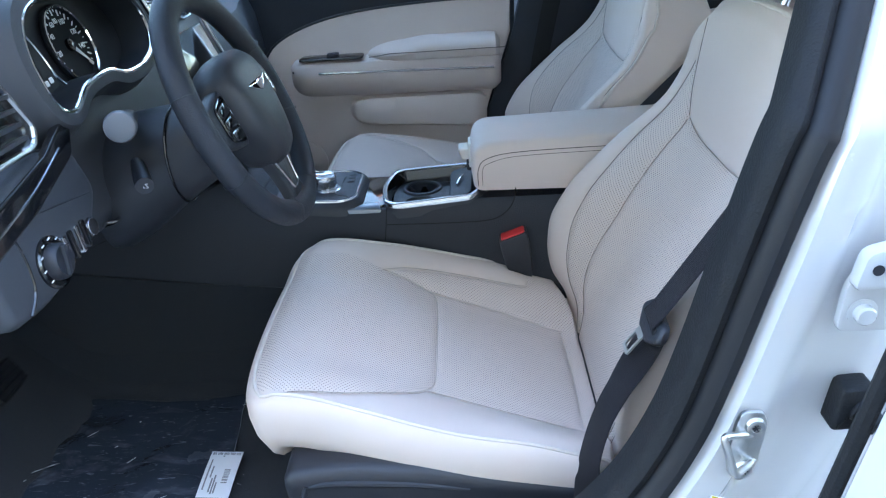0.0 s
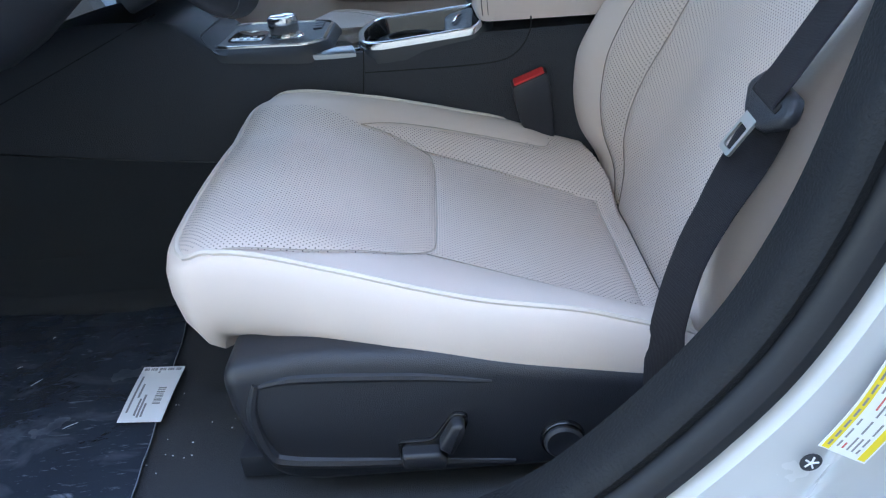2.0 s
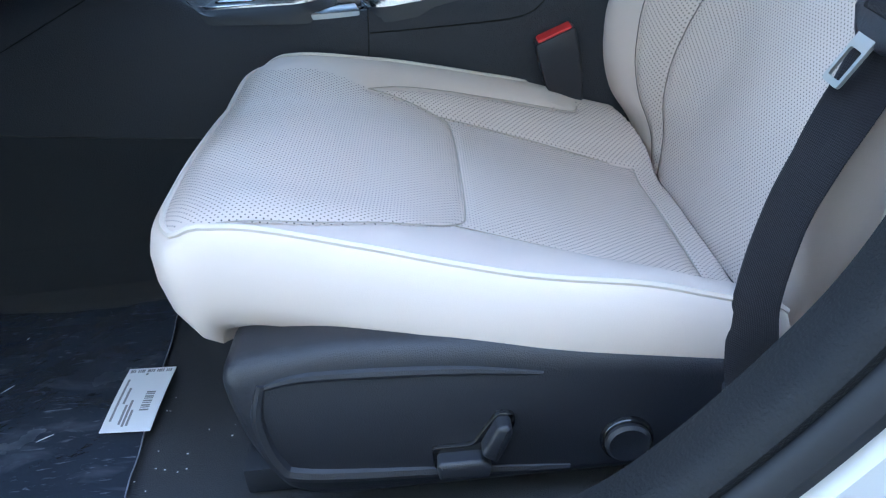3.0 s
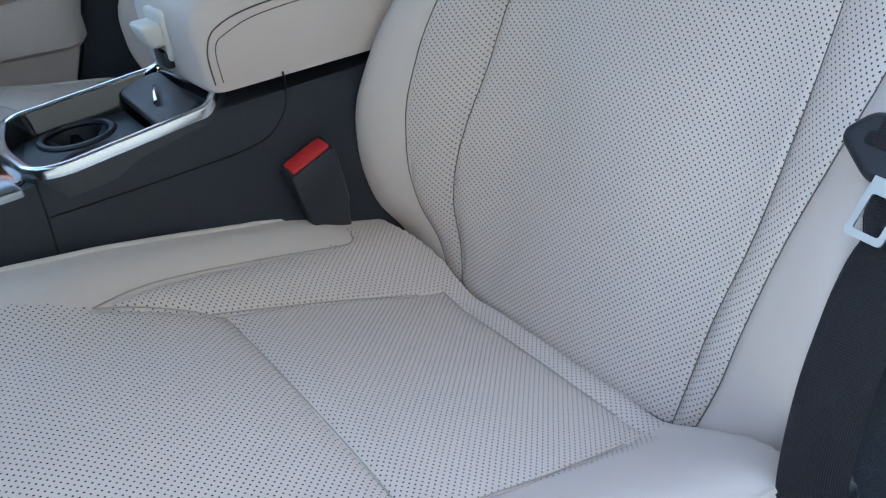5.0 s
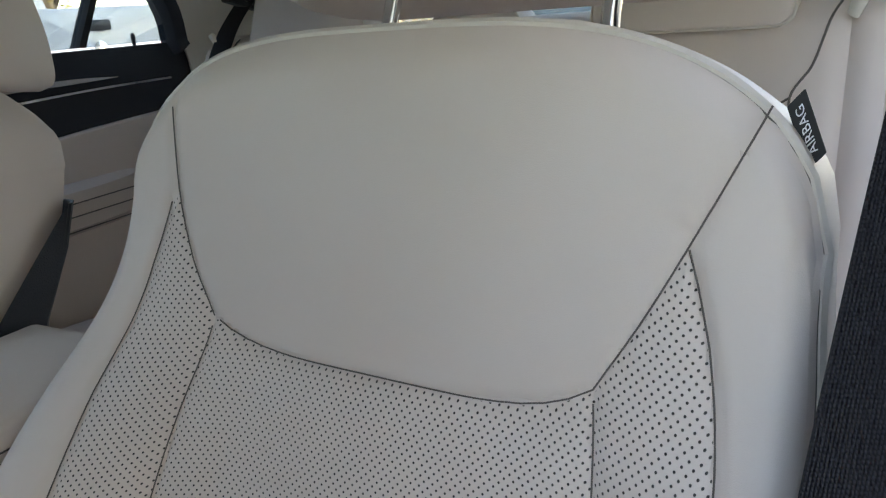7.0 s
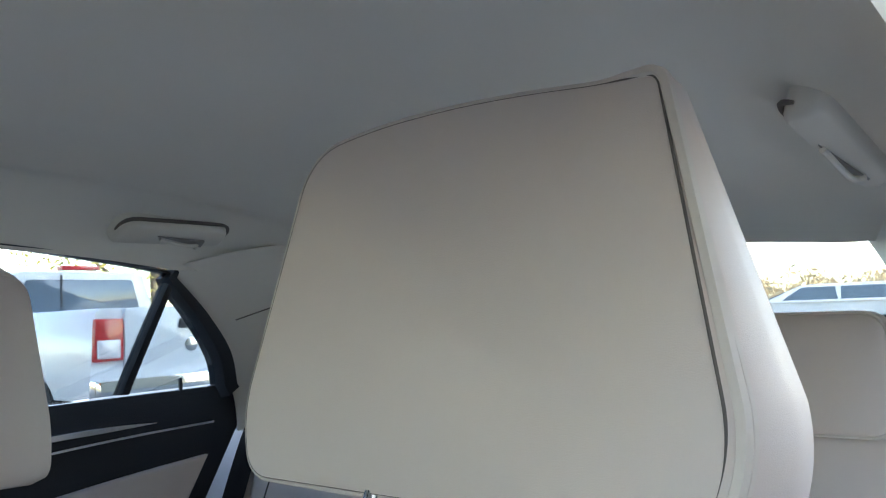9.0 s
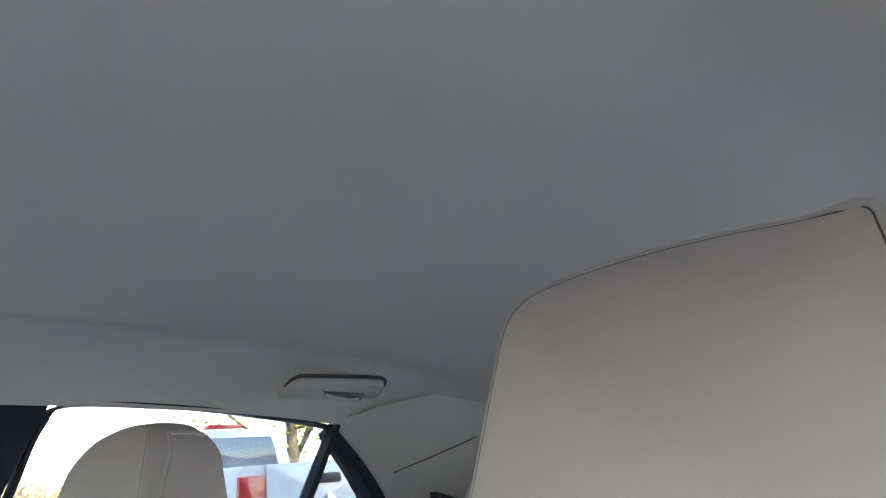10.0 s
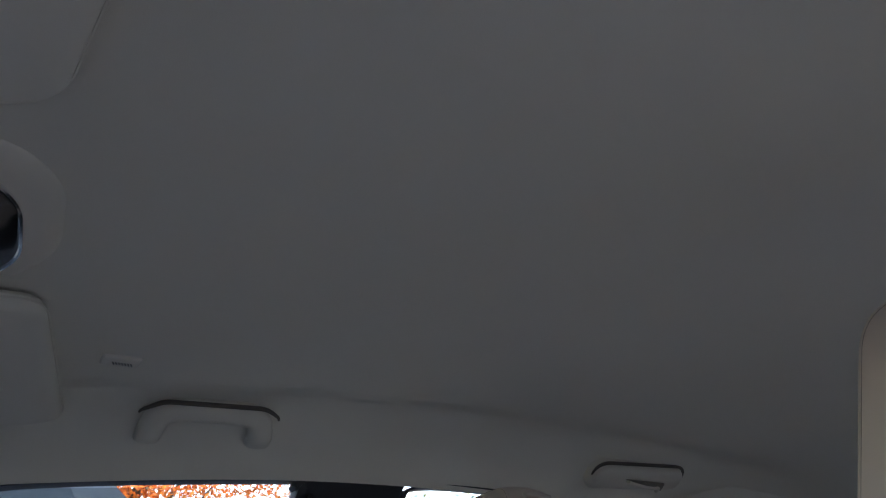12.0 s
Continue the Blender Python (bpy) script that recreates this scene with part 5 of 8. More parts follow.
tube(bm, [on_cl(dial_c[0] + 0.060 * math.cos(a), dial_c[1] + 0.060 * math.sin(a) * 0.96, -0.021) for a in [2 * math.pi * k / 48 for k in range(48)]], 0.0025, 6, closed=True)
part("dial_rim", bm, MIRROR, dial)
for k in range(29):
    a = radians(225 - 270 * k / 28)
    r0, r1 = (0.045, 0.054) if k % 2 == 0 else (0.050, 0.054)
    bm = bmesh.new()
    tube(bm, [on_cl(dial_c[0] + r * math.cos(a), dial_c[1] + r * math.sin(a), -0.0265) for r in (r0, r1)], 0.0008 if k % 2 else 0.0012, 4)
    part("dial_mark", bm, WHITE_PL, dial)
def lettering(text, size, m, material_, parent, name="lettering", depth=0.0004):
    cu = bpy.data.curves.new(name, "FONT")
    cu.body, cu.size, cu.extrude, cu.align_x, cu.align_y = text, size, depth, "CENTER", "CENTER"
    ob = new(name, cu)
    dg = bpy.context.evaluated_depsgraph_get()
    me = bpy.data.meshes.new_from_object(ob.evaluated_get(dg))
    bpy.data.objects.remove(ob)
    bpy.data.curves.remove(cu)
    me.materials.clear()
    me.materials.append(material_)
    me.transform(m)
    o = new(name, me)
    o.parent = parent
    return o
face_m = Matrix(((0, -0.287, 0.958), (1, 0, 0), (0, 0.958, 0.287))).to_4x4()
for txt, a in (("60", 115), ("80", 92), ("100", 64), ("120", 24), ("140", -12), ("40", 150), ("20", 190)):
    p = on_cl(dial_c[0] + 0.037 * math.cos(radians(a)), dial_c[1] + 0.037 * math.sin(radians(a)), -0.0272)
    lettering(txt, 0.012, Matrix.Translation(p) @ face_m, WHITE_PL, dial)
bm = bmesh.new()
tube(bm, [on_cl(dial_c[0], dial_c[1], -0.024), on_cl(dial_c[0] + 0.036, dial_c[1] - 0.036, -0.024)], [0.003, 0.0012], 6)
part("needle", bm, WHITE_PL, dial)
bm = bmesh.new()
lathe(bm, [(0.010, 0), (0.010, 0.005), (0.007, 0.007), (0, 0.007)], on_cl(*dial_c, -0.027), (0.958, 0, 0.287), 20)
part("needle_hub", bm, GLOSS, dial)
AMBER = material("amber_lens", (0.55, 0.30, 0.05), 0.4)
for k, (y, z) in enumerate(((-0.47, 1.15), (-0.455, 1.17), (-0.44, 1.148), (-0.425, 1.15))):
    bm = bmesh.new()
    plate(bm, round_poly([(-0.005, -0.004), (0.005, -0.004), (0.005, 0.004), (-0.005, 0.004)], 0.002, 3), 0.001, lambda a, b, h: on_cl(y + a, z + b, -0.0285 + h))
    part("warning_light", bm, AMBER if k < 2 else WHITE_PL, face)
bm = bmesh.new()
tube(bm, [on_cl(*p, -0.020) for p in flat2([(-0.45, 1.235), (-0.43, 1.19), (-0.42, 1.15), (-0.395, 1.13), (-0.36, 1.135)], 6)], 0.002, 6)
part("inner_bezel", bm, CHROME, face)
# left end: vent, gloss trim, lower panel
def on_low(y, z, h=0.0):
    return Vector((-0.440 - 0.15 * (z - 1.0) + h, y, z + 0.15 * h))
bm = bmesh.new()
lo = round_poly([(-0.80, 0.935), (-0.70, 0.925), (-0.56, 0.962), (-0.515, 1.005), (-0.535, 1.075), (-0.62, 1.088), (-0.72, 1.075), (-0.80, 1.06)], [0.02, 0.04, 0.04, 0.02, 0.02, 0.01, 0.01, 0.01], 5)
plate(bm, lo, 0.045, lambda a, b, h: on_low(a, b, h - 0.03), 0.014, 4)
lower = part("lower_panel", bm, DASH, dash)
bm = bmesh.new()
tube(bm, [on_low(p[0], p[1], 0.0145) for p in flat2([(-0.745, 1.06), (-0.728, 1.01), (-0.735, 0.96), (-0.762, 0.937)], 8)], 0.0022, 6)
part("panel_joint", bm, GLOSS, lower)
bm = bmesh.new()
lathe(bm, [(0.034, 0), (0.034, 0.004), (0.031, 0.006), (0.030, 0.004)], on_low(-0.682, 0.968, 0.014), (1, 0, 0.15), 36)
hs = part("light_switch", bm, GLOSS, lower, "round headlight switch with knob")
bm = bmesh.new()
lathe(bm, [(0.024, 0.003), (0.023, 0.014), (0.019, 0.018), (0.0, 0.0185)], on_low(-0.682, 0.968, 0.014), (1, 0, 0.15), 30)
part("switch_knob", bm, GREY_PL, hs)
bm = bmesh.new()
box(bm, (-0.003, -0.004, -0.018), (0.006, 0.004, 0.018), 0.003)
for q in bm.verts:
    q.co = on_low(-0.682 + q.co.y + 0.3 * q.co.z, 0.968 + q.co.z, 0.030 + q.co.x)
part("knob_grip", bm, BLACK, hs)
for k in range(7):
    a = radians(20 + 32 * k)
    bm = bmesh.new()
    c = on_low(-0.682 + 0.0295 * math.cos(a), 0.968 + 0.0295 * math.sin(a), 0.0205)
    tube(bm, [c + Vector((0, -0.0028, 0)), c + Vector((0, 0.0028, 0.001))], 0.0009, 4)
    part("switch_mark", bm, WHITE_PL, hs)
for k in range(4):
    bm = bmesh.new()
    plate(bm, round_poly([(-0.006, -0.019), (0.004, -0.019), (0.006, 0.019), (-0.004, 0.019)], 0.003, 3), 0.006, lambda a, b, h: on_low(-0.646 + 0.0175 * k + a, 0.967 + b, 0.013 + h), 0.002, 2)
    w = part("dimmer_wheel", bm, GLOSS if k % 2 else CHROME, lower)
bm = bmesh.new()
lathe(bm, [(0.014, 0), (0.014, 0.003), (0.011, 0.006), (0, 0.006)], on_low(-0.572, 0.967, 0.013), (1, 0, 0.15), 24)
kb = part("boot_button", bm, GLOSS, lower)
bm = bmesh.new()
tube(bm, disc_pts(on_low(-0.572, 0.967, 0.018), (0, 1, 0), (-0.15, 0, 1), 0.0115, 24), 0.001, 5, closed=True)
part("button_ring", bm, CHROME, kb)
# end vent with chrome frame and gloss strip
ev = round_poly([(-0.76, 1.100), (-0.615, 1.098), (-0.600, 1.120), (-0.635, 1.185), (-0.76, 1.200)], 0.012, 4)
bm = bmesh.new()
plate(bm, ev, 0.02, lambda a, b, h: on_low(a, b, h - 0.005), 0.003, 2)
vent = part("air_vent", bm, GLOSS, dash)
bm = bmesh.new()
tube(bm, [on_low(*p, 0.016) for p in ev], 0.0048, 8, closed=True)
part("chrome_frame", bm, CHROME, vent, "chrome vent frame")
for k in range(4):
    bm = bmesh.new()
    plate(bm, [(-0.755, 1.112 + 0.020 * k), (-0.632, 1.112 + 0.017 * k), (-0.632, 1.117 + 0.017 * k), (-0.755, 1.117 + 0.020 * k)], 0.012, lambda a, b, h: on_low(a, b, 0.012 + h))
    part("vent_slat", bm, BLACK, vent)
bm = bmesh.new()
plate(bm, round_poly([(-0.78, 1.055), (-0.60, 1.083), (-0.538, 1.110), (-0.520, 1.098), (-0.545, 1.062), (-0.66, 1.030), (-0.78, 1.010)], 0.008, 4), 0.012, lambda a, b, h: on_low(a, b, 0.006 + h), 0.004, 3)
gt = part("gloss_trim", bm, GLOSS, dash, "gloss black trim with orange reflector")
bm = bmesh.new()
tube(bm, [on_low(*p, 0.0185) for p in flat2([(-0.78, 1.030), (-0.66, 1.053), (-0.57, 1.080)], 6)], 0.0016, 5)
part("trim_line", bm, CHROME, gt)
# hood release
bm = bmesh.new()
tube(bm, spline([(-0.46, -0.46, 0.925), (-0.455, -0.435, 0.918), (-0.455, -0.40, 0.925), (-0.47, -0.385, 0.94)], 5), 0.007, 8, flat=0.5)
part("hood_release", bm, CHROME, dash, "silver hood release handle")
# centre stack: screen, vents, silver edge
def on_st(y, z, h=0.0):
    return Vector((-0.452 - 0.4 * (z - 1.1) + h, y, z + 0.4 * h))
bm = bmesh.new()
plate(bm, round_poly([(-0.090, 0.87), (0.190, 0.87), (0.200, 1.24), (-0.100, 1.24)], 0.02, 4), 0.05, lambda a, b, h: on_st(a, b, h - 0.055), 0.012, 3)
stack = part("centre_stack", bm, BLACK, dash)
for y in (-0.088, 0.188):
    bm = bmesh.new()
    tube(bm, [on_st(y + 0.003 * (z - 1), z, 0.001) for z in (0.875, 0.95, 1.05, 1.15, 1.235)], 0.0045, 8)
    part("silver_edge", bm, CHROME, stack, "satin silver edge strip")
bm = bmesh.new()
plate(bm, round_poly([(-0.055, 1.0), (0.155, 1.0), (0.155, 1.125), (-0.055, 1.125)], 0.008, 4), 0.006, lambda a, b, h: on_st(a, b, h - 0.004), 0.002, 2)
part("touch_screen", bm, GLOSS, stack, "dark glossy touch screen")
for sy in (-0.03, 0.085):
    bm = bmesh.new()
    vo = round_poly([(sy - 0.012, 1.145), (sy + 0.055, 1.145), (sy + 0.058, 1.215), (sy - 0.015, 1.215)], 0.010, 4)
    plate(bm, vo, 0.005, lambda a, b, h: on_st(a, b, h - 0.005), 0.001, 2)
    vent = part("air_vent", bm, GLOSS, stack)
    bm = bmesh.new()
    tube(bm, [on_st(*p, 0.001) for p in vo], 0.003, 6, closed=True)
    part("chrome_frame", bm, CHROME, vent)
    for k in range(5):
        bm = bmesh.new()
        plate(bm, [(sy - 0.008, 1.154 + 0.012 * k), (sy + 0.050, 1.154 + 0.012 * k), (sy + 0.050, 1.157 + 0.012 * k), (sy - 0.008, 1.157 + 0.012 * k)], 0.008, lambda a, b, h: on_st(a, b, h - 0.002))
        part("vent_slat", bm, BLACK, vent)
for k in range(6):
    bm = bmesh.new()
    plate(bm, round_poly([(-0.05 + 0.035 * k, 0.935), (-0.022 + 0.035 * k, 0.935), (-0.022 + 0.035 * k, 0.955), (-0.05 + 0.035 * k, 0.955)], 0.003, 3), 0.005, lambda a, b, h: on_st(a, b, h - 0.004), 0.0015, 2)
    part("stack_button", bm, GREY_PL, stack)
# bulkhead behind the footwells
bm = bmesh.new()
box(bm, (-1.18, CY - 0.80, 0.35), (-0.97, CY + 0.80, 1.21), 0.02)
setting("bulkhead", bm, CARPET, "black carpeted bulkhead of the footwell", "bulkhead")
# brake pedal
pedal = thing("brake_pedal", "black ribbed rubber brake pedal", "pedal")
bm = bmesh.new()
plate(bm, round_poly([(-0.045, -0.03), (0.045, -0.03), (0.045, 0.03), (-0.045, 0.03)], 0.01, 4), 0.012, lambda a, b, h: Vector((-0.80 + h * 0.8 - 0.5 * b, -0.35 + a, 0.565 + b * 0.85 + h * 0.5)), 0.004, 3)
pp = part("pedal_pad", bm, RUBBER, pedal)
for k in range(5):
    bm = bmesh.new()
    tube(bm, [Vector((-0.79 - 0.5 * (-0.024 + 0.012 * k), -0.392 + 0.084 * f, 0.572 + 0.85 * (-0.024 + 0.012 * k))) for f in (0, 1)], 0.0025, 5)
    part("pedal_rib", bm, RUBBER, pp)
bm = bmesh.new()
tube(bm, [Vector((-0.805, -0.35, 0.57)), Vector((-0.86, -0.35, 0.70)), Vector((-0.90, -0.35, 0.92))], 0.010, 8)
part("pedal_arm", bm, BLACK, pedal)


# ---- driver's belt ----
def ribbon(bm, pts, dirs, half, thick=0.0014):
    """A flat band: dirs give the way across it at each point; its map runs in metres."""
    rows = []
    k = len(pts)
    for i in range(k):
        p, d = Vector(pts[i]), Vector(dirs[i]).normalized()
        t = (Vector(pts[min(i + 1, k - 1)]) - Vector(pts[max(i - 1, 0)])).normalized()
        n = t.cross(d).normalized() * thick
        h = half
        rows.append([p - d * h + n * 0.3, p - d * h * 0.92 + n, p + n * 0.8, p + d * h * 0.92 + n, p + d * h + n * 0.3, p + d * h - n * 0.3, p + d * h * 0.92 - n, p - n * 0.8, p - d * h * 0.92 - n, p - d * h - n * 0.3])
    vs = loft(bm, rows)
    across = [-half, -half * 0.92, 0, half * 0.92, half, half, half * 0.92, 0, -half * 0.92, -half]
    place, along = {}, 0.0
    for i, r in enumerate(vs):
        along += (Vector(pts[i]) - Vector(pts[i - 1])).length if i else 0.0
        for v, a in zip(r, across):
            place[v] = (a, along)
    lay = bm.loops.layers.uv.new("metres")
    for f in bm.faces:
        for lp in f.loops:
            lp[lay].uv = place[lp.vert]


def weave(m):
    """Ribs along the band, each a chain of small stitches set off from the next."""
    n, l = m.node_tree.nodes, m.node_tree.links
    b = n["Principled BSDF"]
    uv = n.new("ShaderNodeUVMap")
    uv.uv_map = "metres"
    sp = n.new("ShaderNodeSeparateXYZ")
    l.new(uv.outputs["UV"], sp.inputs[0])

    def op(kind, a, c=None):
        q = n.new("ShaderNodeMath")
        q.operation = kind
        for k, v in enumerate((a, c)):
            if v is None:
                continue
            if isinstance(v, (int, float)):
                q.inputs[k].default_value = v
            else:
                l.new(v, q.inputs[k])
        return q.outputs[0]

    rib = op("MULTIPLY", sp.outputs["X"], 1 / 0.0016)
    ridge = op("ABSOLUTE", op("SINE", op("MULTIPLY", rib, math.pi)))
    odd = op("MODULO", op("FLOOR", op("ADD", rib, 40.0)), 2.0)
    link = op("ADD", op("MULTIPLY", sp.outputs["Y"], 1 / 0.0021), op("MULTIPLY", odd, 0.5))
    slant = op("ADD", link, op("MULTIPLY", rib, 0.35))
    stitch = op("ABSOLUTE", op("SINE", op("MULTIPLY", slant, math.pi)))
    height = op("MULTIPLY", op("POWER", ridge, 0.7), op("ADD", op("MULTIPLY", stitch, 0.65), 0.35))
    bp = n.new("ShaderNodeBump")
    bp.inputs["Strength"].default_value = 0.8
    bp.inputs["Distance"].default_value = 0.0010
    l.new(height, bp.inputs["Height"])
    l.new(bp.outputs["Normal"], b.inputs["Normal"])
    # sheen on the ridges and shade in the grooves, put into the base colour
    mx = n.new("ShaderNodeMix")
    mx.data_type = "RGBA"
    mx.inputs["A"].default_value = (0.004, 0.004, 0.005, 1)
    mx.inputs["B"].default_value = (0.019, 0.0175, 0.024, 1)
    l.new(height, mx.inputs["Factor"])
    l.new(mx.outputs["Result"], b.inputs["Base Color"])


weave(WEBBING)
belt = thing("driver_seat_belt", "black woven seat belt with metal tongue, unfastened", "seat belt", "seat belts")
lap = [((0.350, -0.642, 0.822), 0.023), ((0.328, -0.643, 0.770), 0.0225), ((0.299, -0.647, 0.717), 0.011), ((0.276, -0.650, 0.666), 0.009), ((0.259, -0.656, 0.600), 0.011), ((0.256, -0.664, 0.550), 0.020), ((0.258, -0.668, 0.512), 0.024)]
pts = spline([p for p, w in lap], 6)
ws = [w for w in np.interp(np.linspace(0, 6, len(pts)), range(7), [w for p, w in lap])]
bm = bmesh.new()
ribbon(bm, pts, [Vector((w, -math.sqrt(max(0.0245 ** 2 - w * w, 0)), 0)) if i > 5 else Vector((w * i / 5, -0.02, 0)) for i, w in enumerate(ws)], 0.0225)
part("lap_webbing", bm, WEBBING, belt)
# tongue: moulded head and metal blade
tax = (Vector((0.316, -0.640, 0.761)) - Vector((0.350, -0.639, 0.812))).normalized()
tac = Vector((-0.03, 1, 0.0)).normalized()
tac = (tac - tax * tac.dot(tax)).normalized()
tno = tax.cross(tac)
if tno.x > 0:
    tno = -tno
tac, tax = (tac - tax * 0.11).normalized(), (tax + tac * 0.11).normalized()
hc = Vector((0.350, -0.639, 0.812)) + tno * 0.006 + tax * 0.003
to_t = lambda a, b, h: hc + tac * a + tax * b + tno * h
head = round_poly([(-0.046, -0.004), (-0.036, -0.019), (0.034, -0.019), (0.046, -0.002), (0.044, 0.006), (0.018, 0.024), (-0.018, 0.024), (-0.044, 0.006)], 0.008, 5)
bm = bmesh.new()
loft(bm, [[to_t(p[0], p[1], h) for p in inset2(head, d)] for d, h in ((0.004, -0.007), (0.0, -0.003), (0.0, 0.003), (0.002, 0.006), (0.006, 0.0075))])
hd = part("tongue_head", bm, GREY_PL, belt, "black moulded tongue head")
bm = bmesh.new()
plate(bm, round_poly([(-0.030, -0.006), (0.030, -0.006), (0.030, 0.0035), (-0.030, 0.0035)], 0.0035, 4), 0.0008, lambda a, b, k: to_t(a, b, 0.0074 + k), 0.0003, 2)
part("belt_slot", bm, GAP, hd)
sh0, sh1 = to_t(0, -0.024, 0.0095), Vector((0.655, -0.700, 1.375))
run = [to_t(0, 0.0022, 0.0068), to_t(0, -0.0015, 0.0093), to_t(0, -0.008, 0.0100), to_t(0, -0.016, 0.0099)]
run += [sh0.lerp(sh1, i / 24) + Vector((0, 0.006, -0.008)) * math.sin(math.pi * i / 24) for i in range(25)]
bm = bmesh.new()
ribbon(bm, run, [(-tac).lerp(Vector((0.10, -1, 0.05)), i / 28) for i in range(29)], 0.0245)
part("shoulder_webbing", bm, WEBBING, belt)
bo = round_poly([(-0.0125, 0.012), (0.0125, 0.012), (0.0125, 0.058), (-0.0125, 0.058)], 0.004, 4)
bi = round_poly([(-0.0085, 0.029), (0.0085, 0.029), (0.0085, 0.053), (-0.0085, 0.053)], 0.002, 4)
bm = bmesh.new()
loft(bm, [[to_t(*p, h) for p in o] for o, h in ((bi, 0.0045), (bo, 0.0045), (bo, 0.0073), (bi, 0.0073), (bi, 0.0045))], True, False)
part("metal_blade", bm, material("tongue_steel", (0.52, 0.51, 0.48), 0.55, metal=1.0, vary=0.1), hd, "zinc metal tongue blade with slot")
bm = bmesh.new()
box(bm, (0.63, -0.725, 1.355), (0.69, -0.672, 1.405), 0.012)
part("belt_guide", bm, BLACK, belt)
bm = bmesh.new()
box(bm, (0.236, -0.674, 0.496), (0.282, -0.650, 0.516), 0.004)
part("anchor", bm, BLACK, belt)

# airbag tag on the driver's backrest
T0 = Vector((0.563, -0.598, 1.120))
tu, tv = Vector((-0.004, -0.012, -0.031)).normalized(), Vector((0.08, -0.65, 0.76)).normalized()
bm = bmesh.new()
tn = tu.cross(tv).normalized()
plate(bm, round_poly([(0, -0.003), (0.035, -0.003), (0.035, 0.0095), (0, 0.0095)], 0.001, 2), 0.0016, lambda a, b, h: T0 + tu * a + tv * b + tn * h)
tg = part("airbag_tag", bm, material("black_woven_tag", (0.012, 0.012, 0.013), 0.7), driver_seat, "black woven tag with white lettering")
mtx = Matrix((-tu, -tv, tn)).transposed().to_4x4()
if tn.x < 0:
    lettering("AIRBAG", 0.0075, Matrix.Translation(T0 + tu * 0.0175 + tv * 0.0035 + tn * 0.0018) @ mtx, WHITE_PL, tg)
else:
    m2 = Matrix((tu, -tv, -tn)).transposed().to_4x4()
    lettering("AIRBAG", 0.0075, Matrix.Translation(T0 + tu * 0.0175 + tv * 0.0035 - tn * 0.0004) @ m2, WHITE_PL, tg)

# ---- driver's door opening: seal, pillar, sill ----
SEAL = [(-0.75, 0.440), (-0.35, 0.430), (-0.10, 0.435), (0.03, 0.452), (0.11, 0.487), (0.17, 0.533), (0.235, 0.600), (0.290, 0.672), (0.332, 0.760), (0.360, 0.852), (0.390, 0.975), (0.422, 1.10), (0.440, 1.15), (0.474, 1.25), (0.500, 1.33), (0.495, 1.385), (0.43, 1.425), (0.30, 1.440), (0.0, 1.428), (-0.25, 1.375), (-0.5, 1.26)]
path = flat2(SEAL, 8)
def seal_y(z):
    return -0.795 if z < 1.13 else lerp(-0.795, -0.640, min((z - 1.13) / 0.30, 1))
def sweep(prof, dy=0.0, grow=0.0):
    rows = []
    k = len(path)
    for i, p in enumerate(path):
        a, b = Vector(path[max(i - 2, 0)]), Vector(path[min(i + 2, k - 1)])
        t = (b - a).normalized()
        nx, nz = t[1], -t[0]
        rows.append([Vector((p[0] + nx * u, seal_y(p[1]) + v + dy, p[1] + nz * u)) for u, v in prof])
    return rows
bm = bmesh.new()
loft(bm, sweep([(-0.018, 0.045), (-0.019, 0.020), (-0.018, 0.004), (-0.012, -0.008), (-0.006, -0.012), (0.002, -0.010), (0.003, 0.0), (0.003, 0.045)]))
seal = setting("trim_seal", bm, RUBBER, "black grained edge trim of the door opening", "door seal")
bm = bmesh.new()
loft(bm, sweep([(0.002, 0.02), (0.003, -0.010), (0.008, -0.021), (0.017, -0.028), (0.027, -0.027), (0.033, -0.018), (0.034, 0.02)]))
setting("rubber_seal", bm, material("black_rubber_bulb", (0.010, 0.011, 0.014), 0.5, vary=0.2, grain=0.08, grain_size=300, spec=0.28), "black rubber door seal round the opening", "door seal")

crease = curve((0.30, 0.60, 0.71, 0.906, 1.066, 1.25, 1.45), (0.26, 0.36, 0.40, 0.455, 0.495, 0.53, 0.56))
rows = []
k = len(path)
for i in range(18, 106):
    p = path[i]
    a, b = Vector(path[max(i - 2, 0)]), Vector(path[min(i + 2, k - 1)])
    t = (b - a).normalized()
    nx, nz = t[1], -t[0]
    row = []
    z0 = p[1]
    for j in range(28):
        f = j / 27
        reach = lerp(0.50, 0.16, sstep(1.0, 1.30, z0))
        x = p[0] + nx * (0.026 + f * reach)
        z = z0 + nz * (0.026 + f * reach) * lerp(1, 0.35, f)
        c = crease(z)
        y = seal_y(z) - 0.030
        y += 0.030 * sstep(c - 0.006, c + 0.030, x) + 0.004 * sstep(0.0, 0.06, f)
        y += 0.02 * sstep(c + 0.10, c + 0.16, x)
        row.append(Vector((x, y - 0.002 if j else y + 0.02, z)))
    rows.append(row)
bm = bmesh.new()
solid(bm, rows, (0, 0.012, 0))
setting("pillar_panel", bm, PAINT, "white painted body pillar behind the front door", "car body")
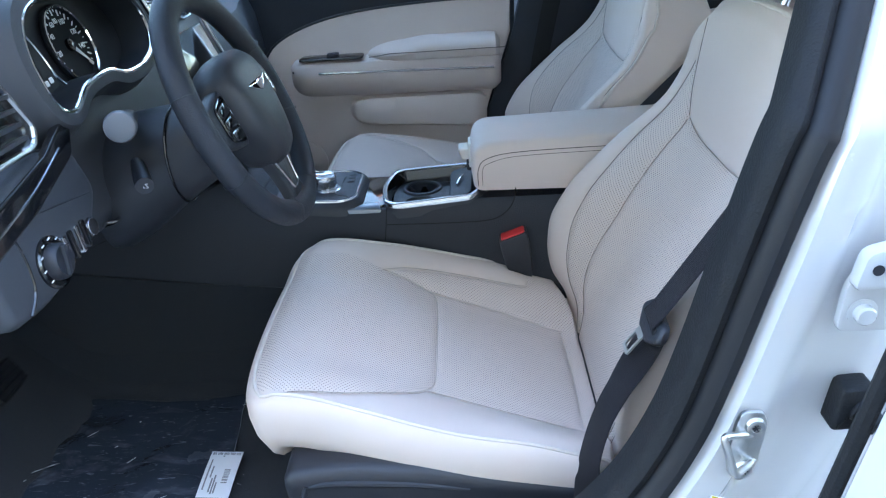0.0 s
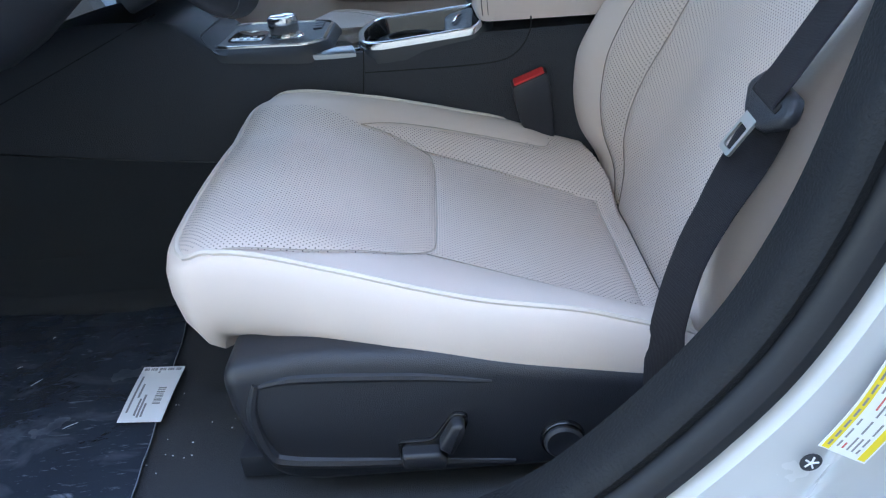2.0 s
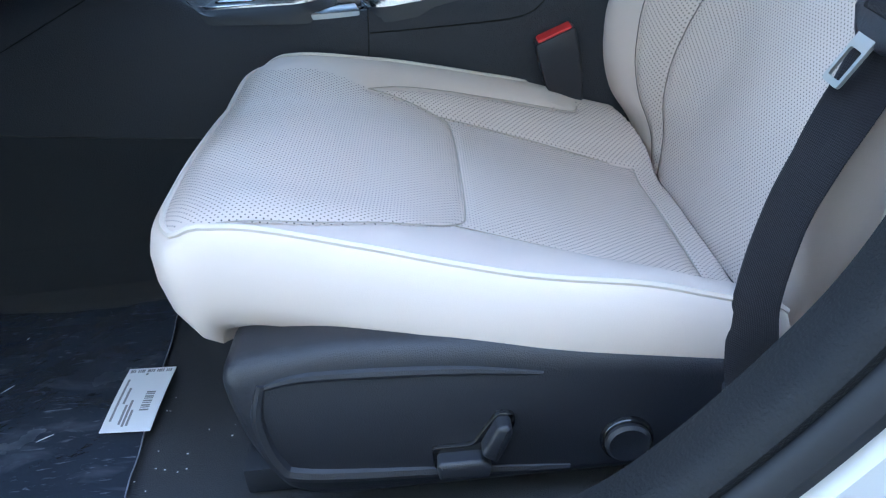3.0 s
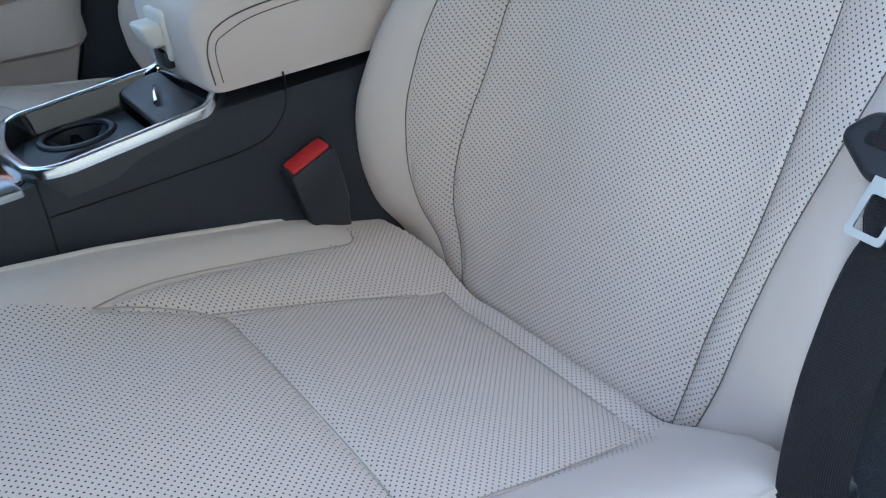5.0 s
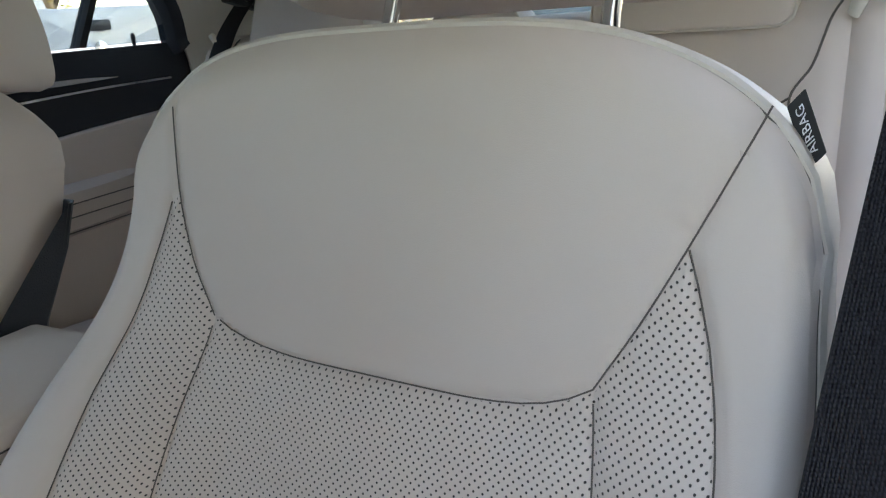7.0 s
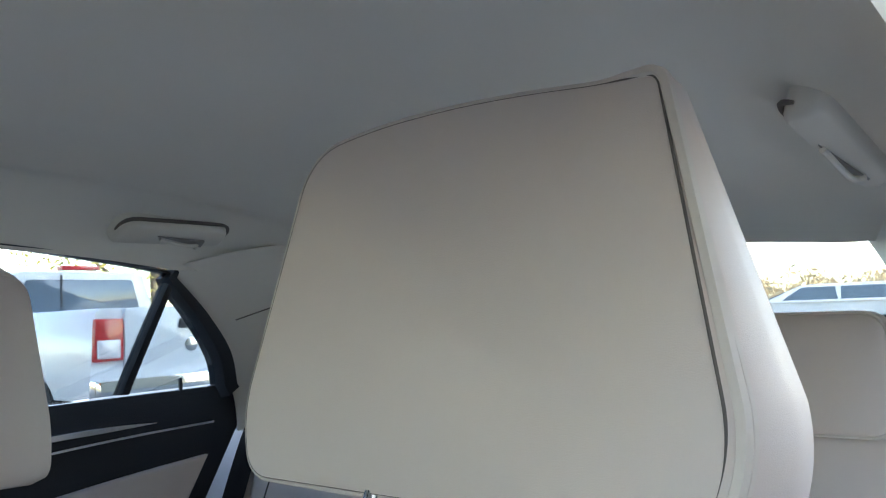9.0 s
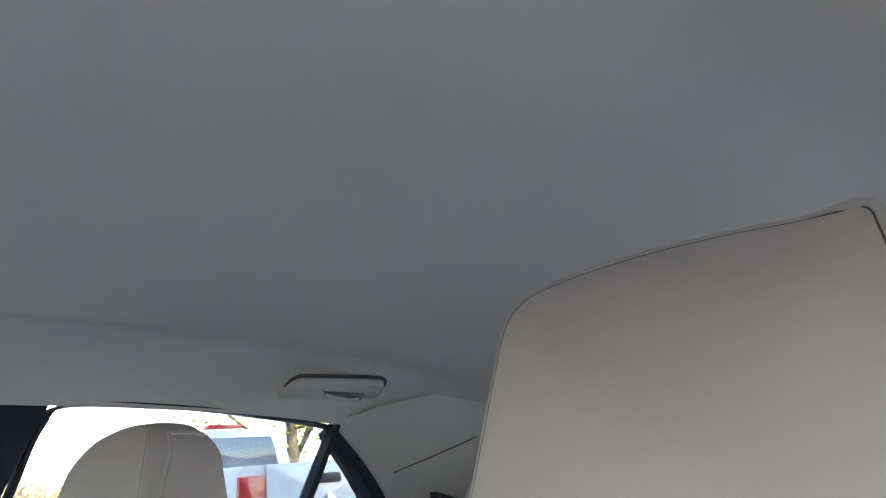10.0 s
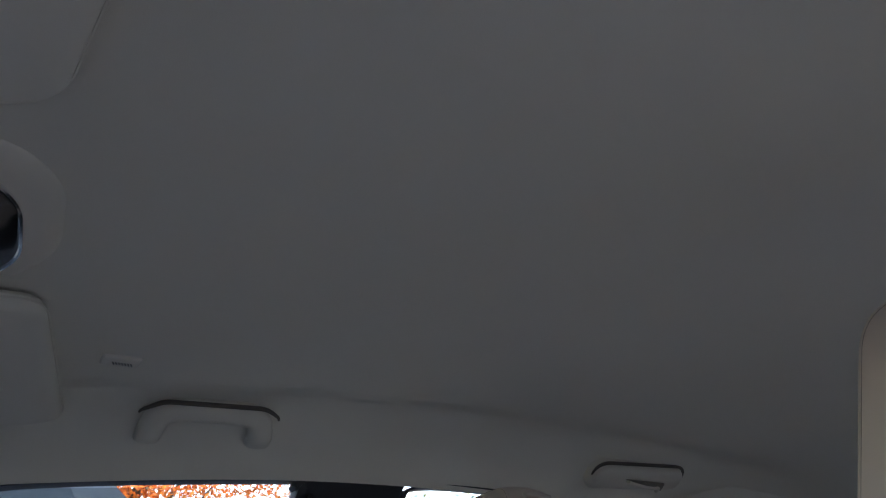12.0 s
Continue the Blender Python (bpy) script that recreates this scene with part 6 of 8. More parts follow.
# inner trim of that pillar
bm = bmesh.new()
rows = []
for i in range(21):
    z = 0.44 + 0.90 * i / 20
    x0 = float(np.interp(z, [p[1] for p in SEAL[3:16]], [p[0] for p in SEAL[3:16]])) - 0.010
    x1 = lerp(0.72, 0.58, sstep(1.1, 1.25, z))
    rows.append([Vector((lerp(x0, x1, f), seal_y(z) + 0.036 + 0.012 * math.sin(math.pi * f) ** 0.6, z)) for f in (0, 0.05, 0.15, 0.3, 0.5, 0.7, 0.85, 1)])
solid(bm, rows, (0, -0.02, 0))
setting("pillar_trim_driver", bm, BLACK_SOFT, "black inner trim of the driver-side pillar", "pillar trim")
# sill
bm = bmesh.new()
rows = []
for i in range(30):
    x = -0.95 + 1.45 * i / 29
    rows.append([Vector((x, y, z)) for y, z in ((-0.735, 0.375), (-0.740, 0.425), (-0.755, 0.437), (-0.79, 0.440), (-0.83, 0.432), (-0.87, 0.405), (-0.895, 0.36), (-0.90, 0.28), (-0.86, 0.22), (-0.72, 0.22))])
loft(bm, rows)
setting("door_sill", bm, PAINT, "white painted door sill of the car", "door sill")
bm = bmesh.new()
box(bm, (-0.85, -0.780, 0.434), (0.06, -0.725, 0.446), 0.005)
setting("sill_plate", bm, BLACK, "black plastic sill plate", "sill plate")

# striker
def on_bp(x, z, h=0.0):
    return Vector((x, -0.829 - h, z))
st = thing("door_striker", "zinc-plated door striker bolted to the pillar", "door striker")
tilt = 0.35
def st_p(a, b, h=0.0):
    return on_bp(0.404 + a * math.cos(tilt) * 1.0 + b * math.sin(tilt) * 0.35, 0.765 + b - a * math.sin(tilt) * 0.5, h)
bm = bmesh.new()
plate(bm, round_poly([(-0.014, 0.046), (0.010, 0.050), (0.020, 0.034), (0.020, -0.030), (0.008, -0.052), (-0.010, -0.046), (-0.018, -0.022), (-0.018, 0.030)], 0.008, 4), 0.006, st_p, 0.002, 2)
sp = part("striker_plate", bm, STEEL, st)
bm = bmesh.new()
corner = [Vector(p) for p in (st_p(0.004, 0.016, 0.003), st_p(-0.040, 0.026, 0.026), st_p(-0.016, -0.022, 0.032), st_p(0.016, -0.020, 0.003))]
run = [corner[0]]
for a, b, c in zip(corner, corner[1:], corner[2:]):
    p, q = b + (a - b).normalized() * 0.007, b + (c - b).normalized() * 0.007
    run += [p * (1 - f) ** 2 + b * 2 * f * (1 - f) + q * f * f for f in (0, 0.25, 0.5, 0.75, 1)]
tube(bm, run + [corner[3]], 0.0042, 12)
part("striker_loop", bm, STEEL, st, "bright metal striker loop")
for b in (0.030, -0.032):
    bm = bmesh.new()
    lathe(bm, [(0.0115, 0), (0.0115, 0.003), (0.010, 0.0055), (0.006, 0.006), (0.0055, 0.004), (0.0, 0.0038)], st_p(0.004, b, 0.005), (0, -1, 0), 24)
    screw = part("screw", bm, STEEL, st)
    for kx in range(3):
        bm = bmesh.new()
        c = st_p(0.004, b, 0.0108)
        a = kx * math.pi / 3
        tube(bm, [c + Vector((math.cos(a), 0, math.sin(a))) * 0.0045, c - Vector((math.cos(a), 0, math.sin(a))) * 0.0045], 0.0009, 4)
        part("screw_recess", bm, BLACK, screw)

# tyre placard: curved label with yellow borders
YELLOW = material("yellow_label", (0.75, 0.58, 0.03), 0.5)
st = thing("tyre_label", "white tyre label with yellow borders on pillar", "label")
arc = flat2([(0.328, 0.596), (0.352, 0.638), (0.372, 0.692)], 10)
def lab(a, b, h=0.0):
    i = a * (len(arc) - 1)
    j = min(int(i), len(arc) - 2)
    p = Vector(arc[j]).lerp(Vector(arc[j + 1]), i - j)
    t = (Vector(arc[j + 1]) - Vector(arc[j])).normalized()
    q = p + Vector((t[1], -t[0])) * b
    return Vector((q[0], -0.8332 - h, q[1]))
def lab_patch(a0, a1, b0, b1, h0, h1):
    bm = bmesh.new()
    solid(bm, [[lab(lerp(a0, a1, i / 10), b, h1) for b in (b0, b1)] for i in range(11)], (0, h1 - h0, 0))
    return bm
base = part("label_body", lab_patch(0, 1, 0.0, 0.046, 0, 0.0006), WHITE_PL, st)
part("yellow_border", lab_patch(0.02, 0.99, 0.002, 0.009, 0.0006, 0.0009), YELLOW, base, "yellow border strip")
part("yellow_border", lab_patch(0.03, 0.60, 0.037, 0.044, 0.0006, 0.0009), YELLOW, base, "yellow border strip")
GREYINK = material("grey_ink", (0.22, 0.22, 0.23), 0.6)
REDINK = material("red_ink", (0.55, 0.12, 0.10), 0.6)
random.seed(4)
for r in range(5):
    a = 0.10
    while a < 0.9:
        w = random.uniform(0.05, 0.16)
        if random.random() < 0.8:
            part("ink_bar", lab_patch(a, min(a + w, 0.94), 0.0125 + 0.0048 * r, 0.0142 + 0.0048 * r, 0.0006, 0.0008), REDINK if r == 1 else GREYINK, base)
        a += w + 0.03
a = 0.08
while a < 0.9:
    part("ink_bar", lab_patch(a, a + 0.07, 0.0045, 0.0065, 0.0009, 0.0011), GREYINK, base)
    a += 0.10
bm = bmesh.new()
lathe(bm, [(0.009, 0), (0.009, 0.0008), (0, 0.0009)], Vector((0.325, -0.8325, 0.578)), (0, -1, 0), 24)
ic = part("tyre_icon", bm, BLACK, st, "round black tyre symbol")
for kx in range(5):
    a = kx * 2 * math.pi / 5
    bm = bmesh.new()
    c = Vector((0.325, -0.8336, 0.578))
    tube(bm, [c, c + Vector((math.cos(a), 0, math.sin(a))) * 0.006], 0.0009, 4)
    part("icon_spoke", bm, WHITE_PL, ic)

# rear door hinge and wiring boot behind the pillar
rd = thing("rear_door_driver", "white rear door on the driver side, open", "car door")
bm = bmesh.new()
plate(bm, round_poly([(0.488, 0.905), (0.560, 0.905), (0.600, 0.955), (0.600, 1.015), (0.520, 1.000), (0.492, 0.965)], 0.012, 4), 0.010, lambda a, b, h: Vector((a, -0.812 - h, b)), 0.003, 2)
hg = part("hinge", bm, PAINT, rd, "white painted hinge with bolts")
bm = bmesh.new()
plate(bm, round_poly([(0.492, 0.962), (0.500, 1.005), (0.60, 1.030), (0.62, 0.985), (0.60, 0.965)], 0.010, 4), 0.018, lambda a, b, h: Vector((a, -0.818 - h, b)), 0.004, 2)
part("hinge_leaf", bm, PAINT, hg)
bm = bmesh.new()
lathe(bm, [(0.016, 0), (0.016, 0.003), (0.011, 0.004), (0.011, 0.012), (0.009, 0.014), (0, 0.014)], Vector((0.512, -0.820, 0.930)), (0, -1, 0), 24)
part("bolt", bm, PAINT, hg)
bm = bmesh.new()
lathe(bm, [(0.017, 0), (0.017, 0.003), (0.012, 0.004), (0.012, 0.012), (0.010, 0.014), (0, 0.014)], Vector((0.536, -0.836, 0.994)), (0, -1, 0), 24)
part("bolt", bm, PAINT, hg)
bm = bmesh.new()
lathe(bm, [(0.006, 0), (0.006, 0.001), (0, 0.001)], Vector((0.512, -0.836, 0.987)), (0, -1, 0), 16)
part("hinge_hole", bm, BLACK, hg)
bt = thing("wiring_boot", "black ribbed rubber wiring boot on the pillar", "rubber boot")
bm = bmesh.new()
plate(bm, round_poly([(0.499, 0.776), (0.507, 0.834), (0.543, 0.836), (0.538, 0.778)], 0.008, 4), 0.030, lambda a, b, h: Vector((a, -0.800 - h, b)), 0.006, 4)
part("boot_base", bm, RUBBER, bt)
pts = spline([(0.524, -0.822, 0.806), (0.543, -0.845, 0.797), (0.556, -0.858, 0.772), (0.556, -0.864, 0.735), (0.546, -0.868, 0.695)], 10)
bm = bmesh.new()
tube(bm, pts, [0.0125 + 0.0022 * (1 if (i // 2) % 2 else -1) for i in range(len(pts))], 16)
part("boot_bellows", bm, RUBBER, bt)
# front edge of the opened rear door
bm = bmesh.new()
rows = []
for i in range(20):
    z = 0.30 + 0.86 * i / 19
    rows.append([Vector((0.478 + 0.19 * max(z - 0.9, -0.2) + dx, -0.95 + dy, z)) for dx, dy in ((0.0, 0.0), (0.005, -0.008), (0.45, -0.60), (0.54, -0.54), (0.09, 0.03), (0.04, 0.035), (0.008, 0.012))])
loft(bm, rows)
part("door_shell", bm, PAINT, rd)
bm = bmesh.new()
tube(bm, [r[0] + Vector((-0.006, 0.012, 0)) for r in rows], 0.009, 8)
part("edge_seal", bm, RUBBER, rd)
for z in (0.50, 0.985):
    bm = bmesh.new()
    tube(bm, [Vector((0.590, -0.81, z)), Vector((0.585, -0.88, z)), Vector((0.560, -0.945, z))], 0.016, 12)
    part("hinge_arm", bm, PAINT, rd)

# ---- driver's footwell ----
def film_material():
    """Crinkled film: a dark sheen with fine pale scratches in several directions."""
    m = material("clear_protective_film", (0.026, 0.033, 0.046), 0.25, vary=0.3, grain=0.6, grain_size=60, stain=9)
    n, l = m.node_tree.nodes, m.node_tree.links
    b = n["Principled BSDF"]
    co = n.new("ShaderNodeTexCoord")
    last = b.inputs["Base Color"].links[0].from_socket
    for turn, size, low, tone in ((0.5, (30, 150, 1), 0.62, (0.20, 0.23, 0.28)), (1.1, (16, 60, 1), 0.635, (0.21, 0.24, 0.29)), (-0.5, (60, 190, 1), 0.65, (0.16, 0.19, 0.24)), (0.2, (9, 14, 1), 0.54, (0.070, 0.082, 0.105))):
        mp = n.new("ShaderNodeMapping")
        mp.inputs["Rotation"].default_value = (0, 0, turn)
        mp.inputs["Scale"].default_value = size
        l.new(co.outputs["Object"], mp.inputs["Vector"])
        nz = n.new("ShaderNodeTexNoise")
        nz.inputs["Scale"].default_value = 1.0
        nz.inputs["Detail"].default_value = 4
        nz.inputs["Roughness"].default_value = 0.6
        nz.inputs["Distortion"].default_value = 0.8
        l.new(mp.outputs["Vector"], nz.inputs["Vector"])
        mr = n.new("ShaderNodeMapRange")
        mr.inputs["From Min"].default_value, mr.inputs["From Max"].default_value = low, low + 0.16
        l.new(nz.outputs["Fac"], mr.inputs["Value"])
        mx = n.new("ShaderNodeMix")
        mx.data_type = "RGBA"
        mx.inputs["B"].default_value = (*tone, 1)
        l.new(last, mx.inputs["A"])
        l.new(mr.outputs["Result"], mx.inputs["Factor"])
        last = mx.outputs["Result"]
    l.new(last, b.inputs["Base Color"])
    return m


film = thing("floor_film", "crinkled clear protective film over the carpet", "floor film")
rows = []
for i in range(46):
    f = i / 45
    row = []
    for j in range(40):
        g = j / 39
        x = lerp(lerp(-0.852, -0.405, f), lerp(-0.87, -0.345, f), g)
        y = lerp(-0.182 + 0.012 * math.sin(f * 7), -0.70, g)
        z = 0.384 + 0.0055 * (noise.noise((x * 11, y * 14, 2.2)) + 0.5 * noise.noise((x * 30, y * 30, 5.5)) + 0.6)
        row.append(Vector((x, y, z)))
    rows.append(row)
bm = bmesh.new()
solid(bm, rows, (0, 0, -0.0008))
part("film_sheet", bm, film_material(), film)
bm = bmesh.new()
tube(bm, [p + Vector((0, 0, 0.0006)) for p in rows[-1]], 0.0008, 5)
part("film_edge", bm, material("film_edge", (0.20, 0.22, 0.25), 0.3), film)
random.seed(9)
for kx in range(18):
    bm = bmesh.new()
    x, y, a = random.uniform(-0.82, -0.40), random.uniform(-0.66, -0.22), random.gauss(0.6, 0.35)
    ln = random.uniform(0.004, 0.026)
    tube(bm, [Vector((x, y, 0.392)), Vector((x + math.cos(a) * ln * 0.5, y + math.sin(a) * ln * 0.5, 0.3922)), Vector((x + math.cos(a) * ln, y + math.sin(a) * ln, 0.392))], [0.0002, 0.0005, 0.0002], 4)
    part("film_crease", bm, WHITE_PL, film)
lb = thing("paper_label", "white printed label on the floor film", "label")
def lab2(a, b, h=0.0):
    p = Vector((-0.425, -0.366, 0)).lerp(Vector((-0.362, -0.371, 0)), a)
    q = Vector((-0.421, -0.489, 0)).lerp(Vector((-0.359, -0.494, 0)), a)
    r = p.lerp(q, b)
    return Vector((r.x, r.y, 0.3935 + h + 0.002 * math.sin(b * 3)))
def lp(a0, a1, b0, b1, h):
    bm = bmesh.new()
    solid(bm, [[lab2(lerp(a0, a1, i / 6), lerp(b0, b1, j / 6), h) for j in range(7)] for i in range(7)], (0, 0, -0.0006))
    return bm
base = part("label_sheet", lp(0, 1, 0, 1, 0.0), WHITE_PL, lb)
for kx in range(22):
    if kx % 5 != 3:
        part("ink_bar", lp(0.06 + 0.04 * kx, 0.06 + 0.04 * kx + (0.022 if kx % 3 else 0.030), 0.03, 0.08, 0.0004), GREYINK, base)
for a, b0, b1 in ((0.42, 0.10, 0.13), (0.10, 0.20, 0.85), (0.22, 0.35, 0.6), (0.30, 0.62, 0.90), (0.38, 0.55, 0.93), (0.46, 0.70, 0.92)):
    part("ink_bar", lp(a, a + 0.045, b0, b1, 0.0004), GREYINK, base)
for kx in range(9):
    part("ink_bar", lp(0.62, 0.80, 0.42 + 0.034 * kx, 0.42 + 0.034 * kx + (0.012 if kx % 2 else 0.02), 0.0004), GREYINK, base)
random.seed(12)
bm = bmesh.new()
for kx in range(18):
    x, y = random.uniform(-0.36, -0.22), random.uniform(-0.66, -0.40)
    s = random.uniform(0.0005, 0.0012)
    bmesh.ops.create_icosphere(bm, subdivisions=1, radius=s, matrix=Matrix.Translation((x, y, 0.3815 + s)) @ Matrix.Diagonal((random.uniform(0.6, 2.5), 1, 0.5, 1)))
tagged(part("crumbs", bm, WHITE_PL, None, "pale crumbs scattered on the black carpet", kind="stuff"), category="crumbs")


# ---- rear of the cabin ----
def c_pillar(s, name):
    """The cream trim between the rear side glass and the rear window."""
    A = [(1.080, 1.398), (1.106, 1.374), (1.192, 1.312), (1.259, 1.251), (1.307, 1.195), (1.340, 1.130), (1.350, 1.05)]
    B = [(1.60, 0.46, 1.392), (1.66, 0.475, 1.350), (1.72, 0.49, 1.30), (1.78, 0.505, 1.25), (1.84, 0.52, 1.20), (1.90, 0.53, 1.15), (1.95, 0.54, 1.06)]
    rows = []
    for (x, z), (bx, bw, bz) in zip([(p[0], p[1]) for p in spline([(a, b, 0) for a, b in A], 5)], spline(B, 5)):
        row = []
        for j in range(15):
            f = j / 14
            w = lerp(side_w(z) - 0.002, bw, f) - (0.035 if s > 0 else 0.0) * math.sin(math.pi * f) ** 0.8
            w += left_more(min(lerp(x, bx, f), 1.6)) * 0.9 if s < 0 else 0
            row.append(Vector((lerp(x, bx, f), CY + s * w, lerp(z, bz, f) + 0.05 * math.sin(math.pi * f) * (1 - (z - 1.06) / 0.4) + 0.040 * math.sin(math.pi * f) * sstep(1.33, 1.40, z))))
        rows.append(row)
    bm = bmesh.new()
    solid(bm, rows, (0.01, s * 0.02, 0.0))
    ob = setting(name, bm, TRIM, "cream plastic trim of the rear roof pillar", "pillar trim")
    # the joint with the headliner
    if s < 0:
        return ob
    bm = bmesh.new()
    tube(bm, [Vector((lerp(1.275, 1.48, f), CY + s * (lerp(0.565, 0.495, f) - 0.012 * math.sin(math.pi * f)), lerp(1.309, 1.381, f))) for f in [k / 16 for k in range(-3, 17)]], 0.0014, 5)
    part("trim_joint", bm, THREAD, ob)
    return ob


c_pillar(1, "pillar_trim_rear")
c_pillar(-1, "pillar_trim_rear_driver")
# rear seat
bench = thing("rear_bench", "cream leather rear bench seat with piped edges", "car seat")
def bench_x(w, z):
    """The bench's front at a distance from the middle line and a height."""
    f = (z - 0.60) / 0.555
    d = min(abs(w - 0.125), abs(w - 0.222), abs(w - 0.608))
    x = 1.155 + 0.35 * (z - 0.62) + 0.014 * math.exp(-(d / 0.008) ** 2)
    x += 0.03 * math.cos((w - 0.37) / 0.27 * math.pi / 2) ** 2 * sstep(0.3, 0.8, f) * (0.1 < w < 0.64)
    return x + 0.05 * max(0, (f - 0.93) / 0.07) ** 2


rows = []
for i in range(40):
    z = lerp(0.60, 1.155, i / 39)
    rows.append([Vector((bench_x(abs(-0.66 + 1.32 * j / 80), z), CY - 0.66 + 1.32 * j / 80, z)) for j in range(81)])
bm = bmesh.new()
solid(bm, rows, (0.10, 0, 0))
rb = part("seat_back", bm, LEATHER, bench)
for s in (1, -1):
    for run in ([(0.70, 0.560), (0.85, 0.558), (0.97, 0.553), (1.023, 0.543), (1.064, 0.567), (1.10, 0.578), (1.13, 0.586), (1.148, 0.594)], [(1.055, 0.16), (1.005, 0.20), (0.990, 0.30), (0.992, 0.42), (1.008, 0.51), (1.023, 0.543)]):
        bm = bmesh.new()
        tube(bm, [Vector((bench_x(q[1], q[0]) - 0.0005, CY + s * q[1], q[0])) for q in flat2(run, 6)], 0.0018, 6)
        part("seam", bm, THREAD, rb)
rows = []
for i in range(24):
    f = i / 23
    x = lerp(0.66, 1.20, f)
    row = []
    for j in range(61):
        y = CY - 0.66 + 1.32 * j / 60
        w = abs(y - CY)
        z = lerp(0.665, 0.625, f) + 0.012 * math.exp(-((w - 0.56) / 0.08) ** 2) - 0.010 * math.exp(-((w - 0.13) / 0.01) ** 2)
        z -= 0.05 * max(0, 1 - f / 0.12) ** 2
        row.append(Vector((x, y, z)))
    rows.append(row)
bm = bmesh.new()
solid(bm, rows, (0, 0, -0.16))
part("seat_cushion", bm, LEATHER, bench)
for s, nm in ((1, 0), (-1, 0), (0, 0)):
    cy = CY + s * 0.385
    hw, z0, z1 = (0.155, 1.120, 1.272) if s else (0.10, 1.10, 1.17)
    o = round_poly([(-hw * 0.93, z1), (hw * 0.93, z1), (hw, z0), (-hw, z0)], [0.035, 0.035, 0.03, 0.03], 6)
    xb = lambda z: 1.335 + 0.34 * (z - 1.13) + (0.0 if s else 0.02)
    bm = bmesh.new()
    loft(bm, [[Vector((xb(lerp((z0 + z1) / 2, p[1], sc)) + dx, cy + p[0] * sc, lerp((z0 + z1) / 2, p[1], sc))) for p in o] for sc, dx in ((0.05, 0.000), (0.3, 0.0001), (0.5, 0.0003), (0.7, 0.0008), (0.85, 0.002), (0.93, 0.004), (0.97, 0.007), (1.0, 0.016), (1.01, 0.035), (1.01, 0.06), (0.98, 0.085), (0.9, 0.096), (0.7, 0.10), (0.3, 0.10))])
    hr = part("headrest", bm, LEATHER, bench)
    bm = bmesh.new()
    tube(bm, [Vector((xb(p[1]) + 0.012, cy + p[0] * 1.0, p[1])) for p in o], 0.0026, 6, closed=True)
    part("piping", bm, PIPING, hr)
for s in (1, -1):
    bm = bmesh.new()
    tube(bm, [Vector((1.338, CY + s * 0.612, 1.130)), Vector((1.330, CY + s * 0.620, 1.150)), Vector((1.325, CY + s * 0.628, 1.164))], [0.010, 0.012, 0.010], 10, flat=0.7)
    part("release_lever", bm, TRIM, rb)
# belt of the outer rear place, on the far pillar
belt = thing("rear_seat_belt", "black rear seat belt from the roof pillar", "seat belt", "seat belts")
bm = bmesh.new()
ribbon(bm, spline([(1.372, CY + 0.560, 1.225), (1.338, CY + 0.595, 1.16), (1.290, CY + 0.610, 1.06), (1.230, CY + 0.62, 0.90), (1.165, CY + 0.62, 0.72)], 6), [Vector((0.55, -0.80, 0.2))] * 25, 0.024)
part("webbing", bm, WEBBING, belt)
bm = bmesh.new()
plate(bm, round_poly([(-0.045, -0.008), (0.045, -0.030), (0.045, -0.010), (-0.045, 0.016)], 0.005, 4), 0.022, lambda a, b, h: Vector((1.365 + a, CY + 0.574 - h, 1.236 + b)), 0.005, 3)
part("belt_guide", bm, BLACK, belt)
# parcel shelf, rear bulkhead and rear window
bm = bmesh.new()
box(bm, (1.42, CY - 0.64, 1.075), (2.02, CY + 0.64, 1.095), 0.006)
setting("parcel_shelf", bm, BLACK_SOFT, "black parcel shelf under the rear window", "parcel shelf")
bm = bmesh.new()
box(bm, (1.46, CY - 0.80, 0.35), (1.50, CY + 0.80, 1.07), 0.01)
setting("rear_bulkhead", bm, CARPET, "black partition behind the rear seat", "bulkhead")
bm = bmesh.new()
rows = [[Vector((lerp(1.605, 1.985, i / 10) + 0.02 * math.sin(math.pi * i / 10), CY + lerp(-1, 1, j / 14) * lerp(0.47, 0.56, i / 10), lerp(1.402, 1.10, i / 10) + 0.015 * math.sin(math.pi * i / 10))) for j in range(15)] for i in range(11)]
solid(bm, rows, (0.004, 0, 0.003))
win = thing("window_rear", "sloping rear window of the car", "car window", kind="structure")
p = part("window_pane", bm, GLASS_DARK, win)
p.visible_shadow = False
bm = bmesh.new()
box(bm, (1.95, CY - 0.85, 0.55), (2.55, CY + 0.85, 1.085), 0.03)
setting("boot_lid", bm, PAINT, "white painted boot lid of the car", "car body")
# windscreen with its black border, and the bonnet
bm = bmesh.new()
rows = [[Vector((lerp(-0.335, -1.02, i / 10), CY + lerp(-1, 1, j / 14) * lerp(0.56, 0.70, i / 10), lerp(1.425, 1.185, i / 10) + 0.03 * math.sin(math.pi * i / 10))) for j in range(15)] for i in range(11)]
solid(bm, rows, (0, 0, 0.004))
win = thing("windscreen", "clear sloping windscreen of the car", "car window", kind="structure")
p = part("window_pane", bm, GLASS, win)
p.visible_shadow = False
bm = bmesh.new()
rows = [[Vector((lerp(-1.0, -2.1, i / 10), CY + lerp(-0.82, 0.82, j / 14), 1.16 - 0.14 * (i / 10) ** 2 - 0.03 * abs(j / 7 - 1) ** 3)) for j in range(15)] for i in range(11)]
solid(bm, rows, (0, 0, -0.02))
setting("bonnet", bm, PAINT, "white painted bonnet of the car", "car body")
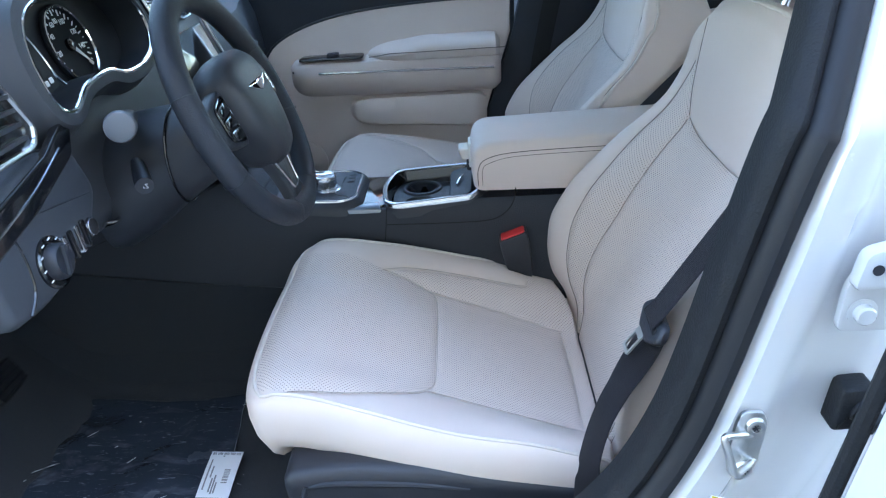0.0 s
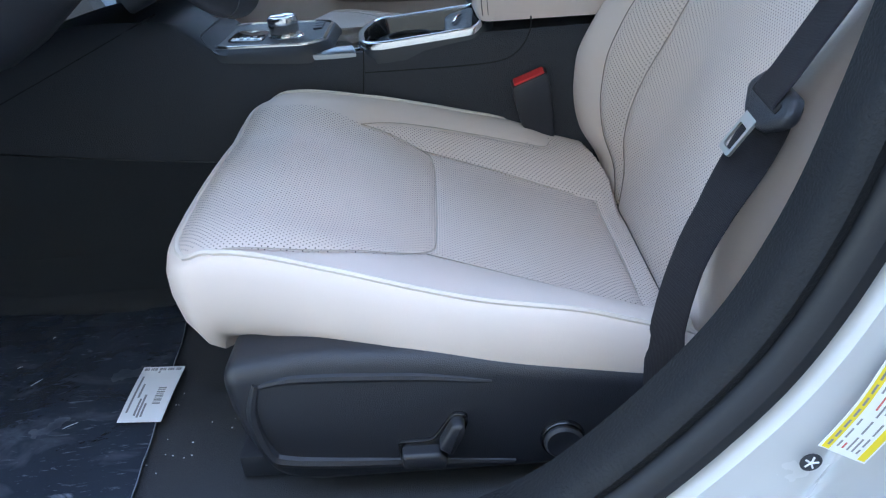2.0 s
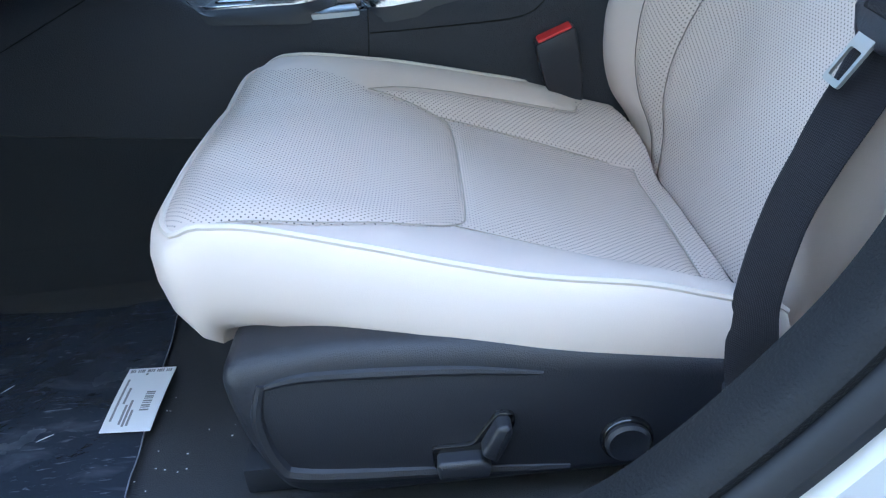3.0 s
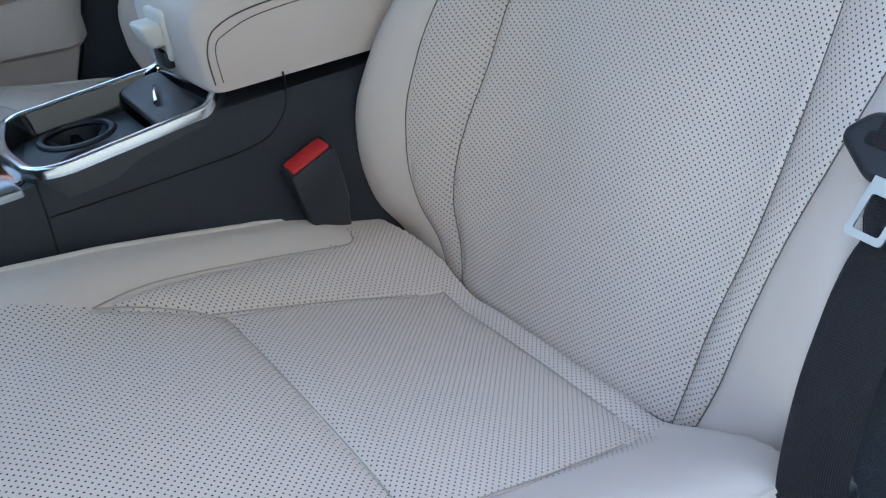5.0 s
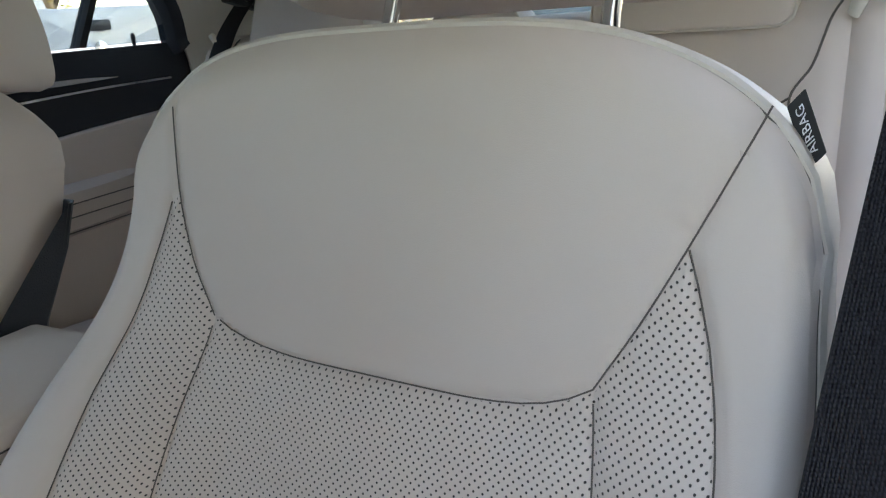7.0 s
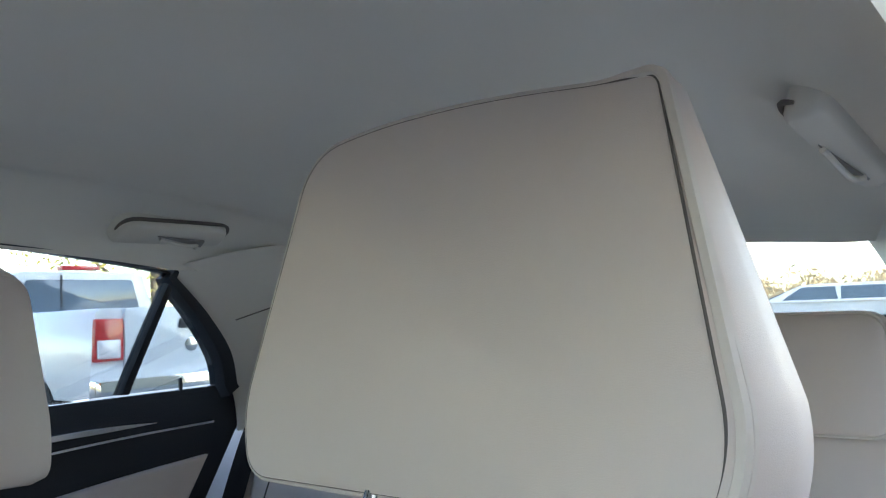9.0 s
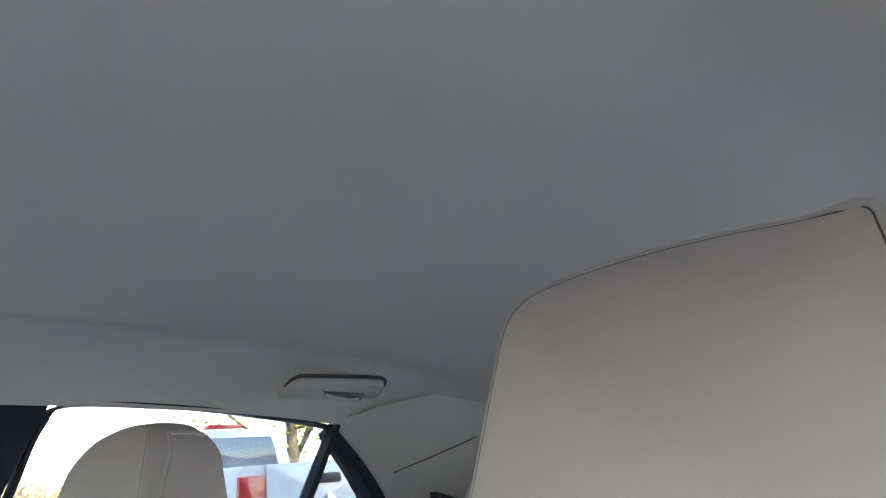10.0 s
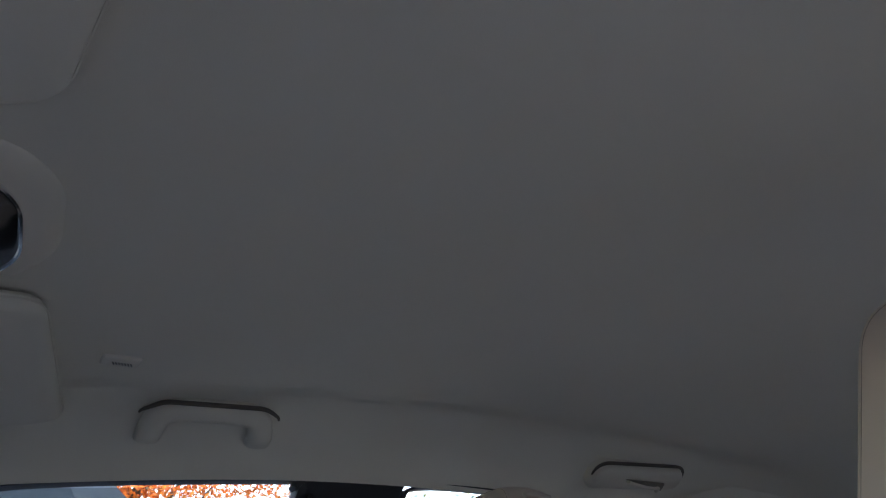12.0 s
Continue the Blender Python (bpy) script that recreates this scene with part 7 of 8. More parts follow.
for s in (1, -1):
    bm = bmesh.new()
    tube(bm, spline([(-0.95, CY + s * 0.72, 1.15), (-0.62, CY + s * 0.645, 1.29), (-0.36, CY + s * 0.585, 1.40), (-0.1, CY + s * 0.565, 1.445)], 5), 0.035, 10, flat=0.7)
    setting("pillar_front" if s > 0 else "pillar_front_driver", bm, TRIM, "cream trim of the windscreen pillar", "pillar trim")

# ---- roof fittings ----
def liner_z(x, y):
    w = abs(y - CY)
    rw = rail_w(x) + (left_more(x) if y < CY else 0)
    w = w if y > CY else -w
    s = 1 if y > CY else -1
    if abs(w) < rw - 0.11:
        return liner(x, w)
    f = min((abs(w) - rw + 0.11) / 0.11, 1)
    return lerp(liner(x, s * (rw - 0.11)), min(rail_z(max(min(x, 1.08), -0.25)), roof_z(x) - 0.02) - (0.012 if s < 0 else 0), f ** 1.6)
RB, RN = Vector((0, 0.84, -0.54)), Vector((0, -0.54, -0.84))
def on_rail(x0, y0, z0, s=1, fall=0.0, wide=1.0):
    lean = 0.12 if fall else 0.0
    def f(a, b, h=0.0):
        v = (RB * b + RN * h) if wide == 1.0 else Vector((0, 0.95, -0.31)) * b * wide + Vector((0, -0.31, -0.95)) * h
        return Vector((x0 + a, y0 + s * (v.y + lean * a), z0 + v.z - fall * a))
    return f
def grab_handle(label, x0, y0, z0, s, hooked, group="grab handles", fall=0.0):
    h = thing("grab_handle", label, "grab handle", group)
    to = on_rail(x0, y0, z0, s, fall, 0.6 if fall else 1.0)
    if not hooked:
        mid = spline([(-0.080, 0.036, 0), (-0.079, 0.010, 0), (-0.070, -0.018, 0), (-0.047, -0.030, 0), (0, -0.032, 0), (0.047, -0.030, 0), (0.070, -0.019, 0), (0.079, 0.010, 0), (0.080, 0.036, 0)], 6)
        bm = bmesh.new()
        rows = []
        for i, p in enumerate(mid):
            d = (Vector(mid[min(i + 1, len(mid) - 1)]) - Vector(mid[max(i - 1, 0)])).normalized()
            sink = 3.0 * max(p[1] - 0.010, 0) ** 1.5 - 0.006
            rows.append([to(p[0] - d.y * 0.0185 * u, p[1] + d.x * 0.0185 * u, k - sink) for u, k in ((-0.9, -0.012), (-1, -0.003), (-0.97, 0.004), (-0.8, 0.009), (-0.4, 0.012), (0, 0.0128), (0.4, 0.012), (0.8, 0.009), (0.97, 0.004), (1, -0.003), (0.9, -0.012))])
        loft(bm, rows)
        part("grip", bm, TRIM, h)
    else:
        o = round_poly([(-0.104, 0.040), (-0.104, -0.028), (0.104, -0.028), (0.104, 0.036)], [0.022, 0.038, 0.030, 0.022], 8)
        bm = bmesh.new()
        loft(bm, [[to(p[0], p[1], k - 0.012 * sstep(0.008, 0.036, p[1])) for p in inset2(o, d)] for d, k in ((0.001, -0.030), (0.0, -0.002), (0.001, 0.006), (0.004, 0.010), (0.009, 0.012))])
        g = part("grip", bm, TRIM, h)
        # flat plate in darker beige; the hook pocket's shade is put into its colour
        bm = bmesh.new()
        ro = round_poly([(-0.038, -0.004), (0.062, 0.002), (0.062, 0.022), (0.030, 0.012)], 0.004, 4)
        plate(bm, ro, 0.002, lambda a, b, k: to(a, b, 0.0115 + k), 0.0008, 2)
        part("pocket_shade", bm, material("pocket_shade_beige", (0.30, 0.28, 0.25), 0.6), g)
        bm = bmesh.new()
        tube(bm, spline([to(-0.030, 0.000, 0.015), to(0.0, 0.006, 0.019), to(0.030, 0.008, 0.021), to(0.046, 0.010, 0.018), to(0.050, 0.022, 0.014)], 5), 0.0035, 8)
        part("coat_hook", bm, TRIM, g)
    # dark line round the grip: the shade behind it, drawn as a tube
    bm = bmesh.new()
    if hooked:
        gap = round_poly([(-0.107, 0.036), (-0.107, -0.031), (0.107, -0.031), (0.107, 0.036)], [0.022, 0.038, 0.030, 0.030], 8)
        gap = [p for p in gap if p[1] < 0.012]
    else:
        gap = round_poly([(-0.101, 0.020), (-0.100, -0.030), (-0.076, -0.055), (0.076, -0.055), (0.100, -0.032), (0.101, 0.020)], [0.008, 0.02, 0.02, 0.02, 0.02, 0.008], 6)[9:-9]
    tube(bm, [to(p[0], p[1], 0.0 if hooked else 0.008 + 0.011 * sstep(-0.022, -0.050, p[1])) for p in gap], [0.001 + 0.0026 * math.sin(math.pi * (i + 0.5) / len(gap)) ** 0.5 for i in range(len(gap))], 6)
    part("grip_shade_line", bm, THREAD, h)
    return h
grab_handle("cream folded grab handle above the front door", 0.228, CY + 0.470, liner_z(0.228, CY + 0.470) + 0.004, 1, False)
grab_handle("cream grab handle with coat hook, rear door", 1.042, CY + 0.497, liner_z(1.042, CY + 0.497) + 0.001, 1, True)
grab_handle("cream grab handle with coat hook, rear door, driver side", 1.086, -0.494, 1.440, -1, True, fall=0.22)
def visor(label, ys, s):
    v = thing("sun_visor", label, "sun visor", "sun visors")
    o = round_poly([(0.000, ys[0]), (0.034, ys[1]), (-0.015, ys[1] + 0.02 * s), (-0.175, ys[1]), (-0.185, ys[0] + 0.01 * s), (-0.06, ys[0] - 0.012 * s)], [0.035, 0.02, 0.02, 0.02, 0.02, 0.02], 6)
    bm = bmesh.new()
    loft(bm, [[Vector((p[0], p[1], liner_z(p[0], p[1]) - 0.004 - k)) for p in inset2(o, d)] for d, k in ((0.006, 0.0), (0.0, 0.006), (0.0, 0.014), (0.004, 0.019), (0.012, 0.021))])
    body = part("visor_panel", bm, HEADLINER, v)
    bm = bmesh.new()
    tube(bm, [Vector((p[0], p[1], liner_z(p[0], p[1]) - 0.014)) for p in inset2(o, -0.001)], 0.0012, 5, closed=True)
    part("edge_seam", bm, TRIM, body)
    bm = bmesh.new()
    tube(bm, [Vector((-0.15, y, liner_z(-0.15, y) - 0.012)) for y in (ys[1] - 0.02 * s, ys[1] + 0.02 * s)], 0.006, 8)
    part("pivot", bm, TRIM, v)
visor("pale cloth sun visor folded up, passenger side", (0.150, 0.475), 1)
visor("pale cloth sun visor folded up, driver side", (-0.190, -0.40), -1)
lampc = thing("overhead_console", "cream overhead console with dark lamp lens", "ceiling lamp")
OC = 0.005
o = round_poly([(-0.170, OC - 0.125), (-0.030, OC - 0.120), (0.008, OC - 0.060), (0.008, OC + 0.060), (-0.030, OC + 0.120), (-0.170, OC + 0.125)], [0.03, 0.045, 0.045, 0.045, 0.045, 0.03], 8)
bm = bmesh.new()
loft(bm, [[Vector((p[0], p[1], liner_z(p[0], CY) + 0.002 - k)) for p in inset2(o, d)] for d, k in ((0.0, 0.0), (0.002, 0.006), (0.008, 0.012), (0.018, 0.016))])
hb = part("housing", bm, TRIM, lampc)
oi = round_poly([(-0.150, OC - 0.088), (-0.045, OC - 0.088), (-0.022, OC - 0.045), (-0.022, OC + 0.045), (-0.045, OC + 0.088), (-0.150, OC + 0.088)], 0.030, 6)
bm = bmesh.new()
loft(bm, [[Vector((p[0], p[1], liner_z(p[0], CY) - 0.013 - k)) for p in inset2(oi, d)] for d, k in ((0.0, 0.0), (0.002, 0.004), (0.006, 0.005))])
ln = part("lamp_lens", bm, GLOSS, hb, "dark glossy lamp lens")
bm = bmesh.new()
tube(bm, [Vector((p[0], p[1], liner_z(p[0], CY) - 0.016)) for p in oi], 0.0022, 6, closed=True)
part("chrome_edge", bm, MIRROR, ln)
mic = thing("microphone_grille", "small cream microphone grille in the headliner", "microphone")
o = round_poly([(0.065, 0.311), (0.112, 0.321), (0.108, 0.349), (0.062, 0.339)], 0.006, 4)
bm = bmesh.new()
loft(bm, [[Vector((p[0], p[1], liner_z(p[0], p[1]) + 0.002 - k)) for p in inset2(o, d)] for d, k in ((0.0, 0.0), (0.001, 0.004), (0.003, 0.0055))])
mb = part("grille_plate", bm, TRIM, mic)
for kx in range(7):
    bm = bmesh.new()
    x, y = 0.078 + 0.0035 * kx, 0.327 + 0.0008 * kx
    tube(bm, [Vector((x - 0.001, y, liner_z(x, y) - 0.0037)), Vector((x + 0.001, y + 0.007, liner_z(x, y + 0.007) - 0.0037))], 0.0009, 5)
    part("grille_slot", bm, BLACK, mb)


# ---- outside ----
def asphalt():
    m = material("worn_asphalt", (0.27, 0.250, 0.225), 0.9, vary=0.25, grain=1.0, grain_size=60, stain=0.6)
    return m


bm = bmesh.new()
n = 24
rows = []
for i in range(n + 1):
    for_x = []
    for j in range(n + 1):
        u, v = i / n * 2 - 1, j / n * 2 - 1
        x, y = math.copysign(abs(u) ** 3, u) * 900, math.copysign(abs(v) ** 3, v) * 900
        for_x.append(Vector((x, y, GROUND)))
    rows.append(for_x)
sheet(bm, rows)
setting("ground", bm, asphalt(), "pale worn asphalt of a car park", "ground", fix=False)

# unseen plain wall, added to keep sun and low sky off the car
bm = bmesh.new()
box(bm, (-18, -8.4, GROUND - 0.02), (13, -8.0, 12.5), 0.03)
setting("shading_wall", bm, material("pale_rendered_wall", (0.36, 0.32, 0.27), 0.9, vary=0.08, grain=0.5, grain_size=40, stain=0.8), "unseen plain pale wall added to shade the car", "building")

# white pickup truck behind the car park lane
TRUCK_PAINT = material("white_truck_paint", (0.74, 0.75, 0.76), 0.3, vary=0.02, coat=0.6)
TRUCK_GLASS = material("dark_truck_glass", (0.10, 0.14, 0.18), 0.10, vary=0.2, coat=0.5)
LAMP_RED = material("red_lamp_lens", (0.55, 0.03, 0.03), 0.2, coat=0.5)
LAMP_CLEAR = material("clear_lamp_lens", (0.75, 0.72, 0.72), 0.2, coat=0.5)
TYRE = material("tyre_rubber", (0.02, 0.02, 0.02), 0.85)


def pickup(ox, oy):
    tr = thing("pickup_truck", "white pickup truck parked with tailgate towards us", "truck")
    g = GROUND
    # x across from the left flank, y forwards
    def P(x, y, z):
        return Vector((ox + x, oy + y, g + z * 0.955))
    W = 2.0
    def side_section(y0, y1, prof, name, mat, parent, label=""):
        bm = bmesh.new()
        loft(bm, [[P(x, y0, z) for x, z in prof], [P(x, y1, z) for x, z in prof]])
        return part(name, bm, mat, parent, label)
    flank = [(0.02, 0.55), (0.0, 0.75), (0.02, 1.05), (0.05, 1.38), (0.09, 1.42), (W - 0.09, 1.42), (W - 0.05, 1.38), (W - 0.02, 1.05), (W, 0.75), (W - 0.02, 0.55)]
    bed = side_section(0.06, 2.15, flank, "cargo_bed", TRUCK_PAINT, tr)
    bm = bmesh.new()
    plate(bm, round_poly([(0.31, 0.72), (W - 0.31, 0.72), (W - 0.31, 1.42), (0.31, 1.42)], 0.03, 4), 0.05, lambda a, b, h: P(a, 0.07 - h, b), 0.012, 3)
    gate = part("tailgate", bm, TRUCK_PAINT, tr)
    bm = bmesh.new()
    plate(bm, round_poly([(W / 2 - 0.14, 1.20), (W / 2 + 0.14, 1.20), (W / 2 + 0.13, 1.30), (W / 2 - 0.13, 1.30)], 0.02, 4), 0.03, lambda a, b, h: P(a, 0.025 - h, b), 0.008, 2)
    part("gate_handle", bm, BLACK, gate)
    bm = bmesh.new()
    lathe(bm, [(0.07, 0), (0.07, 0.012), (0.04, 0.02), (0, 0.02)], P(W / 2, 0.025, 1.03), (0, -1, 0), 24)
    part("emblem", bm, CHROME, gate, "plain chrome emblem")
    for x0, x1 in ((0.015, 0.30), (W - 0.30, W - 0.015)):
        lamp = None
        bm = bmesh.new()
        plate(bm, round_poly([(x0, 0.92), (x1, 0.92), (x1, 1.32), (x0 + 0.02, 1.32)], 0.02, 4), 0.05, lambda a, b, h: P(a, 0.07 - h, b), 0.012, 3)
        lamp = part("tail_lamp", bm, LAMP_RED, tr, "red and clear tail lamp")
        bm = bmesh.new()
        plate(bm, round_poly([(x0 + 0.03, 0.945), (x1 - 0.035, 0.945), (x1 - 0.035, 1.12), (x0 + 0.03, 1.12)], 0.015, 4), 0.012, lambda a, b, h: P(a, 0.022 - h, b), 0.004, 2)
        part("reverse_lens", bm, LAMP_CLEAR, lamp)
    bm = bmesh.new()
    box(bm, (ox - 0.01, oy - 0.14, g + 0.50), (ox + W + 0.01, oy + 0.08, g + 0.72), 0.04)
    part("bumper", bm, MIRROR, tr, "chrome rear bumper")
    bm = bmesh.new()
    box(bm, (ox + 0.10, oy + 0.3, g + 0.32), (ox + W - 0.10, oy + 5.4, g + 0.60), 0.03)
    part("chassis", bm, BLACK, tr)
    # cab
    cab = [(0.03, 0.50), (0.0, 0.80), (0.03, 1.28), (0.22, 1.88), (0.32, 1.93), (W - 0.32, 1.93), (W - 0.22, 1.88), (W - 0.03, 1.28), (W, 0.80), (W - 0.03, 0.50)]
    bm = bmesh.new()
    rings = []
    for y, top in ((2.18, 0.97), (2.34, 1.0), (3.6, 1.0), (3.9, 0.985)):
        rings.append([P(x, y, z if z < 1.3 else 1.28 + (z - 1.28) * top) for x, z in cab])
    rings.append([P(x, 4.55, min(z, 1.28)) for x, z in cab])
    loft(bm, rings)
    cb = part("cab", bm, TRUCK_PAINT, tr)
    bm = bmesh.new()
    plate(bm, round_poly([(0.26, 1.38), (W - 0.26, 1.38), (W - 0.38, 1.82), (0.38, 1.82)], 0.04, 4), 0.02, lambda a, b, h: P(a, 2.165 - h, b), 0.004, 2)
    gl = part("rear_window", bm, TRUCK_GLASS, cb, "dark rear cab window")
    for x in (0.76,):
        bm = bmesh.new()
        box(bm, (ox + x - 0.010, oy + 2.135, g + 1.41), (ox + x + 0.010, oy + 2.155, g + 1.79), 0.004)
        part("window_bar", bm, BLACK, gl)
    bm = bmesh.new()
    box(bm, (ox + W / 2 - 0.22, oy + 2.155, g + 1.85), (ox + W / 2 + 0.22, oy + 2.30, g + 1.90), 0.01)
    part("high_brake_lamp", bm, LAMP_RED, cb)
    for s, sx in ((0, -1), (1, 1)):
        x = 0.0 if s == 0 else W
        for y0, y1 in ((2.50, 3.25), (3.35, 4.15)):
            bm = bmesh.new()
            rows = [[P(x + sx * 0.012 + (-sx) * max(0, z - 1.28) * 0.315 + (0.03 if s == 0 else -0.03), y, z) for y in (y0, y1 - (0.35 if y0 > 3 and z > 1.7 else 0))] for z in (1.36, 1.80)]
            solid(bm, rows, (sx * -0.03, 0, 0))
            part("side_window", bm, TRUCK_GLASS, cb)
        bm = bmesh.new()
        box(bm, (ox + x + sx * 0.05 - 0.10, oy + 4.05, g + 1.28), (ox + x + sx * 0.05 + 0.10, oy + 4.20, g + 1.52), 0.03)
        part("wing_mirror", bm, BLACK, cb)
    bm = bmesh.new()
    loft(bm, [[P(x, 4.5, z) for x, z in ((0.04, 0.5), (0.0, 0.8), (0.04, 1.24), (0.2, 1.28), (W - 0.2, 1.28), (W - 0.04, 1.24), (W, 0.8), (W - 0.04, 0.5))], [P(x, 5.7, z) for x, z in ((0.10, 0.5), (0.06, 0.8), (0.10, 1.12), (0.25, 1.18), (W - 0.25, 1.18), (W - 0.10, 1.12), (W - 0.06, 0.8), (W - 0.10, 0.5))]])
    part("bonnet", bm, TRUCK_PAINT, tr)
    for y in (1.15, 4.85):
        for x, sx in ((0.02, -1), (W - 0.02, 1)):
            bm = bmesh.new()
            lathe(bm, [(0.25, 0.0), (0.38, 0.0), (0.41, 0.03), (0.41, 0.22), (0.38, 0.25), (0.25, 0.25)], P(x + sx * -0.23, y, 0.43), (sx, 0, 0), 32)
            wh = part("wheel", bm, TYRE, tr)
            bm = bmesh.new()
            lathe(bm, [(0.25, 0.0), (0.25, 0.23), (0.22, 0.20), (0.08, 0.19), (0.06, 0.22), (0, 0.22)], P(x + sx * -0.23, y, 0.43), (sx, 0, 0), 24)
            part("rim", bm, CHROME, wh)
    return tr


pickup(3.73, 5.95)


def estate_car(name, label, m, paint, roof=1.62, length=4.6, width=1.84):
    """A plain parked car; its front points along +x of the pose m."""
    car = thing(name, label, "car", "parked cars")
    L, W = length, width
    def tf(bm):
        bmesh.ops.transform(bm, matrix=m, verts=bm.verts)
        return bm
    low = [(-L / 2, 0.45), (-L / 2 + 0.05, 0.85), (-L / 2 + 0.1, 1.0), (L * 0.18, 1.02), (L / 2 - 0.15, 0.86), (L / 2, 0.62), (L / 2, 0.35), (-L / 2 + 0.05, 0.30)]
    bm = bmesh.new()
    loft(bm, [[Vector((x * 0.985, s, z)) for x, z in low] for s in (-W / 2 + 0.06,)] + [[Vector((x, s, z)) for x, z in low] for s in (-W / 2, W / 2)] + [[Vector((x * 0.985, s, z)) for x, z in low] for s in (W / 2 - 0.06,)])
    part("body", tf(bm), paint, car)
    top = [(-L / 2 + 0.10, 0.98), (-L / 2 + 0.32, roof - 0.06), (-L / 2 + 0.6, roof), (L * 0.02, roof), (L * 0.08, roof - 0.04), (L * 0.26, 1.0)]
    bm = bmesh.new()
    def sec(s, k):
        return [Vector((x, s * (W / 2 - 0.02 - (0.17 * (z - 0.98) / (roof - 0.98))) * k, z)) for x, z in top]
    loft(bm, [sec(-1, 1.0), sec(-1, 0.93), sec(1, 0.93), sec(1, 1.0)])
    cab = part("cabin", tf(bm), paint, car)
    for s in (-1, 1):
        for a, b in ((-L / 2 + 0.45, -0.55), (-0.48, 0.30)):
            bm = bmesh.new()
            def q(x, z):
                return Vector((x, s * (W / 2 - 0.014 - 0.17 * (z - 0.98) / (roof - 0.98)), z))
            x1 = b if b < 0 else b + 0.45
            loft(bm, [[q(a, 1.05), q(x1, 1.05), q(b, roof - 0.07), q(a + 0.05, roof - 0.07)], [p + Vector((0, -s * 0.03, 0)) for p in (q(a, 1.05), q(x1, 1.05), q(b, roof - 0.07), q(a + 0.05, roof - 0.07))]])
            part("side_window", tf(bm), TRUCK_GLASS, cab)
        for x in (-L / 2 + 0.85, L / 2 - 0.9):
            bm = bmesh.new()
            lathe(bm, [(0.2, 0), (0.31, 0), (0.33, 0.03), (0.33, 0.19), (0.31, 0.22), (0.2, 0.22)], (x, s * (W / 2 - 0.21), 0.33), (0, s, 0), 28)
            wh = part("wheel", tf(bm), TYRE, car)
            bm = bmesh.new()
            lathe(bm, [(0.2, 0), (0.2, 0.20), (0.16, 0.17), (0.05, 0.17), (0, 0.19)], (x, s * (W / 2 - 0.21), 0.33), (0, s, 0), 20)
            part("rim", tf(bm), CHROME, wh)
    for x0, x1, nm in ((L * 0.08, L * 0.255, "windscreen"), (-L / 2 + 0.10, -L / 2 + 0.32, "rear_window")):
        bm = bmesh.new()
        za, zb = (roof - 0.07, 1.04) if nm == "windscreen" else (1.04, roof - 0.12)
        off = 0.012 if nm == "windscreen" else -0.012
        rows = [[Vector((lerp(x0, x1, f) + off, s * (W / 2 - 0.14 - 0.10 * (lerp(za, zb, f) - 1) / 0.6), lerp(za, zb, f) + 0.02)) for s in (-1, -0.5, 0, 0.5, 1)] for f in (0.06, 0.5, 0.97)]
        solid(bm, rows, (-off * 2, 0, -0.02))
        part(nm, tf(bm), TRUCK_GLASS, cab)
    for s in (-1, 1):
        bm = bmesh.new()
        plate(bm, round_poly([(s * (W / 2 - 0.30), 0.72), (s * (W / 2 - 0.04), 0.74), (s * (W / 2 - 0.04), 0.86), (s * (W / 2 - 0.30), 0.82)], 0.02, 3), 0.03, lambda a, b, h: Vector((L / 2 - 0.06 + h - 0.3 * (b - 0.7), a, b)), 0.008, 2)
        part("head_lamp", tf(bm), LAMP_CLEAR, car)
        bm = bmesh.new()
        plate(bm, round_poly([(s * (W / 2 - 0.22), 0.74), (s * (W / 2 - 0.02), 0.74), (s * (W / 2 - 0.02), 0.96), (s * (W / 2 - 0.22), 0.92)], 0.02, 3), 0.03, lambda a, b, h: Vector((-L / 2 + 0.06 - h, a, b)), 0.008, 2)
        part("tail_lamp", tf(bm), LAMP_RED, car)
    return car


SILVER = material("silver_blue_paint", (0.17, 0.22, 0.27), 0.3, metal=0.2, vary=0.03, coat=0.7)
estate_car("parked_car", "pale silver-blue car parked alongside", pose(-0.28, 3.05, GROUND, 0, 0, 0), SILVER, roof=1.86)
estate_car("parked_car", "white car parked far across the lot", pose(21.0, 3.6, GROUND, 0, 0, 96), TRUCK_PAINT, roof=1.42)
estate_car("parked_car", "white car parked far across the lot", pose(24.0, 0.6, GROUND, 0, 0, 80), TRUCK_PAINT, roof=1.5)
estate_car("parked_car", "silver car parked far across the lot", pose(22.0, 8.8, GROUND, 0, 0, 90), SILVER, roof=1.6)


def foliage(name, tones):
    m = bpy.data.materials.new(name)
    m.use_nodes = True
    n, l = m.node_tree.nodes, m.node_tree.links
    b = n["Principled BSDF"]
    b.inputs["Roughness"].default_value = 0.6
    ge = n.new("ShaderNodeNewGeometry")
    cr = n.new("ShaderNodeValToRGB")
    for i, c in enumerate(tones):
        e = cr.color_ramp.elements[i] if i < 2 else cr.color_ramp.elements.new(i / (len(tones) - 1))
        e.position = i / (len(tones) - 1)
        e.color = (*c, 1)
    l.new(ge.outputs["Random Per Island"], cr.inputs["Fac"])
    l.new(cr.outputs["Color"], b.inputs["Base Color"])
    tr = n.new("ShaderNodeBsdfTranslucent")
    l.new(cr.outputs["Color"], tr.inputs["Color"])
    mx = n.new("ShaderNodeMixShader")
    mx.inputs["Fac"].default_value = 0.4
    l.new(b.outputs[0], mx.inputs[1])
    l.new(tr.outputs[0], mx.inputs[2])
    l.new(mx.outputs[0], n["Material Output"].inputs["Surface"])
    return m


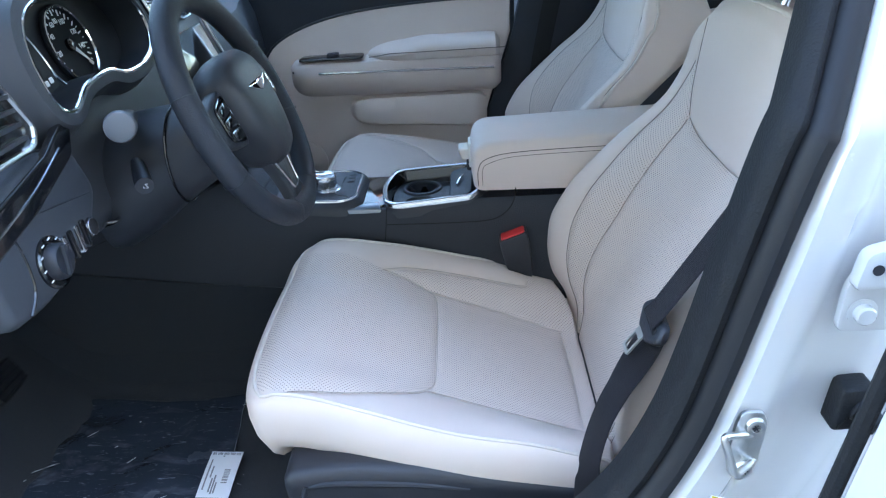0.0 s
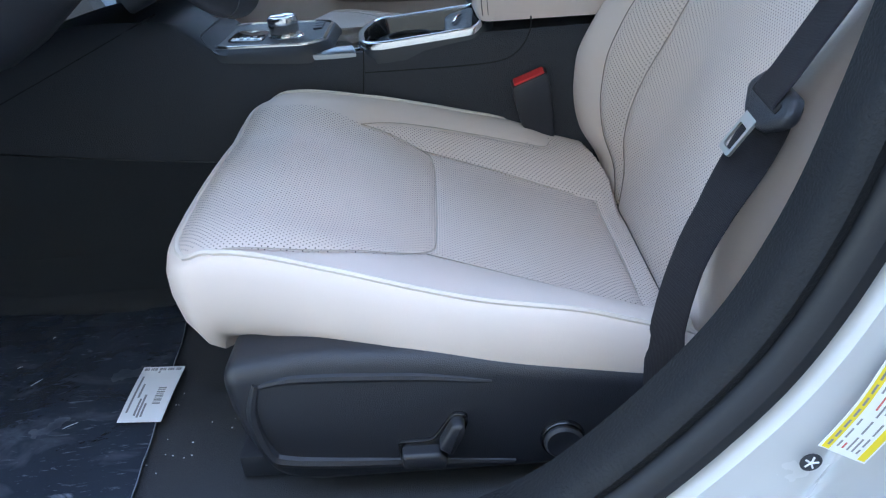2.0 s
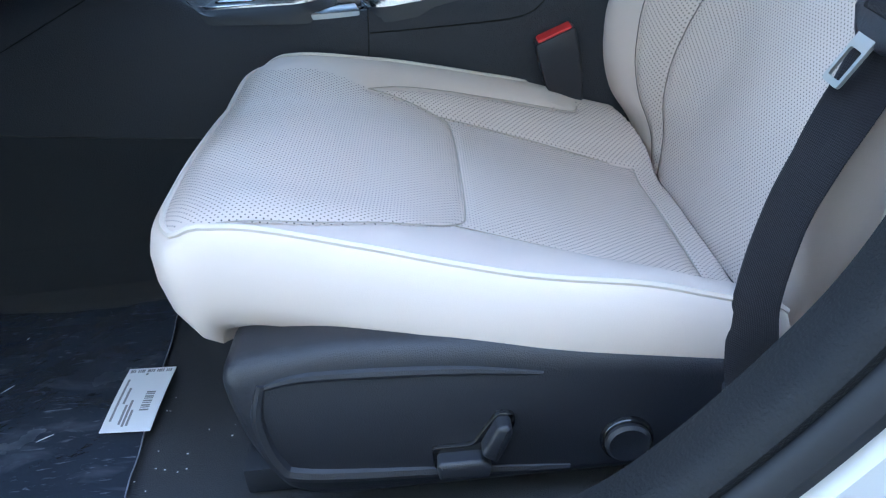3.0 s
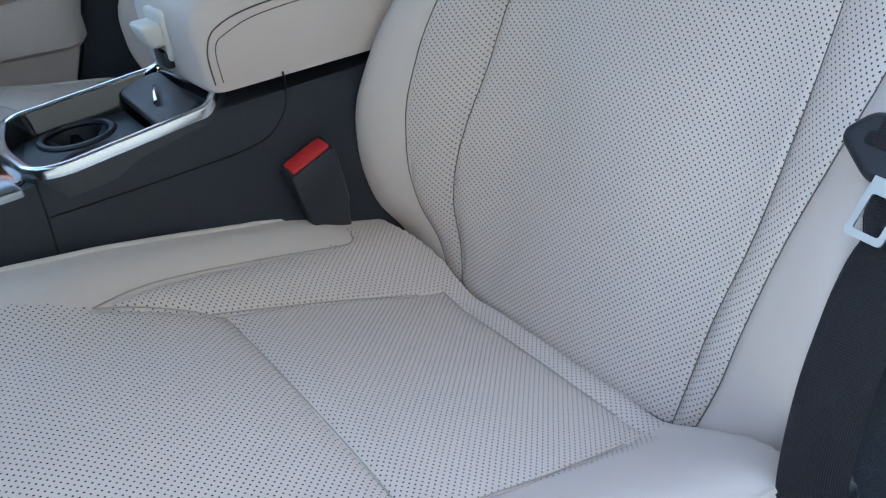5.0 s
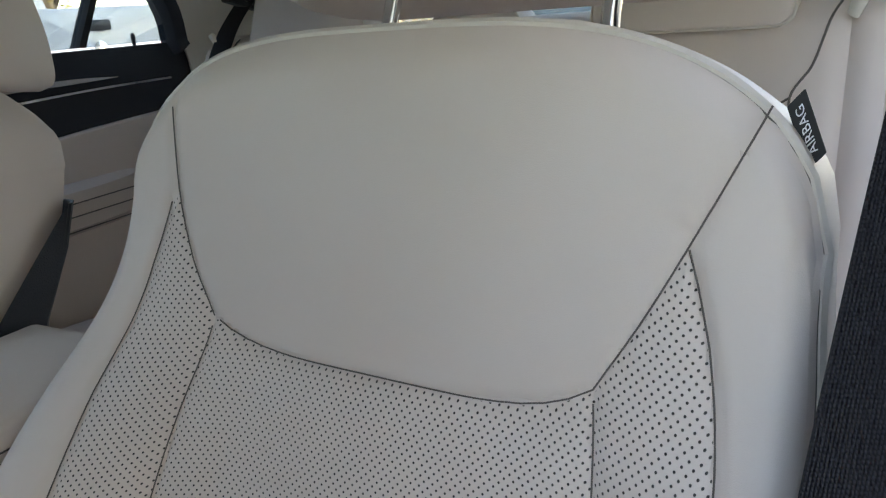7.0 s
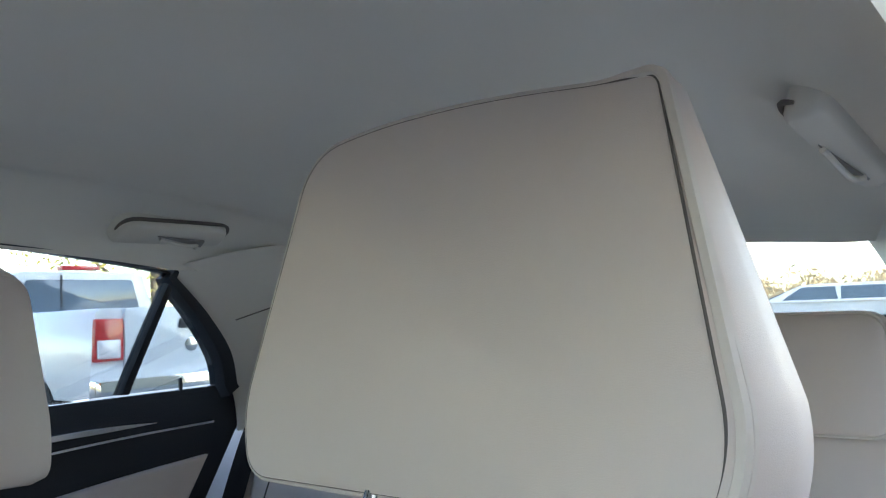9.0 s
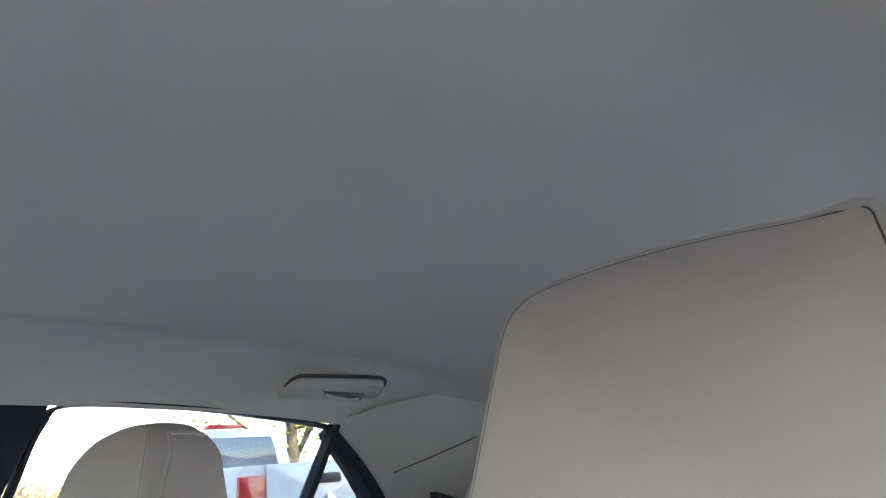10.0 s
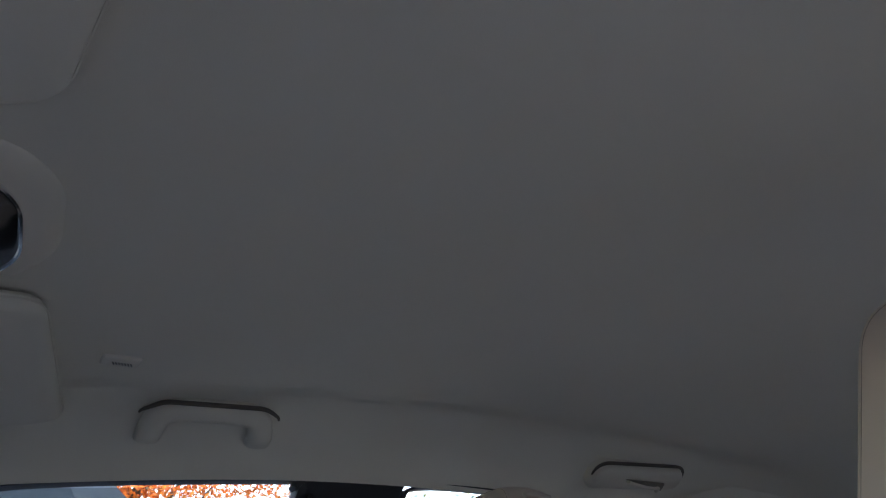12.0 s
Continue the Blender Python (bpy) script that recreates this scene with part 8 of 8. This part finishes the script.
BARK = material("grey_bark", (0.16, 0.13, 0.10), 0.9, vary=0.3, grain=1.0, grain_size=40)
ORANGE = foliage("orange_leaves", [(0.50, 0.10, 0.02), (0.62, 0.17, 0.03), (0.68, 0.26, 0.06), (0.45, 0.09, 0.03)])
YGREEN = foliage("yellow_green_leaves", [(0.20, 0.22, 0.05), (0.32, 0.30, 0.07), (0.50, 0.40, 0.10), (0.16, 0.18, 0.05)])


def leaves(verts, faces, c, r, n, size, rng):
    for _ in range(n):
        d = Vector((rng.gauss(0, 1), rng.gauss(0, 1), rng.gauss(0, 1))).normalized() * r * rng.random() ** 0.4
        p = c + Vector((d.x, d.y, d.z * 0.75))
        a = Vector((rng.gauss(0, 1), rng.gauss(0, 1), rng.gauss(0, 1))).normalized()
        b = a.orthogonal().normalized()
        s = size * rng.uniform(0.6, 1.3)
        i = len(verts)
        verts += [p - a * s, p + b * s * 0.5, p + a * s, p - b * s * 0.5]
        faces.append((i, i + 1, i + 2, i + 3))


def tree(label, x, y, height, spread, leaf, seed, count=9000, size=0.09, limbs=44):
    rng = random.Random(seed)
    t = thing("tree", label, "tree", "trees beyond the car park")
    base = Vector((x, y, GROUND))
    bm = bmesh.new()
    trunk = [base + Vector((0.05 * math.sin(k), 0.04 * math.cos(k * 1.3), height * 0.75 * k / 8)) for k in range(9)]
    tube(bm, trunk, [0.17 * (1 - 0.10 * k) for k in range(9)], 10)
    part("trunk", bm, BARK, t)
    verts, faces = [], []
    tips = []
    for k in range(limbs):
        s = trunk[2 + k % 6]
        a, el = rng.uniform(0, 6.28), rng.uniform(0.1, 1.1)
        ln = spread * rng.uniform(0.55, 1.0) * (1.0 - 0.35 * (k % 6) / 6)
        e = s + Vector((math.cos(a) * math.cos(el), math.sin(a) * math.cos(el), math.sin(el))) * ln
        mid = s.lerp(e, 0.5) + Vector((rng.gauss(0, 0.1), rng.gauss(0, 0.1), 0.12))
        bm = bmesh.new()
        tube(bm, [s, mid, e], [0.05, 0.03, 0.008], 6)
        part("limb", bm, BARK, t)
        tips += [mid, e, s.lerp(e, 0.8) + Vector((rng.gauss(0, 0.3), rng.gauss(0, 0.3), rng.gauss(0, 0.3)))]
    for c in tips:
        leaves(verts, faces, c, spread * rng.uniform(0.14, 0.30), count // len(tips), size, rng)
    me = bpy.data.meshes.new("crown")
    me.from_pydata(verts, [], faces)
    me.materials.append(leaf)
    o = new("crown", me)
    o.parent = t


tree("orange autumn tree beyond the parked cars", 0.8, 10.5, 7.6, 3.8, ORANGE, 3, 60000, 0.036)
tree("orange autumn tree beyond the parked cars", -3.6, 12.0, 7.2, 3.6, ORANGE, 5, 20000, 0.09)
tree("thin yellow-green tree near the lot edge", 9.6, 14.5, 8.0, 3.6, YGREEN, 11, 14000, 0.055, 20)

# far belt of woods and low hills
rng = random.Random(21)
verts, faces = [], []
for k in range(340):
    a = rng.uniform(-0.5, 2.4)
    d = rng.uniform(55, 85)
    leaves(verts, faces, Vector((math.cos(a) * d, math.sin(a) * d, GROUND + rng.uniform(0.3, 1.7))), rng.uniform(1.2, 2.4), 130, 0.22, rng)
me = bpy.data.meshes.new("far_woods")
me.from_pydata(verts, [], faces)
me.materials.append(foliage("far_autumn_woods", [(0.40, 0.27, 0.15), (0.44, 0.32, 0.19), (0.32, 0.27, 0.17), (0.48, 0.33, 0.18)]))
tagged(new("far_woods", me), "far belt of autumn woods", "woods", kind="stuff")
